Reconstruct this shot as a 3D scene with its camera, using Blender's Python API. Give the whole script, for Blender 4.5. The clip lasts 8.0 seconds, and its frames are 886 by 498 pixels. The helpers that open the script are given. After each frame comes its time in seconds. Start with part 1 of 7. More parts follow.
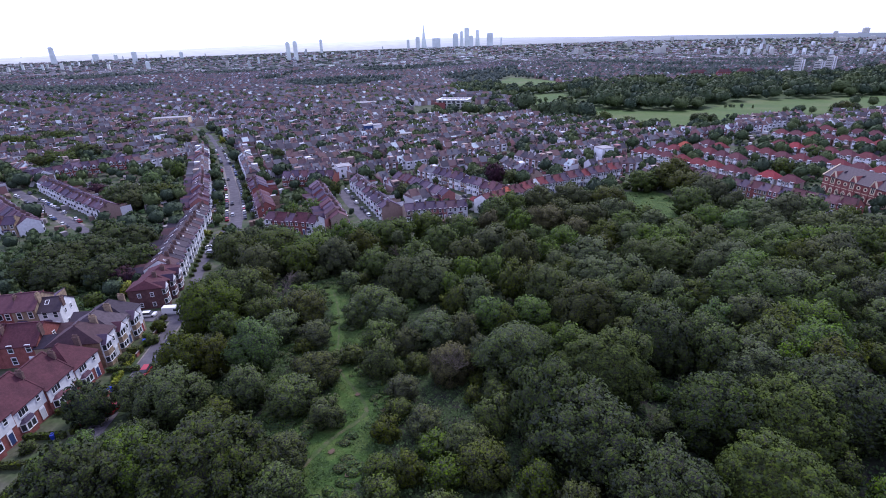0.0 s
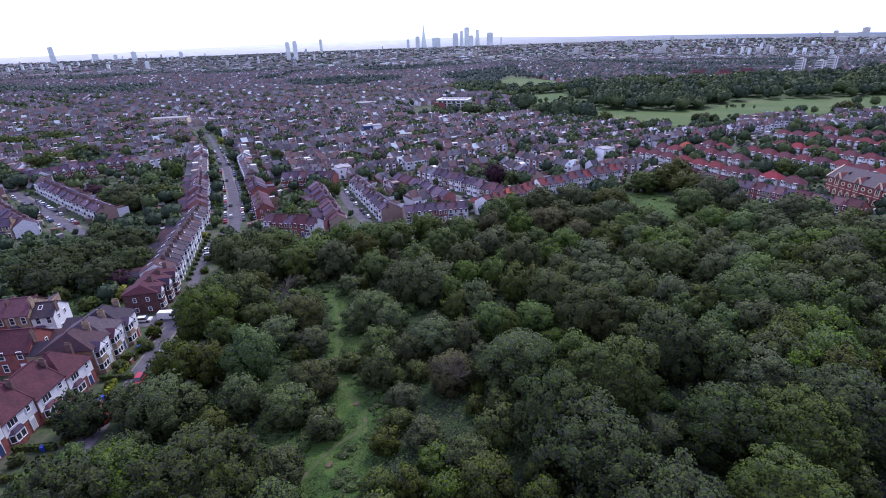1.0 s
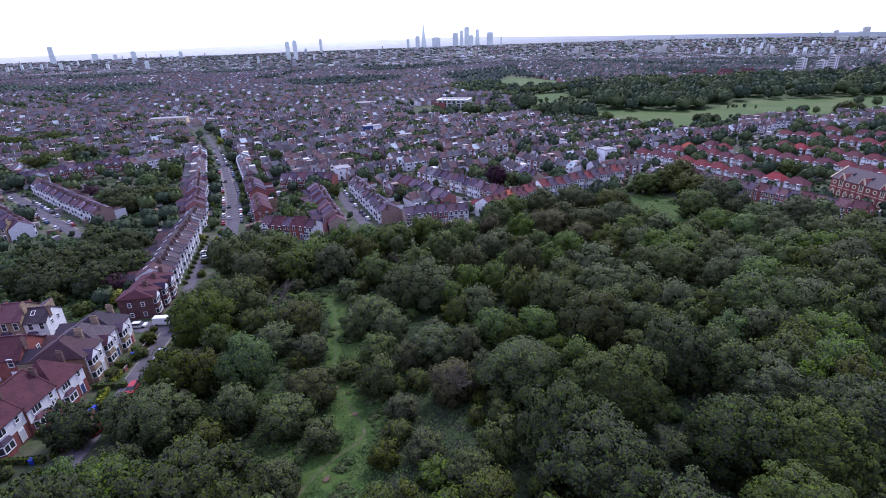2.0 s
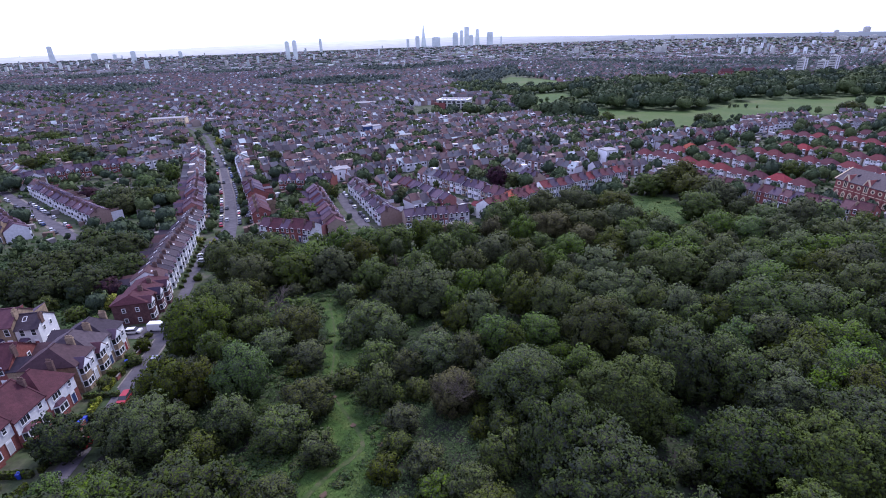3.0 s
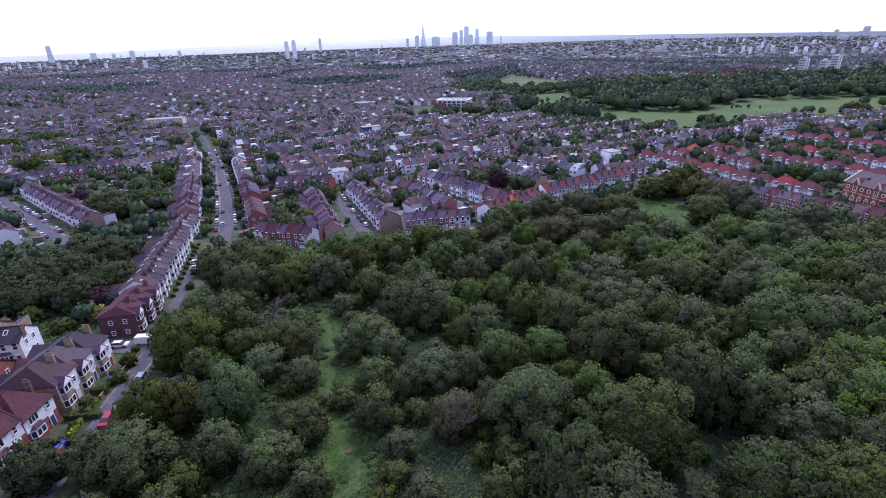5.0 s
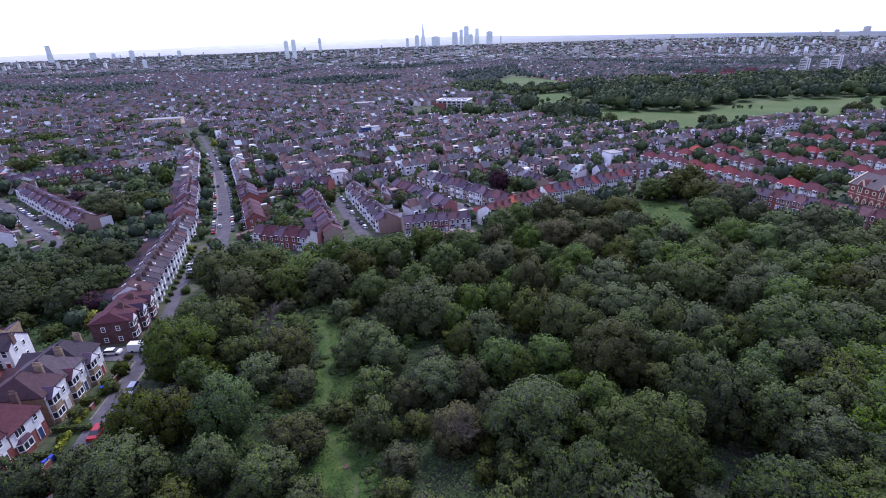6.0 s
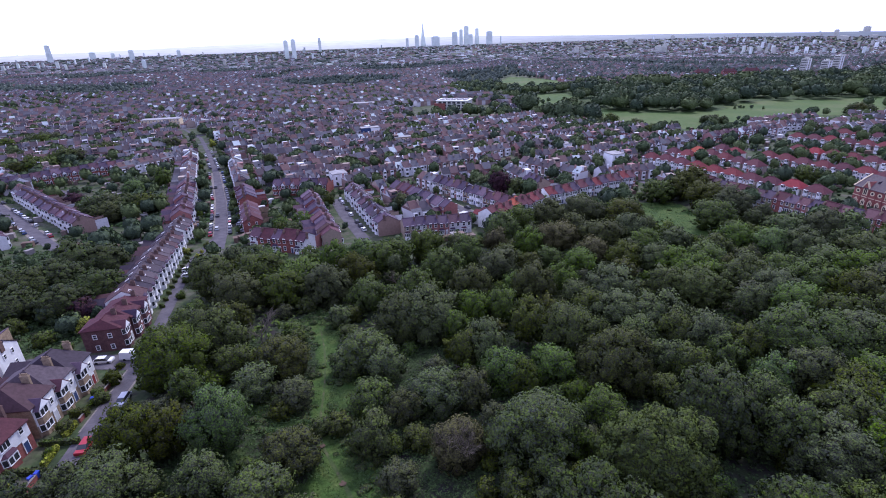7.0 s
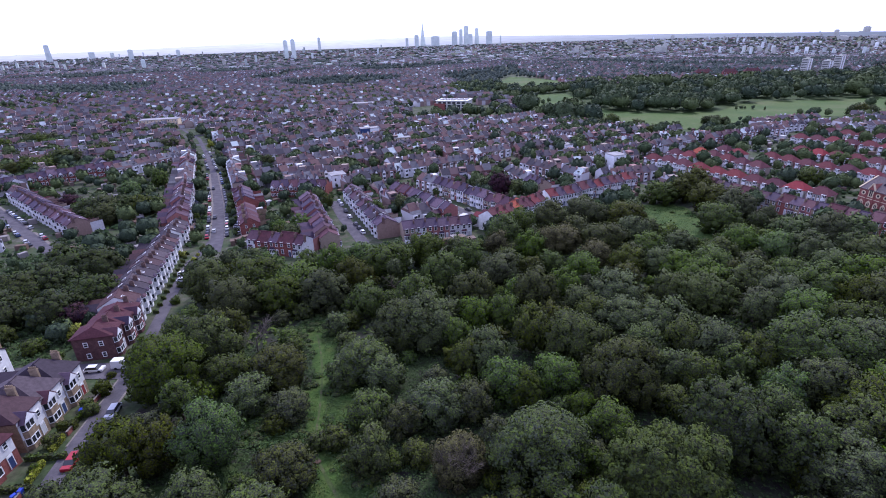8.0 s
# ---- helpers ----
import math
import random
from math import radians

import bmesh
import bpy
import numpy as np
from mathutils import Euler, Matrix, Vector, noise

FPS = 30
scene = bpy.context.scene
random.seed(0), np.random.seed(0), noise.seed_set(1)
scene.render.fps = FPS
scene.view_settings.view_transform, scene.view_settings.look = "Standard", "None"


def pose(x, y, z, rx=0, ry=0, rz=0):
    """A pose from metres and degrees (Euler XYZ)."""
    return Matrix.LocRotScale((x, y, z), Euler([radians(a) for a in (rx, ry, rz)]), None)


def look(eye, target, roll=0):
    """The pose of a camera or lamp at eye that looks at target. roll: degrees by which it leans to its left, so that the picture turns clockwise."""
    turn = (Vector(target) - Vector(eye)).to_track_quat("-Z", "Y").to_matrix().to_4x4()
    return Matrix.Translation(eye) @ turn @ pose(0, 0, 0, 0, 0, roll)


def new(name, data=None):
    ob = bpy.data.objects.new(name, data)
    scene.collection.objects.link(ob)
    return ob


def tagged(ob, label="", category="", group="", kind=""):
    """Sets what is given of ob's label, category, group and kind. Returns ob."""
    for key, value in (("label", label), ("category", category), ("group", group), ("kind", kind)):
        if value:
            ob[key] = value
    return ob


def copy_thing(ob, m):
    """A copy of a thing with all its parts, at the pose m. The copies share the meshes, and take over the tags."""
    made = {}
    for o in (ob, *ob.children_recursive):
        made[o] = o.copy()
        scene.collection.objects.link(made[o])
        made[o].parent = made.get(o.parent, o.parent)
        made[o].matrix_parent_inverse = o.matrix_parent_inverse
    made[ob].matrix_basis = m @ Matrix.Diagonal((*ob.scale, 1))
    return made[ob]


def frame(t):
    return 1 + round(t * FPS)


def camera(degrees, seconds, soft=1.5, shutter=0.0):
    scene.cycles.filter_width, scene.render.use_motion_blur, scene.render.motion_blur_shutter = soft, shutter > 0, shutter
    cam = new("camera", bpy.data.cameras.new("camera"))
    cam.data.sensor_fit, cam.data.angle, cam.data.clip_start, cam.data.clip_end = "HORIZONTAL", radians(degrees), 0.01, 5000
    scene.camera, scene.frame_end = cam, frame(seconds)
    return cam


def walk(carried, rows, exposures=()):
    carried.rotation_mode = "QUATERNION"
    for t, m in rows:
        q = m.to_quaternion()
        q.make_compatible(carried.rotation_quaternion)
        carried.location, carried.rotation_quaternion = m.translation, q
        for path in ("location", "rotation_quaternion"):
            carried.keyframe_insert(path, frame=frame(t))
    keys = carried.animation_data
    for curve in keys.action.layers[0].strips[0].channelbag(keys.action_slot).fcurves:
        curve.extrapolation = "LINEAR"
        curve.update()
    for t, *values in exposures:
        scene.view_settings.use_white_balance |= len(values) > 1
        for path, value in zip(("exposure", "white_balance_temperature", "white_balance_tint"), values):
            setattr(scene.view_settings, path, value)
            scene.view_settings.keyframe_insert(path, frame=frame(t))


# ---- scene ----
EXPOSURE = 0.14
cam = camera(84.0, 8.0, soft=1.0)
# seconds, place, pitch, lean to the right, yaw
ROWS = [
    (0.0, 0.00, 0.00, 80.00, -22.96, 1.75, 0.0),
    (1.0, -0.13, 2.50, 80.10, -22.99, 1.77, 0.0),
    (2.0, -0.25, 5.11, 80.20, -23.02, 1.78, 0.0),
    (3.0, -0.36, 7.83, 80.28, -23.05, 1.78, -0.01),
    (4.0, -0.47, 10.65, 80.36, -23.07, 1.78, -0.03),
    (5.0, -0.58, 13.58, 80.43, -23.10, 1.77, -0.05),
    (6.0, -0.68, 16.61, 80.50, -23.12, 1.75, -0.07),
    (7.0, -0.77, 19.75, 80.56, -23.13, 1.72, -0.10),
    (8.0, -0.86, 23.00, 80.61, -23.15, 1.68, -0.14),
]
walk(cam, [(t, pose(x, y, z, 90 + pitch, 0, yaw) @ pose(0, 0, 0, 0, 0, -lean)) for t, x, y, z, pitch, lean, yaw in ROWS],
     exposures=[(0.0, EXPOSURE, 5330, 27), (8.0, EXPOSURE, 5330, 27)])

# ---- light: a white overcast sky, brightest low on the left, and a weak broad sun ----
SUN_TURN, SUN_HIGH = radians(22), radians(47)
world = bpy.data.worlds.new("overcast_sky")
scene.world = world
world.use_nodes = True
nt = world.node_tree
nt.nodes.clear()
out = nt.nodes.new("ShaderNodeOutputWorld")
bg_sky, bg_cloud, mix_bg = nt.nodes.new("ShaderNodeBackground"), nt.nodes.new("ShaderNodeBackground"), nt.nodes.new("ShaderNodeMixShader")
sky = nt.nodes.new("ShaderNodeTexSky")
sky.sky_type, sky.sun_disc, sky.sun_elevation, sky.sun_rotation = "NISHITA", False, SUN_HIGH, SUN_TURN
nt.links.new(sky.outputs[0], bg_sky.inputs[0])
bg_sky.inputs[1].default_value = 0.12
coord = nt.nodes.new("ShaderNodeTexCoord")
stretch = nt.nodes.new("ShaderNodeMapping")
stretch.inputs["Scale"].default_value = (1.0, 1.0, 7.0)
cloud = nt.nodes.new("ShaderNodeTexNoise")
cloud.inputs["Scale"].default_value, cloud.inputs["Detail"].default_value = 2.2, 5
cloud_ramp = nt.nodes.new("ShaderNodeValToRGB")
cloud_ramp.color_ramp.elements[0].position, cloud_ramp.color_ramp.elements[0].color = 0.36, (0.82, 0.88, 1.22, 1)
cloud_ramp.color_ramp.elements[1].position, cloud_ramp.color_ramp.elements[1].color = 0.60, (0.98, 0.96, 1.26, 1)
nt.links.new(coord.outputs["Generated"], stretch.inputs[0])
nt.links.new(stretch.outputs[0], cloud.inputs["Vector"])
nt.links.new(cloud.outputs["Fac"], cloud_ramp.inputs[0])
nt.links.new(cloud_ramp.outputs[0], bg_cloud.inputs[0])
# thinner, brighter cloud towards the left of the view, heavier on the right
across, glow = nt.nodes.new("ShaderNodeSeparateXYZ"), nt.nodes.new("ShaderNodeMapRange")
nt.links.new(coord.outputs["Generated"], across.inputs[0])
nt.links.new(across.outputs[0], glow.inputs[0])
for k, value in enumerate((-0.8, 0.8, 1.78, 1.14)):
    glow.inputs[k + 1].default_value = value
# and heavier cloud behind, away from the sun
ahead, dim = nt.nodes.new("ShaderNodeMapRange"), nt.nodes.new("ShaderNodeMath")
nt.links.new(across.outputs[1], ahead.inputs[0])
for k, value in enumerate((-0.7, 0.45, 0.68, 1.0)):
    ahead.inputs[k + 1].default_value = value
dim.operation = "MULTIPLY"
nt.links.new(glow.outputs[0], dim.inputs[0])
nt.links.new(ahead.outputs[0], dim.inputs[1])
nt.links.new(dim.outputs[0], bg_cloud.inputs[1])
mix_bg.inputs[0].default_value = 0.86
nt.links.new(bg_sky.outputs[0], mix_bg.inputs[1])
nt.links.new(bg_cloud.outputs[0], mix_bg.inputs[2])
nt.links.new(mix_bg.outputs[0], out.inputs[0])
sun = new("sun", bpy.data.lights.new("sun", "SUN"))
sun.data.energy, sun.data.angle, sun.data.color = 3.3, radians(12), (1.0, 0.95, 0.76)
sun.matrix_world = look((0, 0, 0), (-math.sin(SUN_TURN) * math.cos(SUN_HIGH), -math.cos(SUN_TURN) * math.cos(SUN_HIGH), -math.sin(SUN_HIGH)))


# ---- materials ----
def material(name, stops, by="noise", scale=1.0, rough=0.85, bump=0.0, bump_scale=8.0, grain=0.15, grain_scale=3.0, constant=False, metal=0.0, thin=0.0):
    """stops: (position, colour) of the main colour, chosen by noise, by the object or by the loose piece; grain: finer change of brightness."""
    m = bpy.data.materials.new(name)
    m.use_nodes = True
    t = m.node_tree
    b = t.nodes["Principled BSDF"]
    ramp = t.nodes.new("ShaderNodeValToRGB")
    el = ramp.color_ramp.elements
    while len(el) < len(stops):
        el.new(0.5)
    for e, (p, c) in zip(el, stops):
        e.position, e.color = p, (*c, 1)
    if constant:
        ramp.color_ramp.interpolation = "CONSTANT"
    geo = t.nodes.new("ShaderNodeNewGeometry")
    if by == "noise":
        n = t.nodes.new("ShaderNodeTexNoise")
        n.inputs["Scale"].default_value, n.inputs["Detail"].default_value = scale, 6
        t.links.new(geo.outputs["Position"], n.inputs["Vector"])
        t.links.new(n.outputs["Fac"], ramp.inputs[0])
    elif by == "object":
        t.links.new(t.nodes.new("ShaderNodeObjectInfo").outputs["Random"], ramp.inputs[0])
    else:
        t.links.new(geo.outputs["Random Per Island"], ramp.inputs[0])
    fine = t.nodes.new("ShaderNodeTexNoise")
    fine.inputs["Scale"].default_value, fine.inputs["Detail"].default_value = grain_scale, 5
    t.links.new(geo.outputs["Position"], fine.inputs["Vector"])
    span = t.nodes.new("ShaderNodeMapRange")
    span.inputs[3].default_value, span.inputs[4].default_value = 1 - 2 * grain, 1 + 2 * grain
    t.links.new(fine.outputs["Fac"], span.inputs[0])
    mul = t.nodes.new("ShaderNodeVectorMath")
    mul.operation = "SCALE"
    t.links.new(ramp.outputs[0], mul.inputs[0])
    t.links.new(span.outputs[0], mul.inputs["Scale"])
    t.links.new(mul.outputs[0], b.inputs["Base Color"])
    b.inputs["Roughness"].default_value, b.inputs["Metallic"].default_value = rough, metal
    b.inputs["Specular IOR Level"].default_value = 0.12 if rough > 0.55 else 0.4
    if bump:
        bn, bp = t.nodes.new("ShaderNodeTexNoise"), t.nodes.new("ShaderNodeBump")
        bn.inputs["Scale"].default_value, bp.inputs["Strength"].default_value, bp.inputs["Distance"].default_value = bump_scale, bump, 0.1
        t.links.new(geo.outputs["Position"], bn.inputs["Vector"])
        t.links.new(bn.outputs["Fac"], bp.inputs["Height"])
        t.links.new(bp.outputs[0], b.inputs["Normal"])
    if thin:
        tr, mx = t.nodes.new("ShaderNodeBsdfTranslucent"), t.nodes.new("ShaderNodeMixShader")
        mx.inputs[0].default_value = thin
        t.links.new(mul.outputs[0], tr.inputs[0])
        t.links.new(b.outputs[0], mx.inputs[1])
        t.links.new(tr.outputs[0], mx.inputs[2])
        t.links.new(mx.outputs[0], t.nodes["Material Output"].inputs[0])
    return m


def leaves(name, dark, light, tint=0.25, mass=False):
    """Foliage: each leaf clump has its own shade, each tree its own tint."""
    m = material(name, [(0.0, dark), (0.55, tuple((a + b) / 2 for a, b in zip(dark, light))), (1.0, light)], by="noise", scale=4.2 if mass else 1.5, rough=0.65, grain=0.20, grain_scale=0.35, thin=0.0 if mass else 0.12, bump=1.0 if mass else 0.0, bump_scale=3.6)
    if mass:
        for n in m.node_tree.nodes:
            if n.type == "BUMP":
                n.inputs["Distance"].default_value = 0.35
    t = m.node_tree
    for e, p in zip(next(n for n in t.nodes if n.type == "VALTORGB").color_ramp.elements, (0.40, 0.52, 0.64)):
        e.position = p
    t.nodes["Principled BSDF"].inputs["Specular IOR Level"].default_value = 0.08
    mul = next(n for n in t.nodes if n.type == "VECT_MATH")
    hsv, info = t.nodes.new("ShaderNodeHueSaturation"), t.nodes.new("ShaderNodeObjectInfo")
    for socket, lo, hi in (("Hue", 0.5 - 0.09 * tint, 0.5 + 0.03 * tint), ("Value", 1 - 0.7 * tint, 1 + 0.7 * tint), ("Saturation", 1 + 0.6 * tint, 1 - 0.5 * tint)):
        r = t.nodes.new("ShaderNodeMapRange")
        r.inputs[3].default_value, r.inputs[4].default_value = lo, hi
        t.links.new(info.outputs["Random"], r.inputs[0])
        if socket == "Saturation":
            w = t.nodes.new("ShaderNodeMath")
            w.operation, w.inputs[1].default_value = "PINGPONG", 0.37
            t.links.new(info.outputs["Random"], w.inputs[0])
            t.links.new(w.outputs[0], r.inputs[0])
            r.inputs[2].default_value = 0.37
        t.links.new(r.outputs[0], hsv.inputs[socket])
    targets = [l.to_socket for l in mul.outputs[0].links]
    t.links.new(mul.outputs[0], hsv.inputs["Color"])
    for s in targets:
        t.links.new(hsv.outputs[0], s)
    return m


GREENS = {
    # dark and light leaf colours, and how far trees of the kind differ
    "oak": ((0.036, 0.043, 0.027), (0.069, 0.101, 0.011), 0.36),
    "lime": ((0.038, 0.052, 0.019), (0.074, 0.104, 0.012), 0.06),
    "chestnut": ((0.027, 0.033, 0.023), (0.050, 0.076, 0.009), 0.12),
    "ash": ((0.041, 0.051, 0.032), (0.075, 0.124, 0.013), 0.36),
    "willow": ((0.047, 0.054, 0.039), (0.082, 0.111, 0.019), 0.34),
    "bush": ((0.041, 0.050, 0.027), (0.076, 0.116, 0.011), 0.32),
    "yew": ((0.014, 0.019, 0.019), (0.054, 0.077, 0.016), 0.10),
    "beech": ((0.017, 0.008, 0.018), (0.064, 0.026, 0.029), 0.10),
    "thorn": ((0.052, 0.050, 0.026), (0.098, 0.098, 0.032), 0.12),
    "golden": ((0.088, 0.101, 0.016), (0.277, 0.314, 0.034), 0.10),
}
# trees seen from far off: dark, middle and yellowish crowns
PARK_LEAF = [leaves("park_%s_leaves" % n, d, l, 0.05, True) for n, d, l in (("oak", (0.040, 0.058, 0.034), (0.082, 0.116, 0.038)), ("elm", (0.028, 0.041, 0.031), (0.058, 0.086, 0.036)), ("plane", (0.046, 0.066, 0.028), (0.096, 0.128, 0.036)))]
LEAF = {k: leaves(k + "_leaves", d, l, v) for k, (d, l, v) in GREENS.items()}
# the body of each crown: leaves with dark twigs and painted shade between them
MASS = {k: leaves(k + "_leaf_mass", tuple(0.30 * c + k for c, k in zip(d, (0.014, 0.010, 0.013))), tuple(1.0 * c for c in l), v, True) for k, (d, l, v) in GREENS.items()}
BARK = material("bark", [(0.35, (0.06, 0.045, 0.035)), (0.65, (0.13, 0.105, 0.085))], scale=2.5, bump=0.4)
DEADWOOD = material("dead_wood", [(0.35, (0.095, 0.080, 0.062)), (0.65, (0.170, 0.145, 0.115))], scale=2.0)
GROUND = material("earth_and_gardens", [(0.30, (0.024, 0.034, 0.016)), (0.44, (0.040, 0.058, 0.022)), (0.56, (0.058, 0.062, 0.036)), (0.64, (0.085, 0.080, 0.062)), (0.72, (0.040, 0.058, 0.024))], scale=0.16, grain=0.35, grain_scale=1.1, bump=0.3)
# litter and plants; the darkest stop paints in the shade between trees
UNDERGROWTH = material("undergrowth", [(0.35, (0.024, 0.020, 0.020)), (0.50, (0.030, 0.036, 0.020)), (0.65, (0.036, 0.052, 0.020))], scale=0.4, grain=0.3)
GRASS = material("rough_grass", [(0.30, (0.022, 0.040, 0.012)), (0.50, (0.035, 0.060, 0.016)), (0.70, (0.058, 0.070, 0.027))], scale=0.22, grain=0.25, grain_scale=1.8, bump=0.5, bump_scale=3)
LUSH = material("lush_grass", [(0.32, (0.022, 0.046, 0.010)), (0.48, (0.040, 0.074, 0.014)), (0.66, (0.064, 0.090, 0.022))], scale=0.38, grain=0.3, grain_scale=1.8, bump=0.5, bump_scale=3)
MEADOW = material("park_grass", [(0.30, (0.040, 0.076, 0.016)), (0.50, (0.056, 0.090, 0.020)), (0.70, (0.086, 0.102, 0.036))], scale=0.02, grain=0.16, grain_scale=0.25)
PATH = material("trodden_earth", [(0.36, (0.038, 0.062, 0.016)), (0.52, (0.050, 0.066, 0.022)), (0.66, (0.082, 0.074, 0.042))], scale=0.8, grain=0.3)
BARE = material("bare_soil", [(0.4, (0.066, 0.046, 0.030)), (0.6, (0.096, 0.064, 0.044))], scale=0.8, grain=0.2)
ASPHALT = material("worn_asphalt", [(0.35, (0.062, 0.056, 0.064)), (0.65, (0.099, 0.089, 0.098))], scale=0.35, grain=0.15)
PAVING = material("paving_slabs", [(0.35, (0.130, 0.112, 0.101)), (0.65, (0.185, 0.163, 0.146))], scale=0.7, grain=0.15)
SLATE = material("slate_and_tile_roof", [(0.0, (0.051, 0.036, 0.059)), (0.22, (0.068, 0.036, 0.049)), (0.40, (0.043, 0.030, 0.051)), (0.55, (0.089, 0.040, 0.049)), (0.68, (0.075, 0.051, 0.075)), (0.82, (0.060, 0.030, 0.044)), (0.93, (0.107, 0.073, 0.097))], by="object", constant=True, rough=0.7, grain=0.22, grain_scale=1.6, bump=0.4, bump_scale=5)
REDTILE = material("red_tile_roof", [(0.0, (0.098, 0.026, 0.030)), (0.20, (0.122, 0.028, 0.032)), (0.38, (0.070, 0.024, 0.032)), (0.56, (0.132, 0.028, 0.030)), (0.70, (0.086, 0.030, 0.036)), (0.88, (0.250, 0.060, 0.036)), (0.95, (0.185, 0.027, 0.032))], by="object", constant=True, rough=0.75, grain=0.25, grain_scale=1.6, bump=0.4, bump_scale=5)
DARKSLATE = material("dark_slate_roof", [(0.0, (0.037, 0.028, 0.037)), (0.22, (0.054, 0.030, 0.034)), (0.4, (0.029, 0.022, 0.032)), (0.58, (0.066, 0.034, 0.036)), (0.72, (0.045, 0.034, 0.042)), (0.86, (0.067, 0.051, 0.059))], by="object", constant=True, rough=0.7, grain=0.26, grain_scale=1.6, bump=0.4, bump_scale=5)
CLAYTILE = material("dark_clay_tile_roof", [(0.3, (0.050, 0.019, 0.024)), (0.7, (0.078, 0.028, 0.034))], scale=0.5, rough=0.75, grain=0.22, grain_scale=2.2, bump=0.5, bump_scale=6)
BRICK = material("terrace_walls", [(0.0, (0.262, 0.180, 0.148)), (0.25, (0.262, 0.115, 0.105)), (0.45, (0.530, 0.520, 0.525)), (0.60, (0.300, 0.234, 0.182)), (0.78, (0.620, 0.610, 0.615)), (0.90, (0.238, 0.098, 0.090))], by="object", constant=True, grain=0.15, grain_scale=1.2)
DARKBRICK = material("sooty_brick", [(0.35, (0.080, 0.043, 0.043)), (0.65, (0.125, 0.066, 0.064))], scale=1.2, grain=0.2, grain_scale=4)
REDBRICK = material("red_brick", [(0.35, (0.175, 0.062, 0.052)), (0.65, (0.250, 0.092, 0.078))], scale=1.2, grain=0.2, grain_scale=4)
YELLOWBRICK = material("yellow_stock_brick", [(0.35, (0.21, 0.155, 0.105)), (0.65, (0.31, 0.235, 0.155))], scale=1.2, grain=0.2, grain_scale=4)
SEMI_WALL = material("semi_walls", [(0.0, (0.58, 0.55, 0.51)), (0.22, (0.32, 0.26, 0.22)), (0.42, (0.66, 0.64, 0.60)), (0.56, (0.20, 0.10, 0.08)), (0.74, (0.40, 0.34, 0.28)), (0.90, (0.24, 0.14, 0.11))], by="object", constant=True, grain=0.1)
RENDER = material("white_render", [(0.35, (0.568, 0.568, 0.559)), (0.65, (0.688, 0.688, 0.679))], scale=0.6, grain=0.06)
STACK = material("sooty_brick", [(0.35, (0.105, 0.070, 0.060)), (0.65, (0.165, 0.105, 0.088))], scale=1.2, grain=0.2, grain_scale=4)
SHED = material("shed_walls", [(0.0, (0.13, 0.09, 0.07)), (0.35, (0.22, 0.20, 0.19)), (0.6, (0.16, 0.12, 0.10)), (0.8, (0.10, 0.10, 0.11)), (0.93, (0.50, 0.49, 0.48))], by="island", constant=True, grain=0.1)
WHITE = material("white_paint", [(0.35, (0.74, 0.74, 0.74)), (0.65, (0.82, 0.82, 0.82))], scale=1.5, rough=0.5, grain=0.03)
STONE = material("cream_stone", [(0.35, (0.50, 0.40, 0.26)), (0.65, (0.60, 0.50, 0.34))], scale=0.9, grain=0.1)
GLASS = material("window_glass", [(0.0, (0.020, 0.022, 0.026)), (1.0, (0.045, 0.047, 0.052))], by="object", rough=0.12, grain=0.02)
DOORPAINT = material("door_paint", [(0.0, (0.04, 0.06, 0.14)), (0.25, (0.22, 0.03, 0.03)), (0.5, (0.05, 0.05, 0.05)), (0.75, (0.5, 0.5, 0.5))], by="object", constant=True, rough=0.4, grain=0.03)
FLATROOF = material("felt_roof", [(0.35, (0.20, 0.19, 0.19)), (0.65, (0.30, 0.29, 0.29))], scale=0.3, grain=0.1)
FAR_ROOF = material("far_roofs", [(0.0, (0.073, 0.063, 0.073)), (0.20, (0.096, 0.063, 0.066)), (0.34, (0.044, 0.040, 0.049)), (0.48, (0.112, 0.069, 0.066)), (0.62, (0.083, 0.081, 0.093)), (0.76, (0.062, 0.049, 0.054)), (0.86, (0.116, 0.114, 0.125)), (0.955, (0.341, 0.385, 0.387))], by="island", constant=True, grain=0.16, grain_scale=0.9)
# far roofs in pale greys, with the haze of distance put into the colour
HAZED_ROOF = material("far_slate_roofs", [(0.0, (0.088, 0.084, 0.095)), (0.35, (0.122, 0.113, 0.119)), (0.6, (0.105, 0.084, 0.087)), (0.8, (0.157, 0.150, 0.158)), (0.93, (0.227, 0.216, 0.222))], by="island", constant=True, grain=0.1, grain_scale=0.5)
FAR_WALL = material("far_walls", [(0.0, (0.240, 0.172, 0.150)), (0.3, (0.270, 0.150, 0.138)), (0.54, (0.500, 0.490, 0.500)), (0.68, (0.320, 0.260, 0.215)), (0.86, (0.600, 0.590, 0.600))], by="island", constant=True, grain=0.08)
# far foliage made paler and greyer, to paint distance haze into the leaves
HAZED_LEAF = material("silvery_tree_leaves", [(0.0, (0.054, 0.073, 0.060)), (0.5, (0.081, 0.103, 0.082)), (1.0, (0.124, 0.145, 0.113))], by="island", rough=0.7, grain=0.35, grain_scale=0.02, thin=0.15)
FAR_LEAF = material("far_leaves", [(0.0, (0.026, 0.048, 0.018)), (0.5, (0.058, 0.098, 0.032)), (1.0, (0.110, 0.165, 0.050))], by="island", rough=0.7, grain=0.35, grain_scale=0.06, thin=0.15)
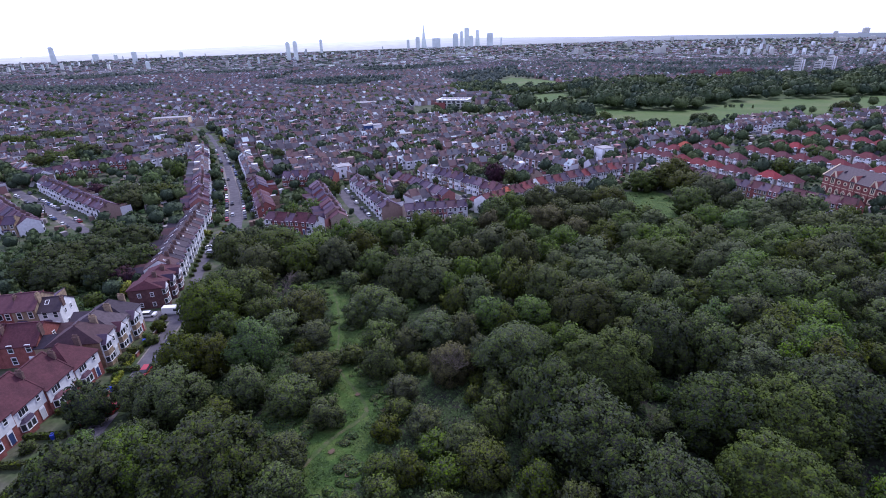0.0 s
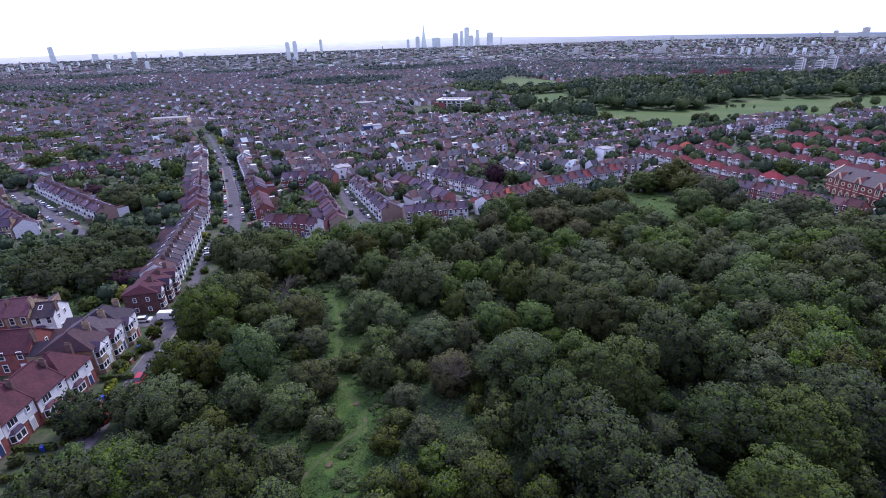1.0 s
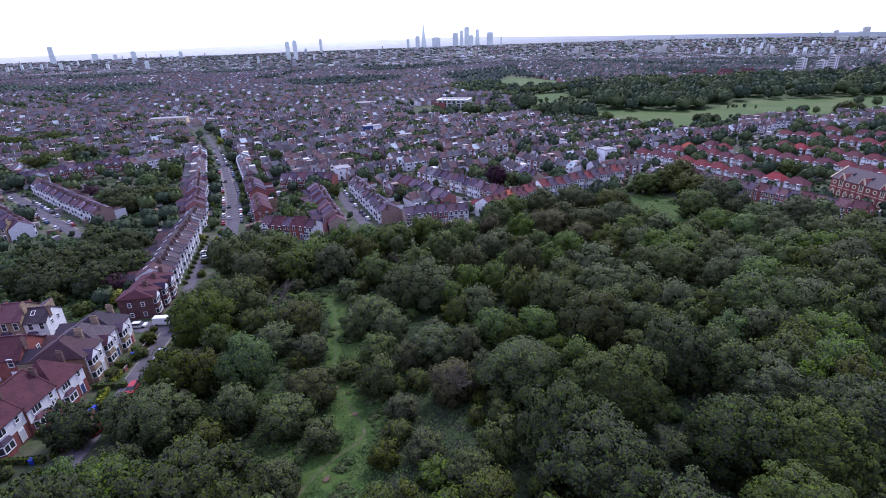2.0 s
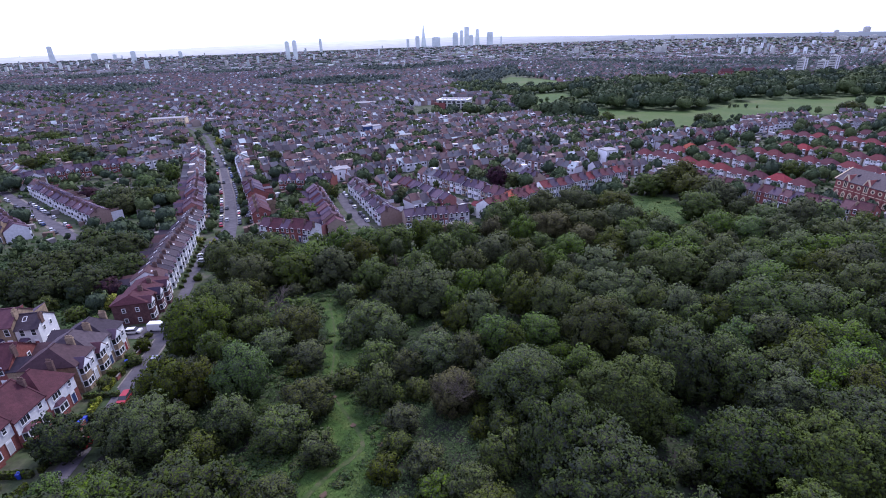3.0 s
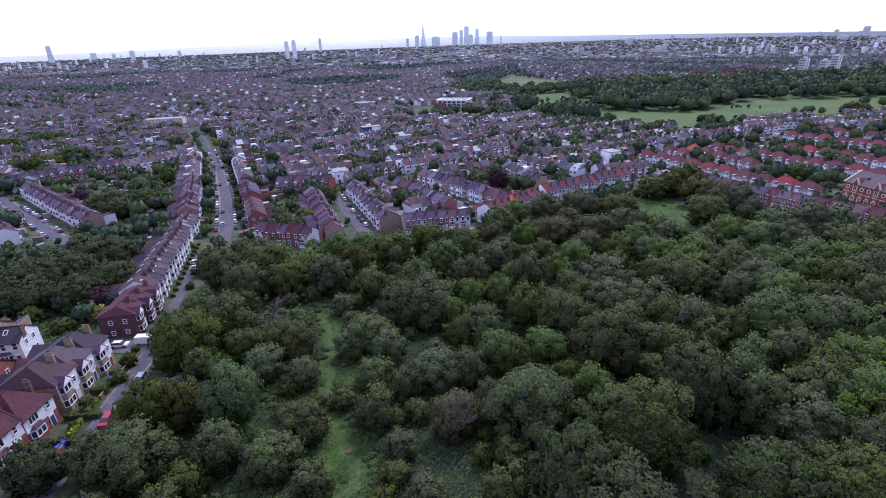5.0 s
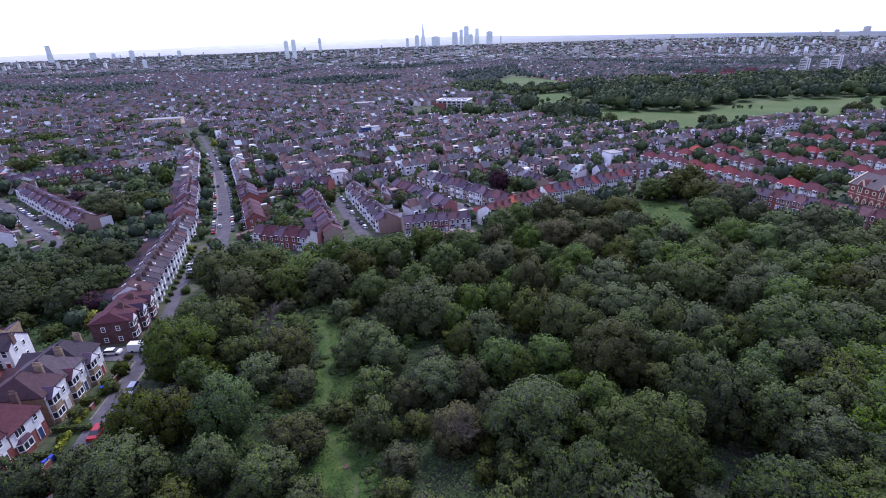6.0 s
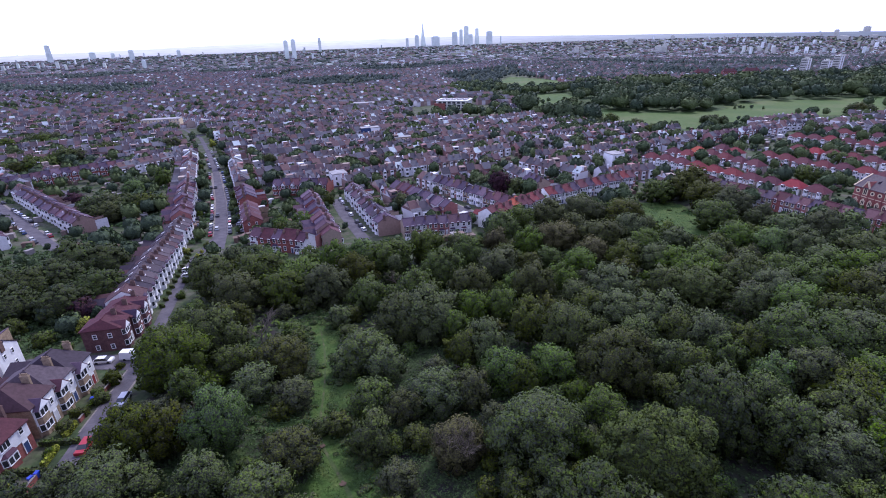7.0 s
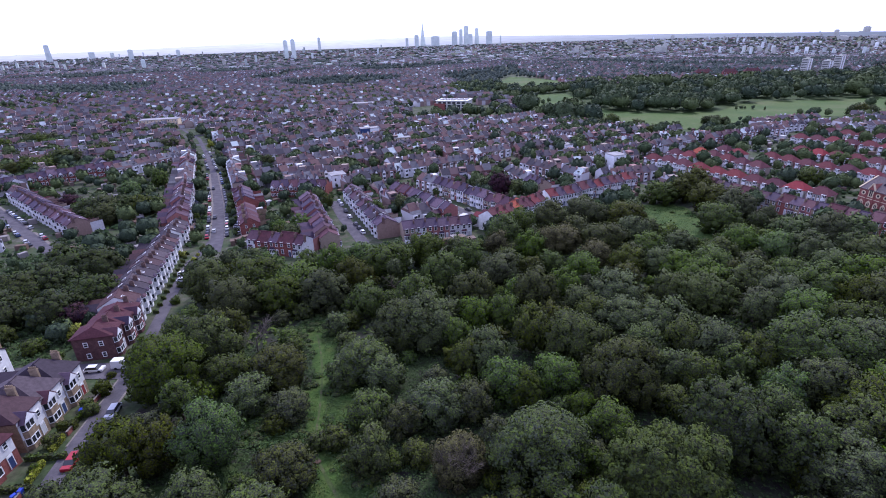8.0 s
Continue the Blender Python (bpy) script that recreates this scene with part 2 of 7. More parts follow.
FAR_MASS = material("far_leaf_mass", [(0.0, (0.022, 0.040, 0.015)), (0.5, (0.044, 0.076, 0.025)), (1.0, (0.080, 0.125, 0.040))], by="island", rough=0.75, grain=0.42, grain_scale=0.9, bump=1.0, bump_scale=0.9)
# pale walls lifted further, distance haze painted into the base colour
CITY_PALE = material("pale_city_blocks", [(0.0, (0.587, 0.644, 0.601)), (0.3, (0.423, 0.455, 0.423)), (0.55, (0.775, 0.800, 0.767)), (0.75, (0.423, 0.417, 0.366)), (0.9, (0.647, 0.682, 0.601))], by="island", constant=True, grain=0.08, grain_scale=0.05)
# glass paled in its base colour to look veiled by haze
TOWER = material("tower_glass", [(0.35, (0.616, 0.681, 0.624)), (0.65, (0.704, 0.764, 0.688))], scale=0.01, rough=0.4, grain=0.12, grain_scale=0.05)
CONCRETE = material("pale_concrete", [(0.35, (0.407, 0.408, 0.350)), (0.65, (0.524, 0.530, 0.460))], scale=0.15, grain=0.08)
RUBBER = material("tyre_rubber", [(0.4, (0.02, 0.02, 0.02)), (0.6, (0.03, 0.03, 0.03))])
CARPAINT = {k: material(k + "_car_paint", [(0.4, c), (0.6, c)], rough=0.45, grain=0.02) for k, c in
            (("red", (0.27, 0.012, 0.020)), ("white", (0.62, 0.62, 0.62)), ("silver", (0.42, 0.43, 0.45)), ("dark", (0.03, 0.03, 0.04)), ("blue", (0.03, 0.06, 0.16)))}
BLUEPLASTIC = material("blue_plastic", [(0.4, (0.02, 0.04, 0.30)), (0.6, (0.03, 0.06, 0.36))], rough=0.4)

# ---- mesh tools ----


class Build:
    """Gathers boxes, slabs and prisms into one mesh."""

    def __init__(self):
        self.v, self.f, self.m = [], [], []

    def add(self, verts, faces, mat=0):
        n = len(self.v)
        self.v += [tuple(p) for p in verts]
        self.f += [tuple(n + i for i in f) for f in faces]
        self.m += [mat] * len(faces)
        return self

    def box(self, x0, x1, y0, y1, z0, z1, mat=0):
        v = [(x, y, z) for z in (z0, z1) for y in (y0, y1) for x in (x0, x1)]
        return self.add(v, [(0, 2, 3, 1), (4, 5, 7, 6), (0, 1, 5, 4), (2, 6, 7, 3), (0, 4, 6, 2), (1, 3, 7, 5)], mat)

    def hull(self, low, high, mat=0):
        """A closed form between two rings of equal length."""
        n = len(low)
        return self.add(list(low) + list(high), [tuple(reversed(range(n))), tuple(range(n, 2 * n))] + [(i, (i + 1) % n, n + (i + 1) % n, n + i) for i in range(n)], mat)

    def slab(self, a, b, c, d, thick, mat=0):
        """A roof slope: four corners on its underside, thickened upward."""
        return self.hull([a, b, c, d], [(x, y, z + thick) for x, y, z in (a, b, c, d)], mat)

    def tube(self, a, b, ra, rb, n=6, mat=0):
        a, b = Vector(a), Vector(b)
        u = (b - a).orthogonal().normalized()
        w = (b - a).normalized().cross(u)
        ring = lambda c, r: [c + r * (math.cos(k * math.tau / n) * u + math.sin(k * math.tau / n) * w) for k in range(n)]
        return self.hull(ring(a, ra), ring(b, rb), mat)

    def mesh(self, name, *mats):
        me = bpy.data.meshes.new(name)
        me.from_pydata(self.v, [], self.f)
        for m in mats:
            me.materials.append(m)
        if len(mats) > 1:
            me.polygons.foreach_set("material_index", self.m)
        me.update()
        return me


def quads(name, v, mats, index=None, normals=None):
    """A mesh of loose quads from an array of shape (n, 4, 3), with smooth normals (n, 4, 3) if given."""
    n = len(v)
    me = bpy.data.meshes.new(name)
    me.vertices.add(4 * n)
    me.vertices.foreach_set("co", np.ascontiguousarray(v, dtype=np.float32).ravel())
    me.loops.add(4 * n)
    me.loops.foreach_set("vertex_index", np.arange(4 * n, dtype=np.int32))
    me.polygons.add(n)
    me.polygons.foreach_set("loop_start", np.arange(0, 4 * n, 4, dtype=np.int32))
    me.polygons.foreach_set("loop_total", np.full(n, 4, dtype=np.int32))
    for m in mats:
        me.materials.append(m)
    if index is not None:
        me.polygons.foreach_set("material_index", np.asarray(index, dtype=np.int32))
    me.update(calc_edges=True)
    me.validate()
    if normals is not None:
        me.normals_split_custom_set(np.asarray(normals, dtype=np.float32).reshape(-1, 3))
    return me


def repeat_mesh(name, v, f, places, mats, index, round_part=None):
    """One mesh of a small form (verts, quads) repeated at many 3 x 4 matrices."""
    v, f, places = np.asarray(v, float), np.asarray(f), np.asarray(places, float)
    n, k = len(places), len(v)
    co = np.einsum("nij,kj->nki", places[:, :, :3], v) + places[:, None, :, 3]
    faces = (f[None] + (np.arange(n) * k)[:, None, None]).reshape(-1, 4)
    me = bpy.data.meshes.new(name)
    me.vertices.add(n * k)
    me.vertices.foreach_set("co", co.astype(np.float32).ravel())
    me.loops.add(faces.size)
    me.loops.foreach_set("vertex_index", faces.astype(np.int32).ravel())
    me.polygons.add(len(faces))
    me.polygons.foreach_set("loop_start", np.arange(0, faces.size, 4, dtype=np.int32))
    me.polygons.foreach_set("loop_total", np.full(len(faces), 4, dtype=np.int32))
    for m in mats:
        me.materials.append(m)
    me.polygons.foreach_set("material_index", np.tile(np.asarray(index, dtype=np.int32), n))
    me.polygons.foreach_set("use_smooth", np.tile(np.asarray(index) == round_part, n))
    me.update(calc_edges=True)
    return me


def part(name, mesh, parent, label="", m=None):
    ob = new(name, mesh)
    ob.parent = parent
    if m is not None:
        ob.matrix_basis = m
    return tagged(ob, label)


def thing(name, label, category, group="", m=None):
    ob = tagged(new(name), label, category, group)
    if m is not None:
        ob.matrix_basis = m
    return ob


placed = set()


def put(proto, m):
    """Stands the built thing at m the first time, and copies of it after that."""
    if proto.name not in placed:
        placed.add(proto.name)
        proto.matrix_basis = m
        return proto
    s = proto.scale
    return copy_thing(proto, m @ Matrix.Diagonal((1 / s[0], 1 / s[1], 1 / s[2], 1)))


# ---- the ground: a hill that falls away from the camera to a wide plain ----
FALL_Y = [-300, 0, 40, 68, 90, 115, 150, 200, 240, 300, 400, 640, 1000, 2500]
FALL_Z = [44, 27, 24, 20.5, 18.3, 15.6, 11.5, 6, 3.2, 1.6, 1, -1, -3, -5]


def ground_z(x, y):
    x, y = np.asarray(x, float), np.asarray(y, float)
    z = np.interp(y, FALL_Y, FALL_Z)
    side = np.clip(x / np.maximum(y, 200.0), -1, 1)
    right = np.clip((side - 0.25) / 0.5, 0, 1) * np.clip((y - 1100) / 1200, 0, 1)
    z = z - 30 * right
    crest = np.interp(side, [-1, -0.5, 0, 0.35, 0.8], [-2, 6, 20, 24, 12])
    k = np.clip((y - 2500) / 2300, 0, 1)
    k = k * k * (3 - 2 * k)
    z = z * (1 - k) + crest * k
    return z + (0.4 * np.sin(x * 0.05) * np.sin(y * 0.043)) * np.clip((y - 20) / 60, 0, 1)


gx = np.concatenate([np.linspace(-5200, -1000, 25)[:-1], np.linspace(-1000, -400, 31)[:-1], np.linspace(-400, 400, 101), np.linspace(400, 1000, 41)[1:], np.linspace(1000, 5200, 25)[1:]])
gy = np.concatenate([np.linspace(-300, 420, 91)[:-1], np.linspace(420, 1500, 37)[:-1], np.linspace(1500, 5300, 54)])
X, Y = np.meshgrid(gx, gy)
V = np.stack([X, Y, ground_z(X, Y)], -1)
idx = np.arange(X.size).reshape(X.shape)
F = np.stack([idx[:-1, :-1], idx[:-1, 1:], idx[1:, 1:], idx[1:, :-1]], -1).reshape(-1, 4)
me = repeat_mesh("ground", V.reshape(-1, 3), F, np.eye(4)[None, :3], [GROUND], np.zeros(len(F)))
me.polygons.foreach_set("use_smooth", np.ones(len(F), dtype=bool))
tagged(new("ground", me), "dark green hillside falling to a wide town plain", "ground", kind="structure")


# the hazy distance: a plain pale backdrop far behind the last suburbs
def far_backdrop(radius=5400.0):
    m = bpy.data.materials.new("hazy_distance")
    m.use_nodes = True
    t = m.node_tree
    t.nodes.clear()
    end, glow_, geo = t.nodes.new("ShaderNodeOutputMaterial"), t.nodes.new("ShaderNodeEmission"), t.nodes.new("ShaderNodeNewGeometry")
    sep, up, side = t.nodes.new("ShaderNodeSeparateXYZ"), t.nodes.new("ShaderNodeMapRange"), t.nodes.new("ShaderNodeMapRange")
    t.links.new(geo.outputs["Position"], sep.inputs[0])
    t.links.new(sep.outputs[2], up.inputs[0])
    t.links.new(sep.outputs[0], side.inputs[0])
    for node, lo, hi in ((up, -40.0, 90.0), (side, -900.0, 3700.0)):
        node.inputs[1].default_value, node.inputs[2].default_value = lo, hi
    # haze painted as emission: paler towards the crest, darker towards the right
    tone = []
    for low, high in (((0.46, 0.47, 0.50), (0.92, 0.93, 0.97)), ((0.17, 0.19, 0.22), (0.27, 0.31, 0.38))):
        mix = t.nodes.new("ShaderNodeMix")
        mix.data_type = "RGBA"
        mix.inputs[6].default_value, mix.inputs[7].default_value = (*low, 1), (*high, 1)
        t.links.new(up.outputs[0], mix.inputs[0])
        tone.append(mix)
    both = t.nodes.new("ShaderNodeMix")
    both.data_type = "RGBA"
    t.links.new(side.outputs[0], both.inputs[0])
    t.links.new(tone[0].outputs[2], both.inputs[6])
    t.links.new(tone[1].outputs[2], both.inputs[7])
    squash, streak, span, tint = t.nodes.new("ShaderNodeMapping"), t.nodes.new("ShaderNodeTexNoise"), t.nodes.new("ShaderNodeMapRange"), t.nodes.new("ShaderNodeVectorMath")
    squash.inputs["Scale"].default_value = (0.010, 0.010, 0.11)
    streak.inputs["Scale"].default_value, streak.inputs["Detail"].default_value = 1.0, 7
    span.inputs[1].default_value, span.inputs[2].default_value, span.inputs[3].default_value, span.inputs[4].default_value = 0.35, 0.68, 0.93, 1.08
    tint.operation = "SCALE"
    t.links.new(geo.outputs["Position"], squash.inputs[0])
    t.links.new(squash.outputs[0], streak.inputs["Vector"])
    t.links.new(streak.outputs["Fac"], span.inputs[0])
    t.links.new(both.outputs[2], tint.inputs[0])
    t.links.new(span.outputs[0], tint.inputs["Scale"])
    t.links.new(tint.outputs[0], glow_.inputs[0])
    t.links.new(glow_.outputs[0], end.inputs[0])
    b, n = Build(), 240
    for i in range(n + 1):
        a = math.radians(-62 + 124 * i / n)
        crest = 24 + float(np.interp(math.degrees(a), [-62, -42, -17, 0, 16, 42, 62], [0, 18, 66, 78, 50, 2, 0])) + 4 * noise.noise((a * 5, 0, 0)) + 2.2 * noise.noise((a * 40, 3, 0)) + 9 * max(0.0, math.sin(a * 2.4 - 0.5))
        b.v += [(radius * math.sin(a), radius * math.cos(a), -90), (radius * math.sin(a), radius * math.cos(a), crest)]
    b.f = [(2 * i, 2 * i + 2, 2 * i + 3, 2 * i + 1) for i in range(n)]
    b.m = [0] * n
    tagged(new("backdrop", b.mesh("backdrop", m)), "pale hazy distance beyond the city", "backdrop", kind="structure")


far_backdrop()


def drape(name, line, width, mat, lift, label, category, ragged=0.0, step=4.0):
    """A strip laid on the ground along a line of (x, y); width: one number or one for each point."""
    line = [Vector(p) for p in line]
    widths = width if isinstance(width, (list, tuple)) else [width] * len(line)
    pts, ws = [], []
    for a, b, wa, wb in zip(line, line[1:], widths, widths[1:]):
        n = max(1, int((b - a).length / step))
        for i in range(n):
            pts.append(a.lerp(b, i / n)), ws.append(wa + (wb - wa) * i / n)
    pts.append(line[-1]), ws.append(widths[-1])
    rows = []
    for i, p in enumerate(pts):
        d = (pts[min(i + 1, len(pts) - 1)] - pts[max(i - 1, 0)]).normalized()
        s = Vector((-d.y, d.x))
        w = ws[i] * (1 + ragged * (random.random() - 0.5))
        rows.append([p + s * w * k for k in (-0.5, -0.25, 0, 0.25, 0.5)])
    v = [(q.x, q.y, float(ground_z(q.x, q.y)) + lift) for r in rows for q in r]
    f = [(5 * i + j + 1, 5 * i + j, 5 * i + j + 5, 5 * i + j + 6) for i in range(len(rows) - 1) for j in range(4)]
    b = Build().add(v, f)
    return tagged(new(name, b.mesh(name, mat)), label, category, kind="structure")


def inside(x, y, poly):
    hit = False
    for (xa, ya), (xb, yb) in zip(poly, poly[1:] + poly[:1]):
        if (ya > y) != (yb > y) and x < (xb - xa) * (y - ya) / (yb - ya) + xa:
            hit = not hit
    return hit


def near_line(x, y, line, reach):
    p = Vector((x, y))
    for a, b in zip(line, line[1:]):
        a, b = Vector(a), Vector(b)
        k = max(0.0, min(1.0, (p - a).dot(b - a) / (b - a).length_squared))
        if (p - a.lerp(b, k)).length < reach:
            return True
    return False


def patch(name, poly, mat, lift, label, category, step=6.0, kind="structure"):
    """A flat sheet with an outline, laid on the ground."""
    xs, ys = [p[0] for p in poly], [p[1] for p in poly]
    b, cells = Build(), {}
    nx, ny = int((max(xs) - min(xs)) / step) + 1, int((max(ys) - min(ys)) / step) + 1
    at = lambda i, j: (min(xs) + i * step, min(ys) + j * step)
    for i in range(nx):
        for j in range(ny):
            x, y = at(i, j)
            if inside(x + step / 2, y + step / 2, poly):
                ids = []
                for a, c in ((i, j), (i + 1, j), (i + 1, j + 1), (i, j + 1)):
                    if (a, c) not in cells:
                        cells[a, c] = len(b.v)
                        px, py = at(a, c)
                        px, py = px + random.uniform(-0.3, 0.3) * step, py + random.uniform(-0.3, 0.3) * step
                        b.v.append((px, py, float(ground_z(px, py)) + lift))
                    ids.append(cells[a, c])
                b.f.append(tuple(ids)), b.m.append(0)
    return tagged(new(name, b.mesh(name, mat)), label, category, kind=kind)


# ---- roads and paths ----
MAIN_ROAD = [(-90, 200), (-96.5, 219), (-120, 277), (-153, 350), (-190, 424), (-226, 492), (-290, 580)]
LANE = [(-56, 30), (-59, 60), (-61, 75), (-64, 88), (-67, 103), (-69, 112), (-75, 130), (-84, 158), (-93, 188), (-98, 221)]
SIDE_ROAD = [(-68.5, 112), (-80, 113), (-97, 112)]
ROAD_B = [(-300, 330), (-251, 287), (-208, 251), (-170, 217), (-150, 200)]
STREET_F = [(-58, 275), (-48, 247), (-33, 209), (-30, 196)]
STREET_G = [(-45, 335), (-10, 281), (13, 246), (24, 226)]
drape("road_main", MAIN_ROAD, [5.6, 5.4, 4.9, 4.0, 3.3, 3.0, 2.8], ASPHALT, 0.10, "wide grey asphalt road lined with parked cars", "road")
drape("road_lane", LANE, 3.1, ASPHALT, 0.12, "narrow grey lane between gardens and the wood", "road")
drape("road_side", SIDE_ROAD, 6.5, ASPHALT, 0.14, "short grey side road with parked vans", "road")
drape("road_left", ROAD_B, 4.8, ASPHALT, 0.11, "grey residential street with parked cars", "road")
drape("road_middle", STREET_F, 5.0, ASPHALT, 0.13, "narrow grey residential street", "road")
drape("road_terrace", STREET_G, 5.0, ASPHALT, 0.15, "grey residential street between terraces", "road")
for i, (line, w) in enumerate(((MAIN_ROAD[1:4], 7.0), (LANE[3:6], 3.9), (ROAD_B[1:4], 7.0), (STREET_G[1:3], 7.4))):
    drape("pavement_%d" % (i + 1), line, w, PAVING, 0.05, "pale worn paving along the street", "pavement")
WOOD = [(-54, 30), (-55, 62), (-58, 88), (-63, 104), (-66, 122), (-74, 150), (-84, 182), (-72, 186), (-52, 178), (-27, 178), (-4, 180), (22, 206), (45, 222), (60, 238), (84, 236), (100, 262), (128, 264), (136, 226), (134, 205), (150, 186), (180, 172), (220, 150), (240, 120), (210, 40), (150, -20), (60, -45), (-50, -40)]
CLEARING = [(-40, 128), (-33, 142), (-27, 140), (-25, 118), (-17, 104), (-13, 92), (-12.5, 82), (-9, 73), (-10, 62), (-13.5, 50), (-16, 40), (-30, 40), (-31, 52), (-35, 62), (-32, 69), (-26, 72), (-21, 74), (-23, 82), (-36, 86), (-38, 92), (-33, 98), (-27, 104), (-32, 118)]
patch("undergrowth", WOOD, UNDERGROWTH, 0.04, "dark leaf litter and undergrowth beneath the trees", "undergrowth", step=4.0, kind="stuff")
patch("grass_clearing", CLEARING, LUSH, 0.08, "rough green grass in a woodland clearing", "grass", step=2.0, kind="stuff")
GLADE = [(86, 252), (114, 250), (118, 222), (112, 198), (96, 196), (88, 220)]
patch("grass_glade", GLADE, LUSH, 0.10, "rough grass glade at the edge of the wood", "grass", step=3.0, kind="stuff")
patch("grass_slope", [(-46, 70), (-36, 66), (-34, 82), (-44, 84)], GRASS, 0.09, "dark grass hollow between trees", "grass", step=2.0, kind="stuff")
TRACK = [(-24, 50), (-19.6, 60.7), (-15.5, 65.5), (-13.8, 68.5), (-16.3, 73.5), (-18.6, 77), (-21.5, 81.8), (-23.5, 88), (-24.5, 97), (-27.5, 112), (-32, 126)]
for _ in range(2):
    # round off the bends
    TRACK = [TRACK[0]] + [(a[0] * k + b[0] * (1 - k), a[1] * k + b[1] * (1 - k)) for a, b in zip(TRACK, TRACK[1:]) for k in (0.75, 0.25)] + [TRACK[-1]]
drape("path", TRACK, [max(0.4, 1.0 - 0.02 * i) for i in range(len(TRACK))], PATH, 0.12, "narrow trodden earth path through grass", "path", ragged=0.6, step=1.0)
for i, (x, y, s) in enumerate(((-10.9, 68.3, 0.8), (-16.6, 73.6, 0.5), (-21.5, 81.8, 0.5), (-18.2, 58.2, 0.6), (-14.6, 53.2, 0.6))):
    patch("bare_patch_%d" % (i + 1), [(x + s * math.cos(k) * random.uniform(0.7, 1.2), y + s * math.sin(k) * random.uniform(0.7, 1.2)) for k in np.linspace(0, 5.6, 9)], BARE, 0.26, "bare brown soil worn through the grass", "soil", step=0.2, kind="stuff")
PARK = [(107, 585), (112, 644), (120, 800), (198, 790), (184, 690), (186, 640), (202, 600), (218, 572), (300, 566), (335, 606), (390, 645), (458, 640), (700, 660), (760, 600), (600, 540), (468, 525), (343, 503), (299, 500), (229, 465), (200, 475), (156, 509)]
PARK_BACK = [(108, 880), (122, 1000), (132, 1100), (165, 1200), (245, 1060), (225, 910), (195, 870)]
HILL_GRASS = [(880, 1120), (1150, 1340), (1500, 1500), (1500, 1300), (1000, 1080)]
patch("park_lawn", PARK, MEADOW, 0.3, "wide mown park meadow", "grass", step=8.0, kind="stuff")
patch("park_field", PARK_BACK, MEADOW, 0.4, "mown field among park trees", "grass", step=10.0, kind="stuff")
patch("hill_grass", HILL_GRASS, MEADOW, 0.6, "grassy hill beyond the tower blocks", "grass", step=15.0, kind="stuff")

# ---- trees ----
def ball(n=6, k=8):
    """A low round form as quads, radius 1, with poles as thin quads."""
    v, f = [], []
    for i in range(n + 1):
        a = math.pi * (0.02 + 0.96 * i / n)
        for j in range(k):
            b = math.tau * j / k
            v.append((math.sin(a) * math.cos(b), math.sin(a) * math.sin(b), math.cos(a)))
    for i in range(n):
        for j in range(k):
            f.append((i * k + j, (i + 1) * k + j, (i + 1) * k + (j + 1) % k, i * k + (j + 1) % k))
    return np.array(v), np.array(f)


def unit(a):
    return a / np.maximum(np.linalg.norm(a, axis=-1, keepdims=True), 1e-9)


def clumps(centre, normal, size, gen, tilt=0.6, droop=0.0):
    """Leaf clumps: one bent, tapering quad at each centre, roughly facing along normal."""
    n = len(centre)
    nn = unit(normal + tilt * gen.normal(size=(n, 3)))
    a = unit(np.cross(nn, gen.normal(size=(n, 3))))
    b = np.cross(nn, a)
    b[:, 2] -= droop
    s = (size * gen.uniform(0.6, 1.35, n))[:, None]
    w = gen.uniform(0.55, 0.9, n)[:, None]
    lift = 0.18 * s * nn
    return np.stack([centre - a * s * 0.5 - lift, centre + b * s * w * 0.5, centre + a * s * 0.5 - lift, centre - b * s * w * 0.5], 1)


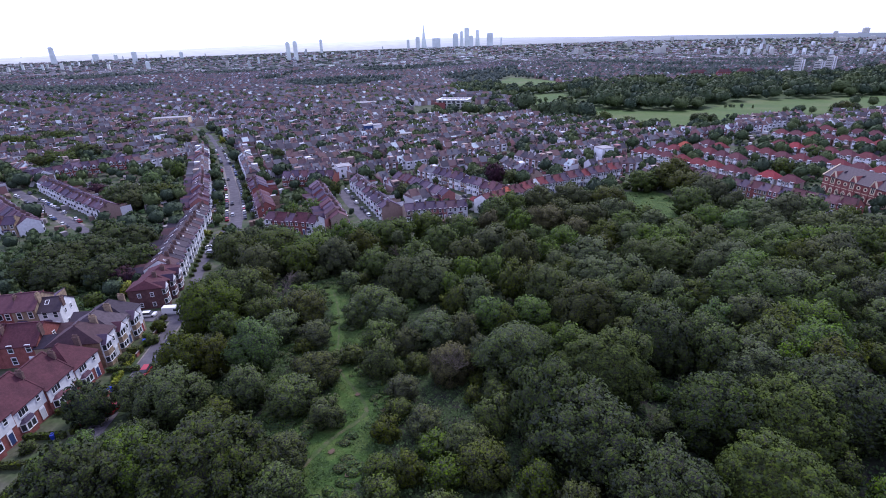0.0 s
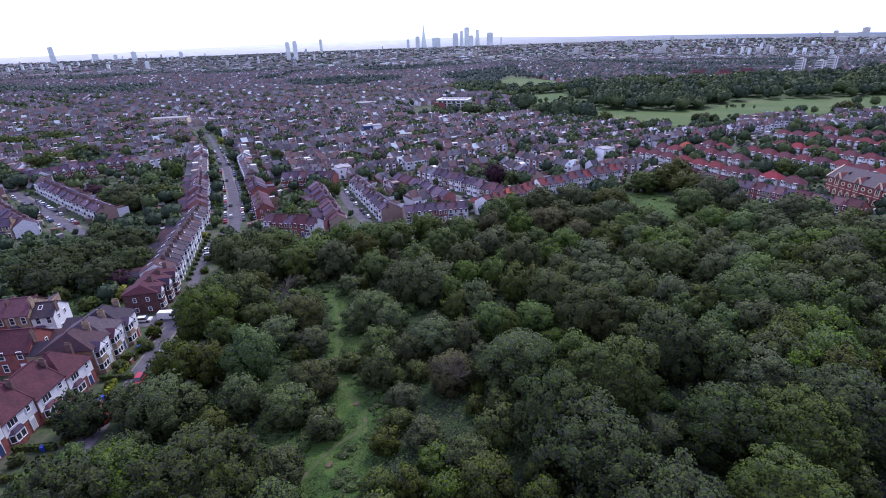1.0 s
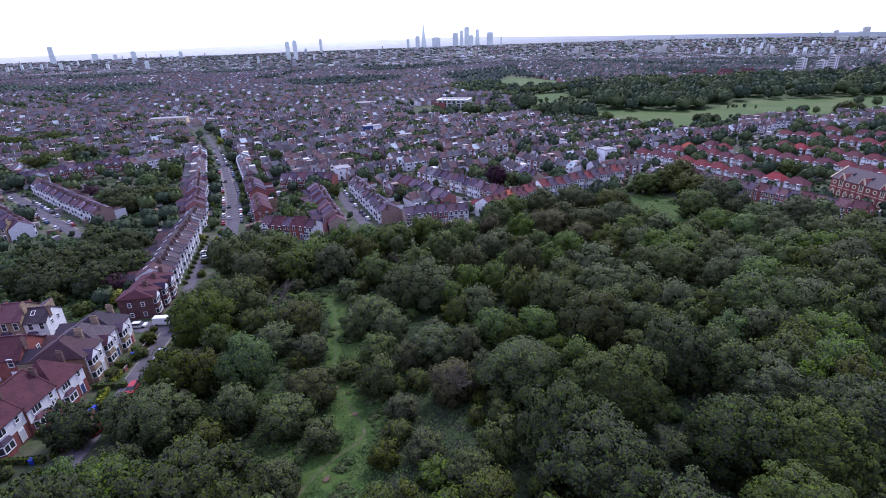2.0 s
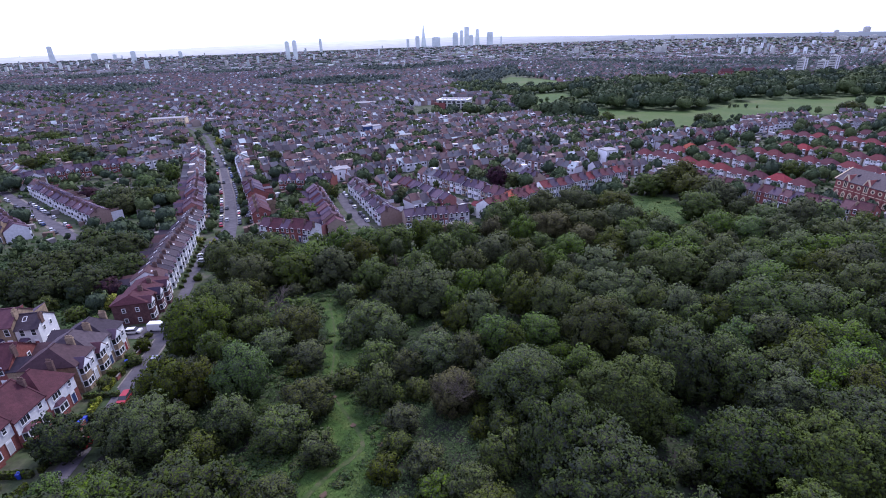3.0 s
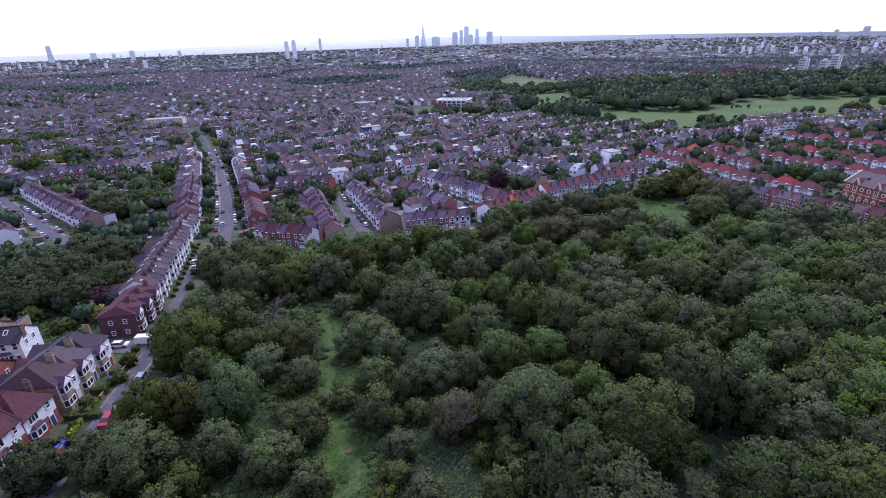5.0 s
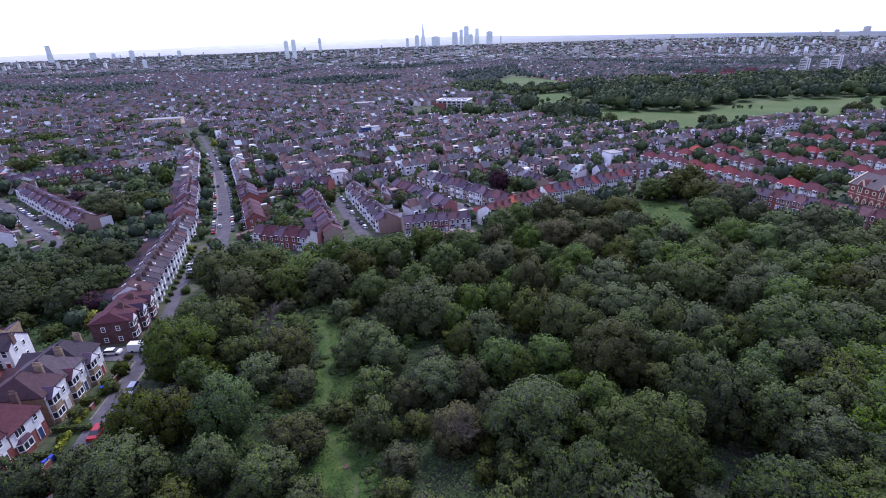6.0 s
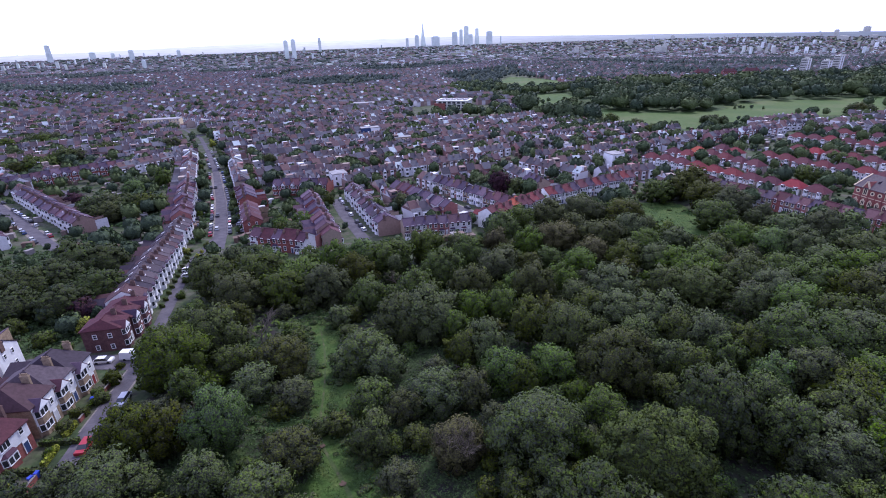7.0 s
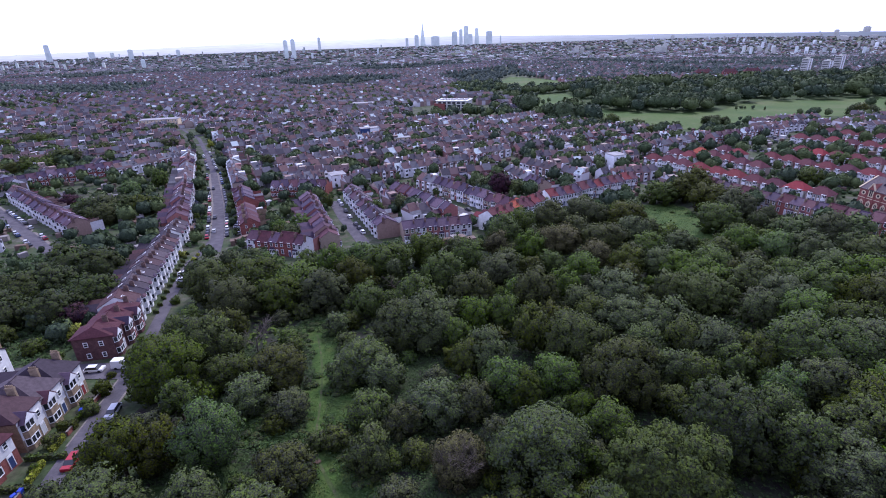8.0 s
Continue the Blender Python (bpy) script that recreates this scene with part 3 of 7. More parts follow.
def crown_mesh(name, mat, inner, seed, lobes=18, spread=0.62, lobe=0.40, tall=0.9, under=0.45, tilt=0.6, droop=0.0, peak=0.0, gap=0.115, many=6, sprig=0.058, leaf=0.05, smooth=(5, 7)):
    """A crown of radius 1 about the origin: lobes over a round core, set with sprigs of leaves that leave dark gaps between them."""
    gen = np.random.default_rng(seed)
    k = np.arange(lobes) + 0.5
    up = 1 - (1 + under) * k / lobes
    turn = k * 2.39996 + gen.uniform(-0.35, 0.35, lobes)
    flat = np.sqrt(np.maximum(0, 1 - up * up))
    c = np.stack([flat * np.cos(turn), flat * np.sin(turn), up], 1) * spread * gen.uniform(0.88, 1.08, (lobes, 1))
    swell = gen.normal(size=(3, 3))
    c *= (1 + 0.15 * np.sin(2.2 * unit(c) @ swell).sum(axis=1, keepdims=True) / 1.7)
    r = lobe * gen.uniform(0.62, 1.25, lobes) * (1 - 0.25 * np.clip(up, 0, 1) * peak)
    c, r = np.vstack([c, [[0, 0, 0.0]]]), np.append(r, spread * 0.96)
    c[:, 2] += peak * np.clip(c[:, 2], 0, 1) ** 2
    # sprig centres: points over the outside of the lobes, one to each small cell of space
    tries = int(34 / gap ** 2)
    who = gen.choice(len(r), tries, p=r ** 2 / np.sum(r ** 2))
    d = unit(gen.normal(size=(tries, 3)) + [0, 0, 0.25])
    p = c[who] + d * (r[who] * gen.uniform(0.90, 1.06, tries))[:, None]
    keep = np.ones(tries, dtype=bool)
    for ci, ri in zip(c, r):
        keep &= np.linalg.norm(p - ci, axis=1) > 0.88 * ri
    keep &= (d[:, 2] > -0.6) & (p[:, 2] > -0.62)
    p, d = p[keep], d[keep]
    cell = np.floor(p / gap).astype(np.int64) @ np.array([1, 4096, 4096 * 4096])
    first = np.unique(cell, return_index=True)[1]
    p, d = p[first], d[first]
    n = unit(0.6 * d + 0.6 * unit(p))
    # leaves of each sprig, as a small dome looking outward
    pp, nn = np.repeat(p, many, axis=0), np.repeat(n, many, axis=0)
    size = np.repeat(gen.uniform(0.7, 1.3, len(p)), many)
    h = unit(nn * 0.75 + 0.62 * gen.normal(size=pp.shape))
    at = pp + h * (sprig * size)[:, None]
    q = clumps(at, h, leaf * size, gen, tilt * 0.62, droop)
    own = unit(np.cross(q[:, 2] - q[:, 0], q[:, 3] - q[:, 1]))
    away = np.sum(own * h, axis=1) < 0
    q[away] = q[away][:, ::-1]
    own[away] *= -1
    shade = [np.repeat(unit(0.34 * h + 0.75 * unit(pp) + 0.30 * own)[:, None], 4, axis=1)]
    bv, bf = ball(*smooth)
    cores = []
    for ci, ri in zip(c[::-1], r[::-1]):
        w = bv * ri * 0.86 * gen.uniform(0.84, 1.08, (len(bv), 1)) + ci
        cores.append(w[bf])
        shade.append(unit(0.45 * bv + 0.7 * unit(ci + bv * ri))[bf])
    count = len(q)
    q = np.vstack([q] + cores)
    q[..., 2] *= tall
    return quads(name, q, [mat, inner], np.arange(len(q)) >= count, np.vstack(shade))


def trunk_mesh(name, height, radius, seed, limbs=5, reach=0.55):
    gen = random.Random(seed)
    b = Build()
    mid = Vector((gen.uniform(-0.2, 0.2), gen.uniform(-0.2, 0.2), height * 0.5))
    b.tube((0, 0, -0.6), (0, 0, 0.3), radius * 1.5, radius * 1.05, 8)
    b.tube((0, 0, 0.25), mid, radius * 1.05, radius * 0.8, 8)
    b.tube(mid, (mid.x, mid.y, height * 0.85), radius * 0.78, radius * 0.3, 7)
    for i in range(limbs):
        a = math.tau * (i + gen.uniform(-0.2, 0.2)) / limbs
        s = Vector((mid.x, mid.y, height * gen.uniform(0.35, 0.6)))
        e = s + Vector((math.cos(a), math.sin(a), gen.uniform(0.5, 1.0))) * height * reach * 0.6
        b.tube(s, e, radius * 0.45, radius * 0.14, 5)
        b.tube(s.lerp(e, 0.6), s.lerp(e, 0.6) + Vector((math.cos(a + 0.8), math.sin(a + 0.8), 0.8)) * height * 0.18, radius * 0.2, radius * 0.06, 4)
    return b.mesh(name, BARK)


SPECIES = {
    # label, category, lobes, spread, lobe, tall, under, tilt, droop, peak, fineness of the leaf sprigs
    "oak": ("broad dark green oak with a billowing leafy crown", "tree", 46, 0.77, 0.23, 0.9, 0.85, 0.75, 0.0, 0.0, 1.0),
    "lime": ("smooth domed lime tree with yellow-green top leaves", "tree", 90, 0.87, 0.125, 1.05, 0.9, 0.45, 0.2, 0.12, 0.86),
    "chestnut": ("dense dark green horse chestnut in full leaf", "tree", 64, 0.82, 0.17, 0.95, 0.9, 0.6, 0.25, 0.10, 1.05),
    "ash": ("fresh green ash tree with a loose uneven crown", "tree", 36, 0.72, 0.26, 1.0, 0.85, 0.85, 0.0, 0.1, 1.0),
    "willow": ("grey-green sallow with a soft rounded crown", "tree", 34, 0.73, 0.25, 0.85, 0.9, 0.9, 0.1, 0.0, 0.9),
    "thorn": ("brownish half-leafed thorn tree at the wood's edge", "tree", 30, 0.70, 0.26, 1.0, 0.85, 0.95, 0.0, 0.0, 1.0),
    "bush": ("low bright green shrub with dense leaves", "shrub", 24, 0.70, 0.28, 0.86, 0.95, 0.85, 0.0, 0.0, 1.25),
    "yew": ("very dark dense evergreen standing in a front garden", "tree", 44, 0.80, 0.19, 1.0, 0.9, 0.7, 0.2, 0.1, 1.0),
    "beech": ("dark purple copper beech in full leaf", "tree", 36, 0.76, 0.25, 1.0, 0.85, 0.7, 0.0, 0.1, 1.1),
    "golden": ("small bright golden-green garden tree", "tree", 14, 0.66, 0.36, 1.1, 0.85, 0.8, 0.0, 0.2, 1.6),
}
TREE = {}
# from near to far: space between sprigs, leaves to a sprig, sprig radius, leaf size, rings of the inner forms
FULLNESS = ((0.092, 11, 0.050, 0.041, (6, 8)), (0.125, 8, 0.066, 0.058, (5, 7)), (0.165, 6, 0.084, 0.078, (4, 6)), (0.225, 5, 0.106, 0.104, (3, 6)))
for si, (sp, (label, cat, lobes, spread, lobe, tall, under, tilt, droop, peak, fine)) in enumerate(SPECIES.items()):
    trunk = trunk_mesh(sp + "_trunk", 1.0, 0.032, 31 * si)
    for va in range(3 if sp in ("oak", "ash", "chestnut", "bush", "willow") else 2):
        for full, (gap, many, sprig, leaf, rings) in enumerate(FULLNESS):
            few = lobes + va if full < 2 else int(lobes * 0.75) + va
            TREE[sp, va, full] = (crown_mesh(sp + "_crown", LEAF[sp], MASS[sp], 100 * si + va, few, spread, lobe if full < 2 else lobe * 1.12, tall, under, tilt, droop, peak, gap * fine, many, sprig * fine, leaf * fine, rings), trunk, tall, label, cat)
DEAD_A, DEAD_B = (-43.5, 117.5), (0.5, 76.0)
tree_spots = [(*DEAD_A, 4.5), (*DEAD_B, 3.5)]


def plant(sp, x, y, r, high, group="trees of the wood"):
    """A tree at (x, y) with crown radius r and height high."""
    r = min(1.06 * r, 0.68 * high)
    va = len(tree_spots) % (3 if (sp, 2, 0) in TREE else 2)
    # fuller crowns for large trees beside the walk, plainer ones for small and far trees
    seen = r / (math.hypot(x, y - 10, 45) if y > 30 else 110 if abs(x) < 45 and y > -12 else 160)
    crown, trunk, tall, label, cat = TREE[sp, va, 0 if seen > 0.084 else 1 if seen > 0.056 else 2 if seen > 0.032 else 3]
    spin = random.uniform(0, 360)
    z = float(ground_z(x, y))
    if sp == "bush":
        # leafy down to the ground, one body
        half = high * 0.62
        shrub = tagged(new("shrub", crown), label, cat, group)
        shrub.matrix_basis = pose(x, y, z + high - half, 0, 0, spin) @ Matrix.Diagonal((r, r * random.uniform(0.92, 1.06), half / tall, 1))
        tree_spots.append((x, y, r))
        return
    t = thing(sp + "_tree", label, cat, group, pose(x, y, z - 0.1, 0, 0, spin))
    part("trunk", trunk, t, "", Matrix.Diagonal((high * 0.7, high * 0.7, high * 0.7, 1)))
    top = 1.0 + SPECIES[sp][9]
    half = min(high * 0.54, r * 1.15)
    part("crown", crown, t, "", Matrix.Translation((0, 0, high - half * top)) @ Matrix.Diagonal((r, r * random.uniform(0.92, 1.06), half / tall, 1)))
    tree_spots.append((x, y, r))


def grove(sp, group, spots):
    for x, y, r, high in spots:
        plant(sp, x, y, r, high, group)


grove("oak", "trees of the wood", [(-56.2, 102.1, 6.7, 13.5), (-45.7, 81.6, 4, 9.5), (-10.6, 119, 6.6, 12), (22.9, 137.5, 6.3, 12.5), (26.8, 111.3, 6.6, 12), (31.5, 96.6, 7.3, 13.5), (70.8, 103.5, 11.1, 13), (47, 98.8, 4, 8), (66.3, 91.8, 5.8, 10), (66.6, 70.4, 5.1, 10.5), (25.2, 122.6, 3.9, 9), (13.3, 96, 3.6, 8)])
grove("oak", "trees of the wood", [(110.1, 207.3, 8.7, 12.5), (130.1, 193.1, 6.8, 10), (139.5, 187.9, 9.2, 12), (146.8, 186.3, 7.7, 11), (134, 161.6, 10.3, 11), (83, 140.8, 8.5, 11), (104.6, 124.5, 5.7, 11), (88.2, 114.2, 4.8, 11), (116.9, 133.9, 7.1, 11), (128.9, 143.1, 9, 11), (60.7, 222.3, 11.2, 13), (43.6, 213.9, 8.6, 13), (76.4, 214.1, 8.4, 12), (56.7, 186, 7.7, 12), (22.5, 197.4, 6.9, 12), (30.2, 209.3, 6.9, 12), (15.8, 156, 6.3, 11), (7, 138.2, 6.2, 12), (-0.8, 153, 6.1, 12), (-18.6, 166.4, 7.8, 13), (-26.3, 152.3, 6.2, 12), (-55.9, 156.4, 9.3, 12), (-57.2, 139.8, 7.1, 12)])
grove("oak", "trees of the wood", [(-32.8, 142.1, 6.5, 12), (-68.8, 150.9, 6.6, 12.5), (-6.3, 179.3, 6.3, 12), (126.1, 260.5, 9.3, 15), (116.2, 254.8, 6.4, 12), (124.1, 238.3, 9.3, 14), (127.1, 225.5, 10.2, 13), (106.3, 252.3, 9.5, 11), (60.2, 138.9, 5.4, 10), (-8.6, 137.3, 5.5, 11), (-44.7, 140.9, 5.9, 11), (-20.7, 136.1, 4.9, 10)])
grove("ash", "trees of the wood", [(-52.6, 114.2, 6.4, 13), (-47.7, 112.9, 3.5, 9), (-48, 92.9, 3.1, 9.5), (-37.1, 81.7, 5.1, 13.5), (-35.4, 71.1, 3.9, 9), (-50.5, 79.9, 4.2, 11), (-48.4, 69.7, 5.9, 10), (-54.4, 70.9, 3.4, 8), (-44.1, 51.3, 6, 12), (-50.3, 46.5, 3.3, 11.5), (-37.1, 47.4, 4.2, 9.5), (-23.3, 47.5, 4.4, 8), (-14.1, 90.7, 4.2, 7.5), (-4.9, 121.3, 8.4, 13.5), (7.6, 106.1, 4.7, 11.5), (3.4, 104.6, 3.6, 10), (10, 97.2, 4.4, 10), (18.2, 114.6, 4.6, 12), (17.6, 76.9, 3.7, 8.5), (54.1, 71.1, 6.8, 10.5), (61.9, 72.5, 4.3, 9.5), (50, 76.3, 4.6, 12)])
grove("ash", "trees of the wood", [(72.2, 121.5, 4, 11), (60.5, 104, 3.9, 9.5), (55.4, 108, 5.8, 11), (43, 100.3, 4.3, 9), (48.5, 118.6, 6.4, 11), (50.1, 112.1, 5.3, 10), (41.6, 122.7, 6.8, 10), (44.5, 136.7, 7.8, 11.5), (34.3, 134.3, 5, 9), (84, 104.5, 6.7, 11), (86.8, 97.1, 5.3, 11), (76.1, 87.5, 6.5, 11), (68.2, 85.4, 6.4, 10.5), (58.3, 91.3, 4, 9.5), (52.6, 84.9, 4.5, 10.5), (63.7, 80.5, 6.4, 10), (71.2, 78.7, 6.5, 11), (41.7, 111.2, 4.9, 9), (35.3, 127.1, 4.7, 9), (55.5, 101.2, 3.9, 8)])
grove("ash", "trees of the wood", [(104.4, 181.8, 6.8, 11), (111.6, 172.8, 6.7, 11), (118.6, 168.2, 7.2, 11), (91.7, 171.6, 5.7, 10), (86.6, 134.8, 6.4, 10), (99.2, 135.9, 6.7, 11), (102, 128.2, 5.4, 12), (83.7, 121.2, 6.6, 11), (103.1, 114.3, 6.9, 12), (118.1, 146.2, 8.4, 11), (83.2, 161.9, 6.4, 10), (73.5, 146, 6.5, 10), (98.7, 147.9, 6.3, 10), (72.2, 196.5, 6.3, 12), (30.7, 181.3, 5.6, 10), (33.8, 164.8, 4.3, 9), (41.8, 158.5, 5.8, 10), (57.6, 163, 5.7, 10), (67.6, 161.2, 6.1, 10), (71.5, 157.1, 6.1, 10), (71.3, 181.6, 6.4, 9), (84.6, 184.8, 7.1, 9), (115.7, 154.6, 7.2, 10)])
grove("ash", "trees of the wood", [(7.8, 168.8, 5.9, 12), (13.8, 125.9, 4.5, 11), (6.2, 124.5, 4.5, 11), (-36.2, 168.3, 5.2, 12), (-42.4, 148.9, 8, 13), (1.5, 116.9, 3.7, 9), (33.3, 145.4, 4.6, 9), (18.9, 141.5, 4.1, 9), (-14.9, 151.8, 2.3, 12)])
grove("lime", "trees of the wood", [(27.7, 70.4, 7.8, 14), (49.4, 55.4, 6.8, 12.5), (39.8, 43.5, 6.7, 11.5), (66.4, 134, 7.4, 11.5)])
# last five: other trees given chestnut crowns, darkening the corners like lens vignetting
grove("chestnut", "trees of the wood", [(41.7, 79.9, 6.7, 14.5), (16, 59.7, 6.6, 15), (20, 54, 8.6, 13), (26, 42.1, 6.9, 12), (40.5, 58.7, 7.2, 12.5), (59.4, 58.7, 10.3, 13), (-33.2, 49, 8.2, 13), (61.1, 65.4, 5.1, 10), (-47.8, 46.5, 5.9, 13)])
grove("willow", "trees of the wood", [(-27.4, 69.2, 4.6, 7), (-25.1, 77.7, 4.6, 7.5), (-34.2, 104.2, 8.3, 9.5), (-28.6, 93.2, 4.9, 6), (-37.3, 95.8, 5.1, 7.5), (-17.4, 105.7, 7.8, 9.5), (-8.4, 88.7, 3.6, 6), (-3.2, 91.9, 6, 8.5), (3.7, 91.5, 3.7, 8), (13.1, 78.5, 7.5, 12), (-24.6, 55.8, 4.1, 6), (-4.1, 62.2, 4.8, 5), (-12.7, 101.7, 4.6, 7.5), (-21.1, 104, 4.4, 6.5), (-27.2, 126.1, 3.4, 6), (6.8, 83.1, 2.8, 7)])
grove("thorn", "trees of the wood", [(43.6, 186.9, 8, 11), (18.6, 182.4, 4.3, 11), (50, 170, 5.4, 10), (38, 185.9, 5.7, 11)])
grove("bush", "trees of the wood", [(-12.8, 79.7, 3.8, 8), (-5.7, 81.2, 2.8, 4), (-19.4, 85.3, 2.5, 4), (-20.4, 65.5, 3, 5), (49.7, 73.6, 1.8, 7), (4.3, 51.7, 3.9, 6.5), (-5.6, 51.3, 2.4, 5), (-9.1, 47, 2.7, 4.5), (-10, 52.7, 3.5, 4), (2.7, 57, 3.5, 5.5), (7, 62.3, 3.3, 6.5), (29.7, 66.7, 1.8, 8), (34.2, 58.9, 3, 4.5), (-0.5, 50.4, 2.9, 5), (-22, 85.4, 2.3, 3), (-13.4, 45.8, 2.2, 3), (-9.8, 80.2, 2.3, 3), (-30.7, 89.7, 3.1, 3.5)])
plant("yew", -61.9, 68.1, 3.9, 8.2, "garden trees")
plant("thorn", 0.4, 77.4, 4.4, 9.0)
gen = random.Random(5)
tries = 0
while tries < 6000:
    tries += 1
    x, y = gen.uniform(-86, 235), gen.uniform(-40, 264)
    if not inside(x, y, WOOD) or abs(x) > 0.98 * max(y, 30) + 18:
        continue
    if inside(x, y, CLEARING) or near_line(x, y, TRACK, 3.5) or inside(x, y, GLADE) or near_line(x, y, GLADE, 3.0) or inside(x, y, [(-46, 70), (-36, 66), (-34, 82), (-44, 84)]):
        continue
    # canopy trees first, then hazel and holly filling the gaps beneath them
    low = tries > 3000
    r = gen.uniform(4.5, 7.0) if y < 30 and not low else gen.uniform(1.8, 3.4) if low else gen.uniform(3.8, 6.0) if y > 85 else gen.uniform(2.4, 3.6)
    if any((x - a) ** 2 + (y - b) ** 2 < ((0.70 if low else 0.90) * (r + c)) ** 2 for a, b, c in tree_spots):
        continue
    shrubby = low or (-34 < x < 8 and 34 < y < 112) or (84 < x < 124 and 180 < y < 200)
    sp = gen.choice(["bush", "willow", "bush", "ash"]) if shrubby else gen.choice(["oak", "oak", "ash", "ash", "chestnut", "willow", "ash"])
    high = r * gen.uniform(1.3, 1.9) if shrubby else min(12.0, 3.6 + r * gen.uniform(0.95, 1.2))
    plant(sp, x, y, r, high)

# a dead tree with bare grey branches beside the clearing, and a half-bare one
def dead_tree(x, y, high, seed, label, levels=4):
    g2 = random.Random(seed)
    b = Build()

    def grow(p, d, length, r, level):
        e = p + d * length
        b.tube(p, e, r, r * 0.6, 5)
        if level:
            for _ in range(4):
                nd = (d + Vector((g2.uniform(-0.95, 0.95), g2.uniform(-0.95, 0.95), g2.uniform(-0.1, 0.5)))).normalized()
                grow(p.lerp(e, g2.uniform(0.45, 1.0)), nd, length * g2.uniform(0.55, 0.8), r * 0.5, level - 1)
    grow(Vector((0, 0, -0.4)), Vector((0.05, 0.03, 1)).normalized(), high * 0.36, 0.22, levels)
    t = thing("dead_tree", label, "tree", "", pose(x, y, float(ground_z(x, y))))
    part("bare_crown", b.mesh("bare_crown", DEADWOOD), t)


dead_tree(DEAD_A[0], DEAD_A[1], 13.0, 4, "bare dead tree with pale grey branches")
dead_tree(DEAD_B[0], DEAD_B[1], 12.0, 9, "half-bare tree with grey-brown twigs among shrubs", 5)

# undergrowth and long grass as small tufts
def tufts(name, n, box, test, size, mat, label, category, height=0.25):
    g3 = np.random.default_rng(len(name))
    p = np.stack([g3.uniform(box[0], box[1], n), g3.uniform(box[2], box[3], n)], 1)
    p = p[[test(a, b) for a, b in p]]
    z = ground_z(p[:, 0], p[:, 1]) + height * g3.uniform(0.2, 1.1, len(p))
    c = np.column_stack([p, z])
    q = clumps(c, np.tile([0, 0, 1.0], (len(c), 1)), size, g3, 0.4)
    tagged(new(name, quads(name, q, [mat])), label, category, kind="stuff")


TUFT = leaves("grass_tufts", (0.040, 0.070, 0.016), (0.070, 0.116, 0.026), 0.05)
HERB = leaves("bramble_leaves", (0.030, 0.052, 0.018), (0.064, 0.102, 0.030), 0.05)
not_path = lambda a, b: not near_line(a, b, TRACK, 0.32 if (a * 7.3 + b * 3.1) % 1.0 < 0.6 else 0.6)
herb_bed = lambda a, b: noise.noise((a * 0.16, b * 0.16, 2.0)) > -0.05
tufts("long_grass", 60000, (-44, 0, 38, 142), lambda a, b: inside(a, b, CLEARING) and not_path(a, b), 0.22, TUFT, "long green grass in the clearing", "grass", 0.3)
tufts("nettle_beds", 60000, (-44, 0, 38, 142), lambda a, b: inside(a, b, CLEARING) and herb_bed(a, b) and not near_line(a, b, TRACK, 1.2), 0.28, HERB, "nettle and bramble beds beside the path", "undergrowth", 1.0)
tufts("wood_floor", 26000, (20, 110, 34, 135), lambda a, b: inside(a, b, WOOD), 0.5, HERB, "dark brambles and ivy on the woodland floor", "undergrowth", 1.0)
tufts("woodland_ground", 16000, (-50, 60, -30, 36), lambda a, b: inside(a, b, WOOD), 0.9, LEAF["chestnut"], "brambles and ivy under the trees", "undergrowth", 0.8)
tufts("wood_floor", 12000, (-70, 170, 120, 235), lambda a, b: inside(a, b, WOOD) and not inside(a, b, GLADE) and not inside(a, b, CLEARING), 1.4, LEAF["oak"], "dark brambles between the farther trees", "undergrowth", 1.4)
tufts("brambles", 80000, (-50, 20, 36, 120), lambda a, b: not inside(a, b, CLEARING) and not_path(a, b), 0.34, HERB, "low brambles and nettles between the trees", "undergrowth", 0.9)
tufts("glade_grass", 9000, (84, 120, 194, 254), lambda a, b: inside(a, b, GLADE), 0.4, TUFT, "long grass in the glade", "grass", 0.25)
tufts("garden_growth", 26000, (-175, -86, 108, 205), lambda a, b: inside(a, b, [(-150, 112), (-100, 114), (-90, 118), (-92, 135), (-99, 150), (-112, 200), (-125, 230), (-168, 205), (-175, 180), (-170, 110)]), 0.8, HERB, "overgrown back gardens with low plants", "garden plants", 0.8)

# ---- houses ----
def window_mesh(name, w, h, cols=2, rows=2, frame_mat=None):
    """A window with its foot's middle at the origin, facing -y: white frame and glazing bars round dark panes."""
    b = Build()
    b.box(-w / 2, w / 2, -0.05, 0.03, 0, h, 1)
    t = 0.09
    for x0, x1, z0, z1 in ((-w / 2 - 0.06, w / 2 + 0.06, -t, 0.02), (-w / 2 - 0.06, w / 2 + 0.06, h - 0.02, h + t), (-w / 2 - 0.06, -w / 2 + 0.04, 0, h), (w / 2 - 0.04, w / 2 + 0.06, 0, h)):
        b.box(x0, x1, -0.12, 0.03, z0, z1, 0)
    for i in range(1, cols):
        x = -w / 2 + w * i / cols
        b.box(x - 0.035, x + 0.035, -0.09, 0.0, 0.02, h - 0.02, 0)
    for i in range(1, rows):
        z = h * i / rows
        b.box(-w / 2 + 0.04, w / 2 - 0.04, -0.085, 0.0, z - 0.03, z + 0.03, 0)
    return b.mesh(name, frame_mat or WHITE, GLASS)


PANE = {}


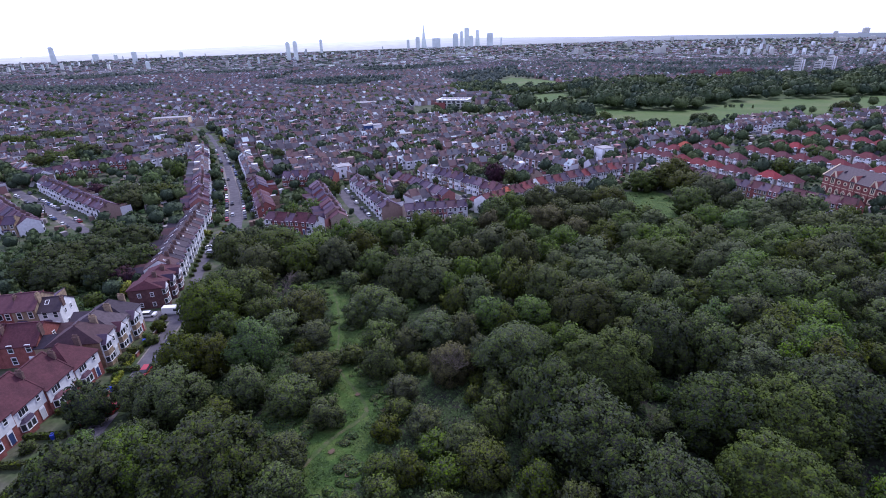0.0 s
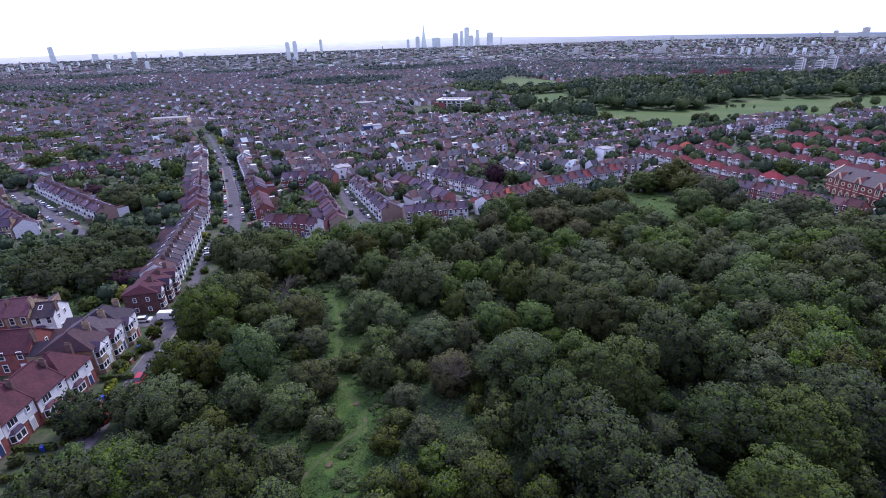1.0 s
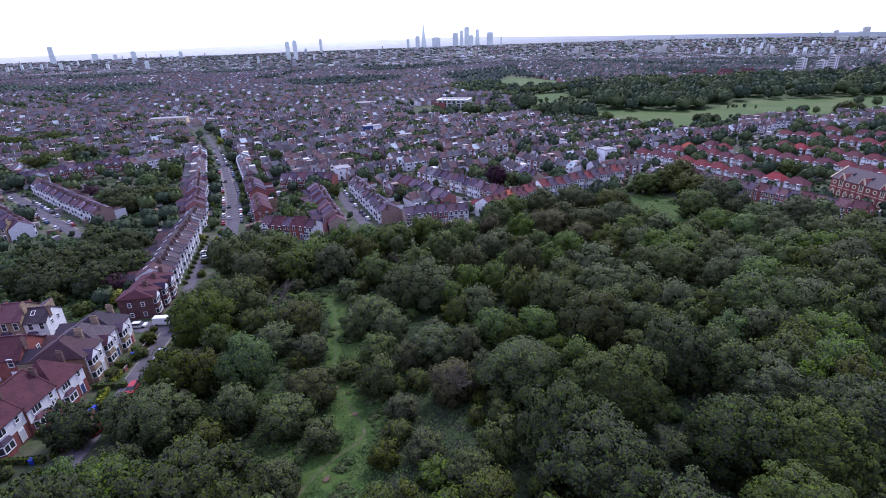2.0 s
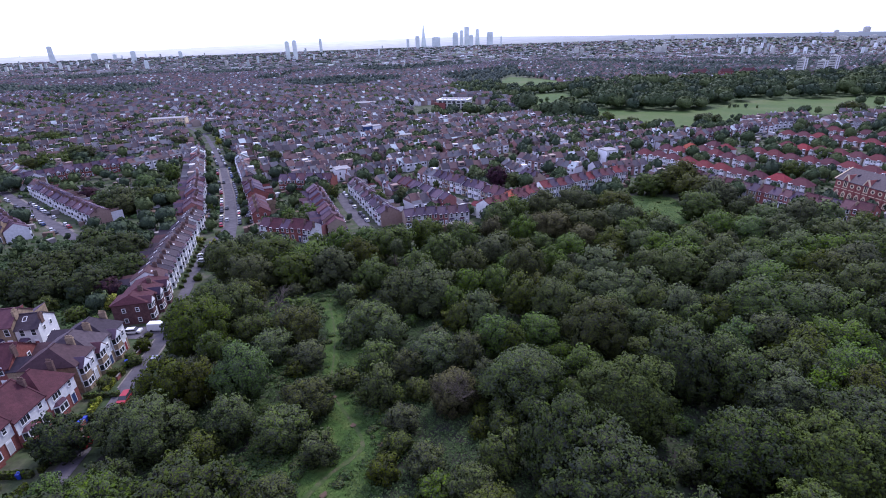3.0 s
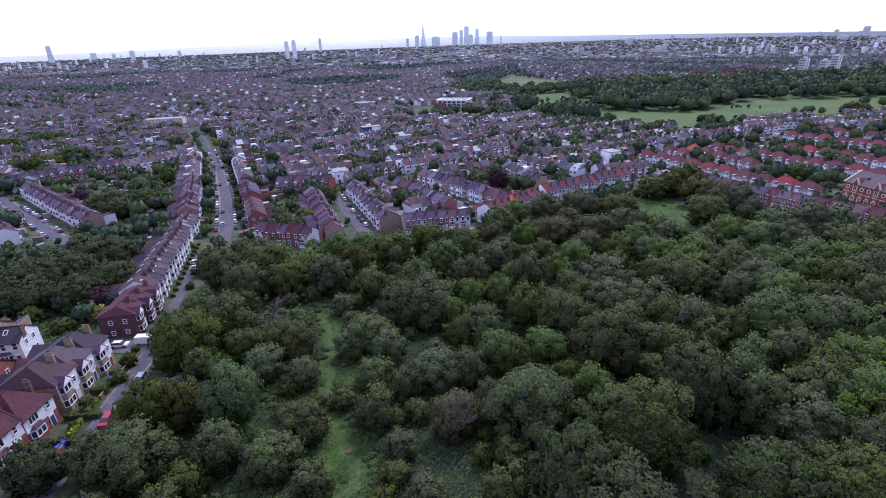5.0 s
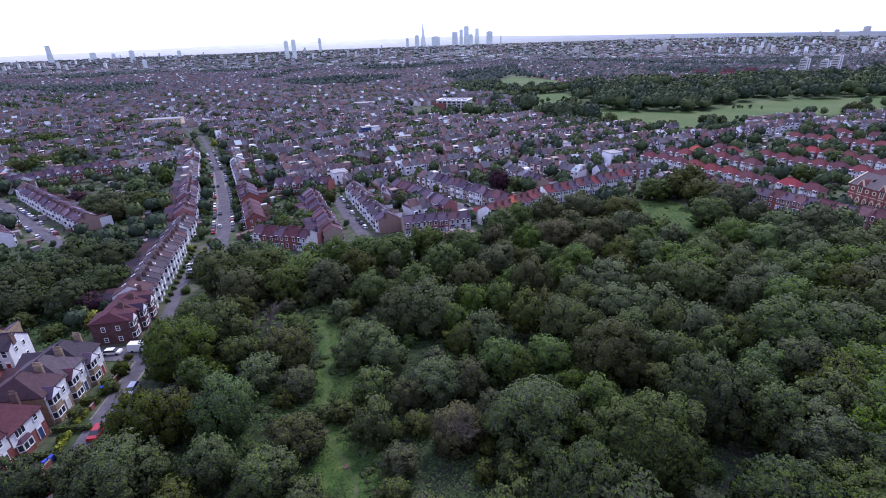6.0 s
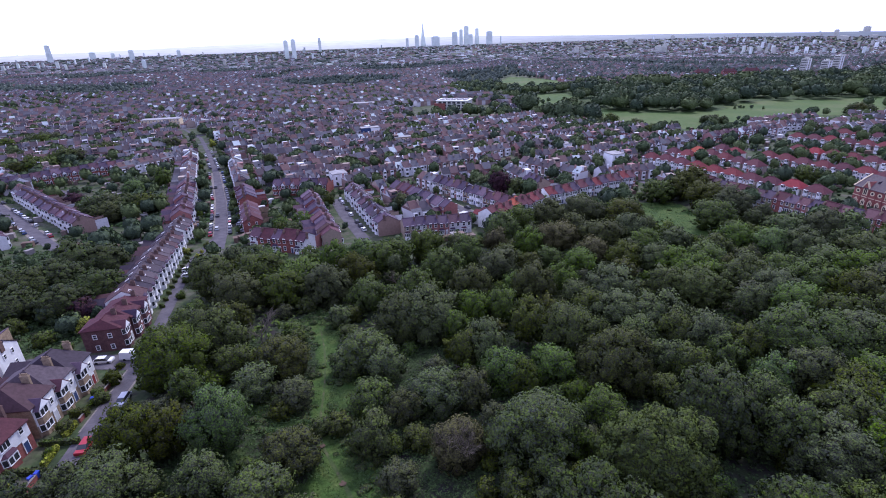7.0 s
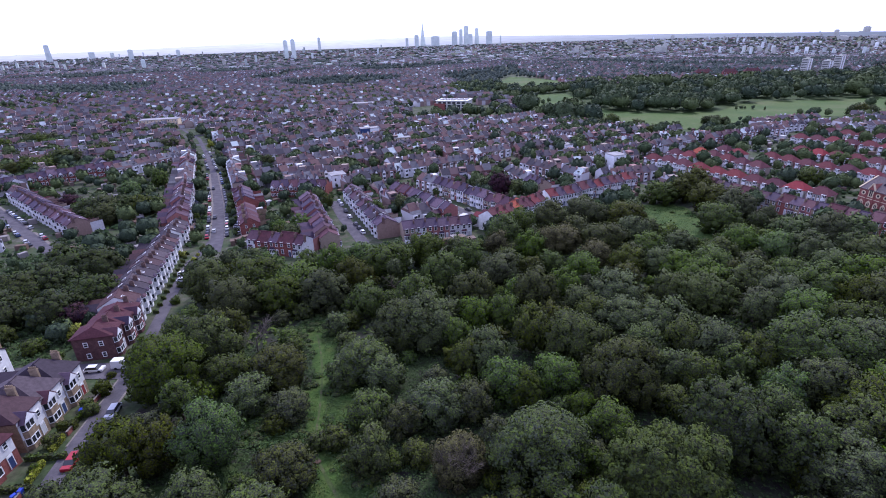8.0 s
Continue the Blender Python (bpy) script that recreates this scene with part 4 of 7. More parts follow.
def window_kind(name, w, h, cols, rows):
    """The whole window as one mesh, and its panes by themselves for the houses near the lane."""
    whole = window_mesh(name, w, h, cols, rows)
    panes = []
    for i in range(cols):
        for j in range(rows):
            x0, z0 = -w / 2 + w * i / cols, h * j / rows
            panes.append(Build().box(x0 + 0.05, x0 + w / cols - 0.05, -0.065, -0.045, z0 + 0.05, z0 + h / rows - 0.05).mesh("pane", GLASS))
    PANE[whole.name] = panes
    return whole


WIN_TALL = window_kind("sash_window", 1.0, 1.7, 1, 2)
WIN_WIDE = window_kind("casement_window", 1.9, 1.25, 3, 1)
WIN_SMALL = window_kind("small_window", 0.8, 1.1, 1, 2)
WIN_ROOF = window_kind("roof_window", 0.8, 1.1, 1, 1)
b = Build().box(-0.45, 0.45, -0.06, 0.03, 0, 2.05, 0).box(-0.55, -0.45, -0.1, 0.03, 0, 2.15, 1).box(0.45, 0.55, -0.1, 0.03, 0, 2.15, 1).box(-0.55, 0.55, -0.1, 0.03, 2.05, 2.5, 1)
DOOR = b.mesh("front_door", DOORPAINT, WHITE)


def chimney_mesh(pots=4, long=1.1, mat=None, high=1.2):
    b = Build().box(-0.22, 0.22, -long / 2, long / 2, -1.2, high).box(-0.27, 0.27, -long / 2 - 0.05, long / 2 + 0.05, high - 0.25, high - 0.08)
    for i in range(pots):
        y = -long / 2 + long * (i + 0.5) / pots
        b.tube((0, y, high), (0, y, high + 0.45), 0.13, 0.10, 6)
    return b.mesh("chimney", mat or REDBRICK)


CHIMNEY, CHIMNEY_STOCK = chimney_mesh(4, 1.1, STACK), chimney_mesh(5, 1.4, YELLOWBRICK)


def bay_mesh(name, w, storeys, low, mat, step=2.9, gable=False):
    """A canted bay in front of the wall (y < 0) with panes between white posts."""
    b = Build()
    out_, cut = 0.75, 0.5
    ring = lambda z, k=0.0: [(-w / 2 - k, 0.05, z), (-w / 2 + cut - k * 0.4, -out_ - k, z), (w / 2 - cut + k * 0.4, -out_ - k, z), (w / 2 + k, 0.05, z)]
    for s in range(storeys):
        z0 = low + s * step
        b.hull(ring(z0 - (0.9 if s == 0 else 0.75)), ring(z0 + 0.75), 0)
        b.hull(ring(z0 + 0.75, -0.05), ring(z0 + 2.15, -0.05), 1)
        b.hull(ring(z0 + 0.70, 0.05), ring(z0 + 0.80, 0.05), 2)
        b.hull(ring(z0 + 2.05, 0.04), ring(z0 + 2.2, 0.04), 2)
        for x, y in ((-w / 2 + 0.05, 0.0), (-w / 2 + cut, -out_), (0, -out_), (w / 2 - cut, -out_), (w / 2 - 0.05, 0.0)):
            b.box(x - 0.07, x + 0.07, y - 0.04, y + 0.12, z0 + 0.75, z0 + 2.1, 2)
    z1 = low + storeys * step - 0.55
    if gable:
        b.hull([(-w / 2 - 0.2, 1.2, z1), (-w / 2 - 0.2, -out_ - 0.25, z1), (w / 2 + 0.2, -out_ - 0.25, z1), (w / 2 + 0.2, 1.2, z1)],
               [(-0.05, 2.6, z1 + 1.7), (-0.05, -out_ - 0.25, z1 + 1.7), (0.05, -out_ - 0.25, z1 + 1.7), (0.05, 2.6, z1 + 1.7)], 3)
        b.add([(-w / 2 + 0.15, -out_ - 0.28, z1 + 0.05), (w / 2 - 0.15, -out_ - 0.28, z1 + 0.05), (0, -out_ - 0.28, z1 + 1.45)], [(0, 1, 2)], 2)
    else:
        b.hull(ring(z1, 0.1), [(-w / 2 + 0.3, 0.05, z1 + 0.5), (-0.5, -0.2, z1 + 0.5), (0.5, -0.2, z1 + 0.5), (w / 2 - 0.3, 0.05, z1 + 0.5)], 3)
    return b.mesh(name, mat, GLASS, WHITE, SLATE)


def fine_bay(t, w, storeys, low, mat, m, step=2.9, gable=False):
    """The same canted bay with its sills, heads, posts, panes and roof as pieces of their own."""
    out_, cut = 0.75, 0.5
    ring = lambda z, k=0.0: [(-w / 2 - k, 0.05, z), (-w / 2 + cut - k * 0.4, -out_ - k, z), (w / 2 - cut + k * 0.4, -out_ - k, z), (w / 2 + k, 0.05, z)]
    b = Build()
    for s in range(storeys):
        z0 = low + s * step
        b.hull(ring(z0 - (0.9 if s == 0 else 0.75)), ring(z0 + 0.75), 0)
    bay = part("bay_window", b.mesh("bay_apron", mat), t, "white-framed bay window", m)
    for s in range(storeys):
        z0 = low + s * step
        part("glazing", Build().hull(ring(z0 + 0.74, -0.05), ring(z0 + 2.16, -0.05)).mesh("glazing", GLASS), bay)
        part("sill", Build().hull(ring(z0 + 0.70, 0.05), ring(z0 + 0.80, 0.05)).mesh("sill", WHITE), bay)
        part("head", Build().hull(ring(z0 + 2.05, 0.04), ring(z0 + 2.2, 0.04)).mesh("head", WHITE), bay)
        for x, y in ((-w / 2 + 0.05, 0.0), (-w / 2 + cut, -out_), (0, -out_), (w / 2 - cut, -out_), (w / 2 - 0.05, 0.0)):
            part("post", Build().box(x - 0.07, x + 0.07, y - 0.04, y + 0.12, z0 + 0.78, z0 + 2.08).mesh("post", WHITE), bay)
    z1 = low + storeys * step - 0.55
    if gable:
        part("bay_roof", Build().hull([(-w / 2 - 0.2, 1.2, z1), (-w / 2 - 0.2, -out_ - 0.25, z1), (w / 2 + 0.2, -out_ - 0.25, z1), (w / 2 + 0.2, 1.2, z1)],
                                      [(-0.05, 2.6, z1 + 1.7), (-0.05, -out_ - 0.25, z1 + 1.7), (0.05, -out_ - 0.25, z1 + 1.7), (0.05, 2.6, z1 + 1.7)]).mesh("bay_roof", SLATE), bay)
        part("gable_board", Build().hull([(-w / 2 + 0.15, -out_ - 0.31, z1 + 0.05), (w / 2 - 0.15, -out_ - 0.31, z1 + 0.05), (0, -out_ - 0.31, z1 + 1.45)],
                                         [(-w / 2 + 0.15, -out_ - 0.24, z1 + 0.05), (w / 2 - 0.15, -out_ - 0.24, z1 + 0.05), (0, -out_ - 0.24, z1 + 1.45)]).mesh("gable_board", WHITE), bay)
    else:
        part("bay_roof", Build().hull(ring(z1, 0.1), [(-w / 2 + 0.3, 0.05, z1 + 0.5), (-0.5, -0.2, z1 + 0.5), (0.5, -0.2, z1 + 0.5), (w / 2 - 0.3, 0.05, z1 + 0.5)]).mesh("bay_roof", SLATE), bay)


def house(name, label, w=5.2, d=8.6, eave=5.9, rise=2.7, wall=BRICK, roof=SLATE, bay=2, hip=0.0, rear=True, storeys=2, gable=False, ends=False, roofwin=False, group="terraced houses", face=None, fine=False):
    """A house with its front's middle at the origin, facing -y."""
    t = thing(name, label, "house", group)
    h = w / 2

    def window(mesh, m, kind="window"):
        ob = part(kind, mesh, t, "", m)
        if fine:
            for p in PANE[mesh.name]:
                part("pane", p, ob)

    b = Build()
    b.hull([(-h, 0, -3.0), (h, 0, -3.0), (h, d, -3.0), (-h, d, -3.0)], [(-h, 0, eave), (h, 0, eave), (h, d, eave), (-h, d, eave)])
    if hip < 0.1:
        for x in (-h, h - 0.2):
            b.hull([(x, 0.05, eave), (x + 0.2, 0.05, eave), (x + 0.2, d - 0.05, eave), (x, d - 0.05, eave)],
                   [(x, d / 2 - 0.05, eave + rise - 0.05), (x + 0.2, d / 2 - 0.05, eave + rise - 0.05), (x + 0.2, d / 2 + 0.05, eave + rise - 0.05), (x, d / 2 + 0.05, eave + rise - 0.05)])
    part("wall", b.mesh("wall", wall), t)
    o = 0.3
    b = Build()
    e = eave - 0.12
    lh, rh = (hip if hip > 0 else 0.0), (hip if hip > 0.1 else 0.0)
    xl, xr = -h - (o if lh else 0), h + (o if rh else 0)
    b.slab((xl, -o, e), (xr, -o, e), (h - rh, d / 2, eave + rise), (-h + lh, d / 2, eave + rise), 0.14)
    b.slab((xr, d + o, e), (xl, d + o, e), (-h + lh, d / 2, eave + rise), (h - rh, d / 2, eave + rise), 0.14)
    if lh:
        b.slab((xl, d + o, e), (xl, -o, e), (-h + lh, d / 2 - 0.02, eave + rise), (-h + lh, d / 2 + 0.02, eave + rise), 0.14)
    if rh:
        b.slab((xr, -o, e), (xr, d + o, e), (h - rh, d / 2 + 0.02, eave + rise), (h - rh, d / 2 - 0.02, eave + rise), 0.14)
    b.box(-h + lh, h - rh, d / 2 - 0.14, d / 2 + 0.14, eave + rise + 0.06, eave + rise + 0.24)
    if hip < 0.1:
        k = rise / (d / 2 + o)
        for s in (-1, 1):
            y0, y1 = (-o, d / 2) if s < 0 else (d + o, d / 2)
            b.hull([(h - 0.14, y0, e), (h + 0.14, y0, e), (h + 0.14, y1, eave + rise), (h - 0.14, y1, eave + rise)][::1],
                   [(h - 0.14, y0, e + 0.24), (h + 0.14, y0, e + 0.24), (h + 0.14, y1, eave + rise + 0.24), (h - 0.14, y1, eave + rise + 0.24)])
    part("roof", b.mesh("roof", roof), t)
    ch = CHIMNEY_STOCK if wall is YELLOWBRICK else CHIMNEY
    part("chimney", ch, t, "", pose(h if hip < 0.1 else h - 0.6, d * 0.32, eave + rise * 0.66))
    if face:
        part("front_panel", Build().box(-h + 0.15, h - 0.15, -0.08, 0.02, 2.7, eave - 0.1).mesh("front_panel", face), t, "white rendered upper front")
    bx = -w * 0.2
    if bay and fine:
        fine_bay(t, min(2.9, w * 0.5), bay, 0.5, wall if wall is not BRICK else WHITE, pose(bx, 0, 0), gable=gable)
    elif bay:
        part("bay_window", bay_mesh("bay_window", min(2.9, w * 0.5), bay, 0.5, wall if wall is not BRICK else WHITE, gable=gable), t, "white-framed bay window", pose(bx, 0, 0))
    for s in range(storeys):
        z = 0.9 + 2.9 * s
        if s >= bay:
            window(WIN_WIDE if hip or face else WIN_TALL, pose(bx, -0.08 if face else 0, z + 0.05))
        if s:
            window(WIN_SMALL if hip or face else WIN_TALL, pose(w * 0.27, -0.08 if face else 0, z + (0.2 if hip or face else 0)))
        window(WIN_SMALL, pose(-w * 0.22, d, z + 0.2, 0, 0, 180))
        if ends:
            for ey in (0.3, 0.68):
                window(WIN_SMALL, pose(-h, d * ey, z + 0.2, 0, 0, -90))
                window(WIN_SMALL, pose(h, d * ey, z + 0.2, 0, 0, 90))
    part("door", DOOR, t, "", pose(w * 0.27, 0, 0.15))
    if roofwin:
        a = math.degrees(math.atan2(rise, d / 2))
        for wx in (-w * 0.18, w * 0.22):
            window(WIN_ROOF, pose(wx, d * 0.78 if wx > 0 else d * 0.26, eave + rise * (0.44 if wx > 0 else 0.5) + 0.1, -(90 - a), 0, 180 if wx > 0 else 0), "roof_window")
    if rear:
        b = Build()
        rw, rd, rh2 = w * 0.52, 5.0, eave - 1.2
        b.hull([(0, d - 0.1, -3), (h - 0.02, d - 0.1, -3), (h - 0.02, d + rd, -3), (0, d + rd, -3)], [(0, d - 0.1, rh2 - 0.9), (h - 0.02, d - 0.1, rh2 + 0.4), (h - 0.02, d + rd, rh2 + 0.4), (0, d + rd, rh2 - 0.9)])
        part("rear_wing", b.mesh("rear_wing", wall), t)
        b = Build().slab((-0.2, d + rd + 0.2, rh2 - 1.0), (-0.2, d - 0.0, rh2 - 1.0), (h, d - 0.0, rh2 + 0.42), (h, d + rd + 0.2, rh2 + 0.42), 0.12)
        part("rear_roof", b.mesh("rear_roof", roof), t)
        window(WIN_SMALL, pose(h * 0.5, d + rd, 2.4, 0, 0, 180))
    return t


def semi_pair(w=9.8, d=8.0, eave=4.5, rise=3.1, hip=3.2):
    """A pair of semi-detached houses under one hipped roof, the front's middle at the origin, facing -y."""
    t = thing("semi_detached_pair", "pair of pale rendered semis under a hipped red tiled roof", "house", "red-roofed semis")
    h, o, e = w / 2, 0.45, eave - 0.1
    part("wall", Build().box(-h, h, 0, d, -3, eave).mesh("wall", SEMI_WALL), t)
    ridge = [(-h + hip, d / 2 - 0.05, eave + rise), (h - hip, d / 2 - 0.05, eave + rise), (h - hip, d / 2 + 0.05, eave + rise), (-h + hip, d / 2 + 0.05, eave + rise)]
    b = Build().hull([(-h - o, -o, e), (h + o, -o, e), (h + o, d + o, e), (-h - o, d + o, e)], ridge)
    b.box(-h + hip, h - hip, d / 2 - 0.14, d / 2 + 0.14, eave + rise - 0.06, eave + rise + 0.12)
    part("roof", b.mesh("roof", REDTILE), t)
    bay = bay_mesh("bay_window", 2.2, 2, 0.3, WHITE, 2.4)
    for sx in (-1, 1):
        part("bay_window", bay, t, "white-framed bay window", pose(sx * 3.0, 0, 0))
        part("door", DOOR, t, "", pose(sx * 0.9, 0, 0.1))
        part("window", WIN_SMALL, t, "", pose(sx * 0.9, 0, 2.9))
        part("window", WIN_WIDE, t, "", pose(sx * 2.6, d, 2.8, 0, 0, 180))
        part("window", WIN_SMALL, t, "", pose(sx * h, d * 0.45, 2.9, 0, 0, 90 * sx))
    part("chimney", CHIMNEY, t, "", pose(0, d * 0.60, eave + rise * 0.6))
    return t


KINDS = {
    "terrace": lambda: house("terraced_house", "Victorian terraced house with slate roof and bay window"),
    "terrace_attic": lambda: house("terraced_house", "brick terraced house with roof windows and bay", roofwin=True),
    "gabled": lambda: house("terraced_house", "red brick terraced house with white gabled bays", wall=REDBRICK, gable=True, group="gabled terrace"),
    "white": lambda: house("terraced_house", "white-fronted terraced house with slate roof and roof windows", wall=RENDER, roof=DARKSLATE, roofwin=True, d=9.0, rise=2.6, group="white terrace along the lane", fine=True),
    "plain": lambda: house("terraced_house", "low terraced house with plain front and tiled roof", bay=1, w=4.8, d=7.5, eave=5.4, rise=2.3),
    "redrow": lambda: house("terraced_house", "pale-fronted terraced house with a red-brown tiled roof", roof=REDTILE, w=5.4, wall=RENDER, group="red-roofed terrace by the wood"),
    "semi": lambda: semi_pair(),
    "big_gable": lambda: house("end_house", "white end-of-terrace house with a tall gable wall", w=5.6, d=8.2, eave=5.9, rise=2.5, wall=RENDER, roof=DARKSLATE, roofwin=True),
    "stock": lambda: house("terraced_house", "yellow stock brick house with paired sash windows", wall=YELLOWBRICK, bay=1, w=5.2, d=8.6, rise=2.8, group="terrace facing the gardens", fine=True),
    "red_white": lambda: house("terraced_house", "red brick house with white bands and bays", wall=REDBRICK, bay=2, w=5.0, group="terrace facing the gardens", fine=True),
    "brown": lambda: house("terraced_house", "yellow stock brick terraced house with a slate roof", wall=YELLOWBRICK, bay=1, w=5.2, d=8.0, eave=5.5, rise=2.5, group="brown brick terrace by the wood"),
    "tiled": lambda: house("brick_house", "plain red brick house with clay tiled roof", wall=REDBRICK, roof=CLAYTILE, w=6.8, d=8.2, eave=5.2, rise=3.0, bay=0, rear=False, ends=True, group="brick houses by the wood"),
    "white_end": lambda: house("end_house", "white-rendered end-of-terrace house with a dark slate roof", wall=RENDER, roof=DARKSLATE, bay=1, w=5.0, d=7.0, eave=5.5, rise=2.3, rear=False, roofwin=True, ends=True, group="terrace facing the gardens", fine=True),
    "villa": lambda: house("villa", "tall Victorian villa with white canted bays and slate roof", wall=YELLOWBRICK, bay=2, w=6.2, d=10.0, eave=6.6, rise=3.0, gable=True, face=RENDER, roof=DARKSLATE, hip=2.2, group="villas along the lane", fine=True),
    "thirties": lambda: house("thirties_house", "white-fronted house with long dark red tiled roof", wall=REDBRICK, roof=CLAYTILE, w=6.9, d=9.0, eave=5.3, rise=3.6, bay=1, hip=0.0, rear=False, face=RENDER, group="red-roofed houses along the lane", fine=True),
    "thirties_end": lambda: house("thirties_house", "white-fronted end house with hipped dark red roof", wall=REDBRICK, roof=CLAYTILE, w=6.9, d=9.0, eave=5.3, rise=3.6, bay=1, hip=3.0, rear=False, face=RENDER, ends=True, group="red-roofed houses along the lane", fine=True),
    "mansion": lambda: house("mansion_block", "red brick Victorian house with gabled bays and brown tiles", wall=DARKBRICK, w=5.6, d=8.4, eave=6.3, rise=1.7, bay=2, storeys=2, gable=True, rear=False, ends=True, hip=1.6, roof=CLAYTILE, group="tall red brick houses", fine=True),
    "cottage": lambda: house("brick_house", "plain red brick house with clay tiled roof", wall=REDBRICK, roof=CLAYTILE, w=7.5, d=8.5, eave=5.2, rise=3.2, bay=0, rear=False, ends=True, group="brick houses behind the lane", fine=True),
}
PROTO, house_spots = {}, []


joined_houses = []


def build_house(kind, x, y, heading, lower=0.0, stretch_w=1.0):
    """heading: degrees that the front's outward side is turned from -y."""
    if y > 288 and kind not in ("semi", "gabled"):
        joined_houses.append((x, y, math.radians(heading)))
        house_spots.append((x - 4 * math.sin(math.radians(heading)), y + 4 * math.cos(math.radians(heading))))
        return
    if kind not in PROTO:
        PROTO[kind] = KINDS[kind]()
    z = float(ground_z(x, y)) - lower
    put(PROTO[kind], pose(x, y, z, 0, 0, heading) @ Matrix.Diagonal((stretch_w, 1, 1, 1)))
    house_spots.append((x - 4 * math.sin(math.radians(heading)), y + 4 * math.cos(math.radians(heading))))


WIDE = {"semi": 10.9, "thirties": 6.9, "thirties_end": 6.9, "villa": 6.2, "mansion": 6.0, "plain": 4.8, "redrow": 5.4, "big_gable": 6.2, "red_white": 5.0, "cottage": 7.5}


row_gen = random.Random(17)


def terrace(a, b, kinds, width=None):
    """A row of houses whose fronts stand on the line a-b, facing to the right of it."""
    a, b = Vector(a), Vector(b)
    length, d = (b - a).length, (b - a).normalized()
    heading = math.degrees(math.atan2(d.y, d.x)) + 0
    s, i = 0.0, 0
    while True:
        k = kinds[i % len(kinds)]
        w = width or WIDE.get(k, 5.2)
        if s + w > length + 1.0:
            return
        p = a + d * (s + w / 2)
        step_back = Vector((d.y, -d.x)) * row_gen.uniform(-0.25, 0.25)
        build_house(k, p.x + step_back.x, p.y + step_back.y, heading, row_gen.uniform(-0.4, 0.4) if k not in ("thirties", "thirties_end", "villa", "mansion") else 0.0)
        s, i = s + w, i + 1

# ---- the streets near the wood ----
terrace((-71.0, 43), (-70.6, 85), ["thirties_end", "thirties", "thirties_end", "thirties", "thirties", "thirties_end"])
terrace((-71.5, 86.5), (-73.5, 106), ["villa"])
terrace((-76.2, 118.6), (-79.6, 136), ["mansion"])
terrace((-82.0, 138), (-104.5, 206), ["white"], 5.0)
terrace((-106, 210), (-112, 229), ["big_gable", "white"])
terrace((-141, 99), (-93.5, 107.1), ["red_white", "red_white", "red_white", "stock", "stock", "red_white", "red_white", "stock", "white_end"], 5.2)
terrace((-116, 85), (-85, 88.5), ["cottage"])
terrace((-116, 236), (-189, 404), ["terrace", "terrace", "terrace_attic", "terrace", "plain", "plain", "terrace", "big_gable", "big_gable", "terrace", "terrace_attic", "gabled", "gabled", "terrace"])
terrace((-164, 398), (-120, 299), ["terrace", "terrace", "terrace_attic"])
terrace((-113, 283), (-101, 256), ["gabled", "terrace"])
terrace((-99, 250), (-86, 219), ["brown", "tiled"])
terrace((-95, 288), (-64, 286), ["gabled"])
terrace((-93, 318), (-57, 323), ["terrace"])
terrace((-41, 203), (-65, 268), ["plain", "terrace", "plain"])
terrace((-52, 277), (-27, 212), ["terrace", "big_gable", "plain"])
terrace((-76, 199), (-50, 190), ["plain", "tiled"])
terrace((-50, 310), (-12, 333), ["terrace"])
terrace((-14, 299), (29, 241), ["terrace", "terrace", "brown"])
terrace((7, 241), (-22, 284), ["plain", "terrace"])
terrace((-16, 206), (14, 214), ["plain"])
terrace((22, 216), (50, 249), ["redrow"])
terrace((52, 250), (108, 283), ["redrow", "terrace"])
terrace((38, 314), (51, 272), ["terrace"])
terrace((50, 330), (82, 293), ["terrace", "plain"])
terrace((-23, 324), (20, 344), ["terrace"])
terrace((20, 357), (54, 378), ["terrace", "stock"])
terrace((134, 276), (168, 188), ["brown", "tiled", "brown", "plain"])
terrace((132, 340), (183, 243), ["semi"])
terrace((152, 352), (163, 326), ["semi"])
terrace((169, 353), (186, 300), ["semi"])
terrace((188, 358), (196, 330), ["semi"])
terrace((205, 335), (243, 250), ["semi"])
terrace((236, 352), (270, 272), ["semi"])
terrace((265, 395), (312, 305), ["semi"])
terrace((300, 412), (350, 330), ["semi"])
terrace((262, 434), (338, 446), ["terrace"])
terrace((206, 392), (250, 412), ["terrace", "gabled"])
terrace((-247, 296), (-164, 226), ["terrace", "terrace", "terrace_attic"])
terrace((-180, 210), (-264, 282), ["terrace"])
terrace((-238, 192), (-184, 204), ["redrow", "brown"])
terrace((-268, 313), (-217, 356), ["gabled"])
terrace((-212, 343), (-192, 388), ["terrace"])

# the red brick church hall with stone dressings
hall = thing("church_hall", "large red brick church hall with slate roof and stone dressings", "church", "", pose(189.5, 236, float(ground_z(195, 225)), 0, 0, -80))
LONG, DEEP, WALL_TOP, RIDGE = 40.0, 16.0, 9.6, 13.8
b = Build().box(0, LONG, 0, DEEP, -4, WALL_TOP)
for x in (0, LONG - 0.5):
    b.hull([(x, 0, WALL_TOP), (x + 0.5, 0, WALL_TOP), (x + 0.5, DEEP, WALL_TOP), (x, DEEP, WALL_TOP)], [(x, DEEP / 2 - 0.1, RIDGE - 0.1), (x + 0.5, DEEP / 2 - 0.1, RIDGE - 0.1), (x + 0.5, DEEP / 2 + 0.1, RIDGE - 0.1), (x, DEEP / 2 + 0.1, RIDGE - 0.1)])
part("wall", b.mesh("wall", REDBRICK), hall)
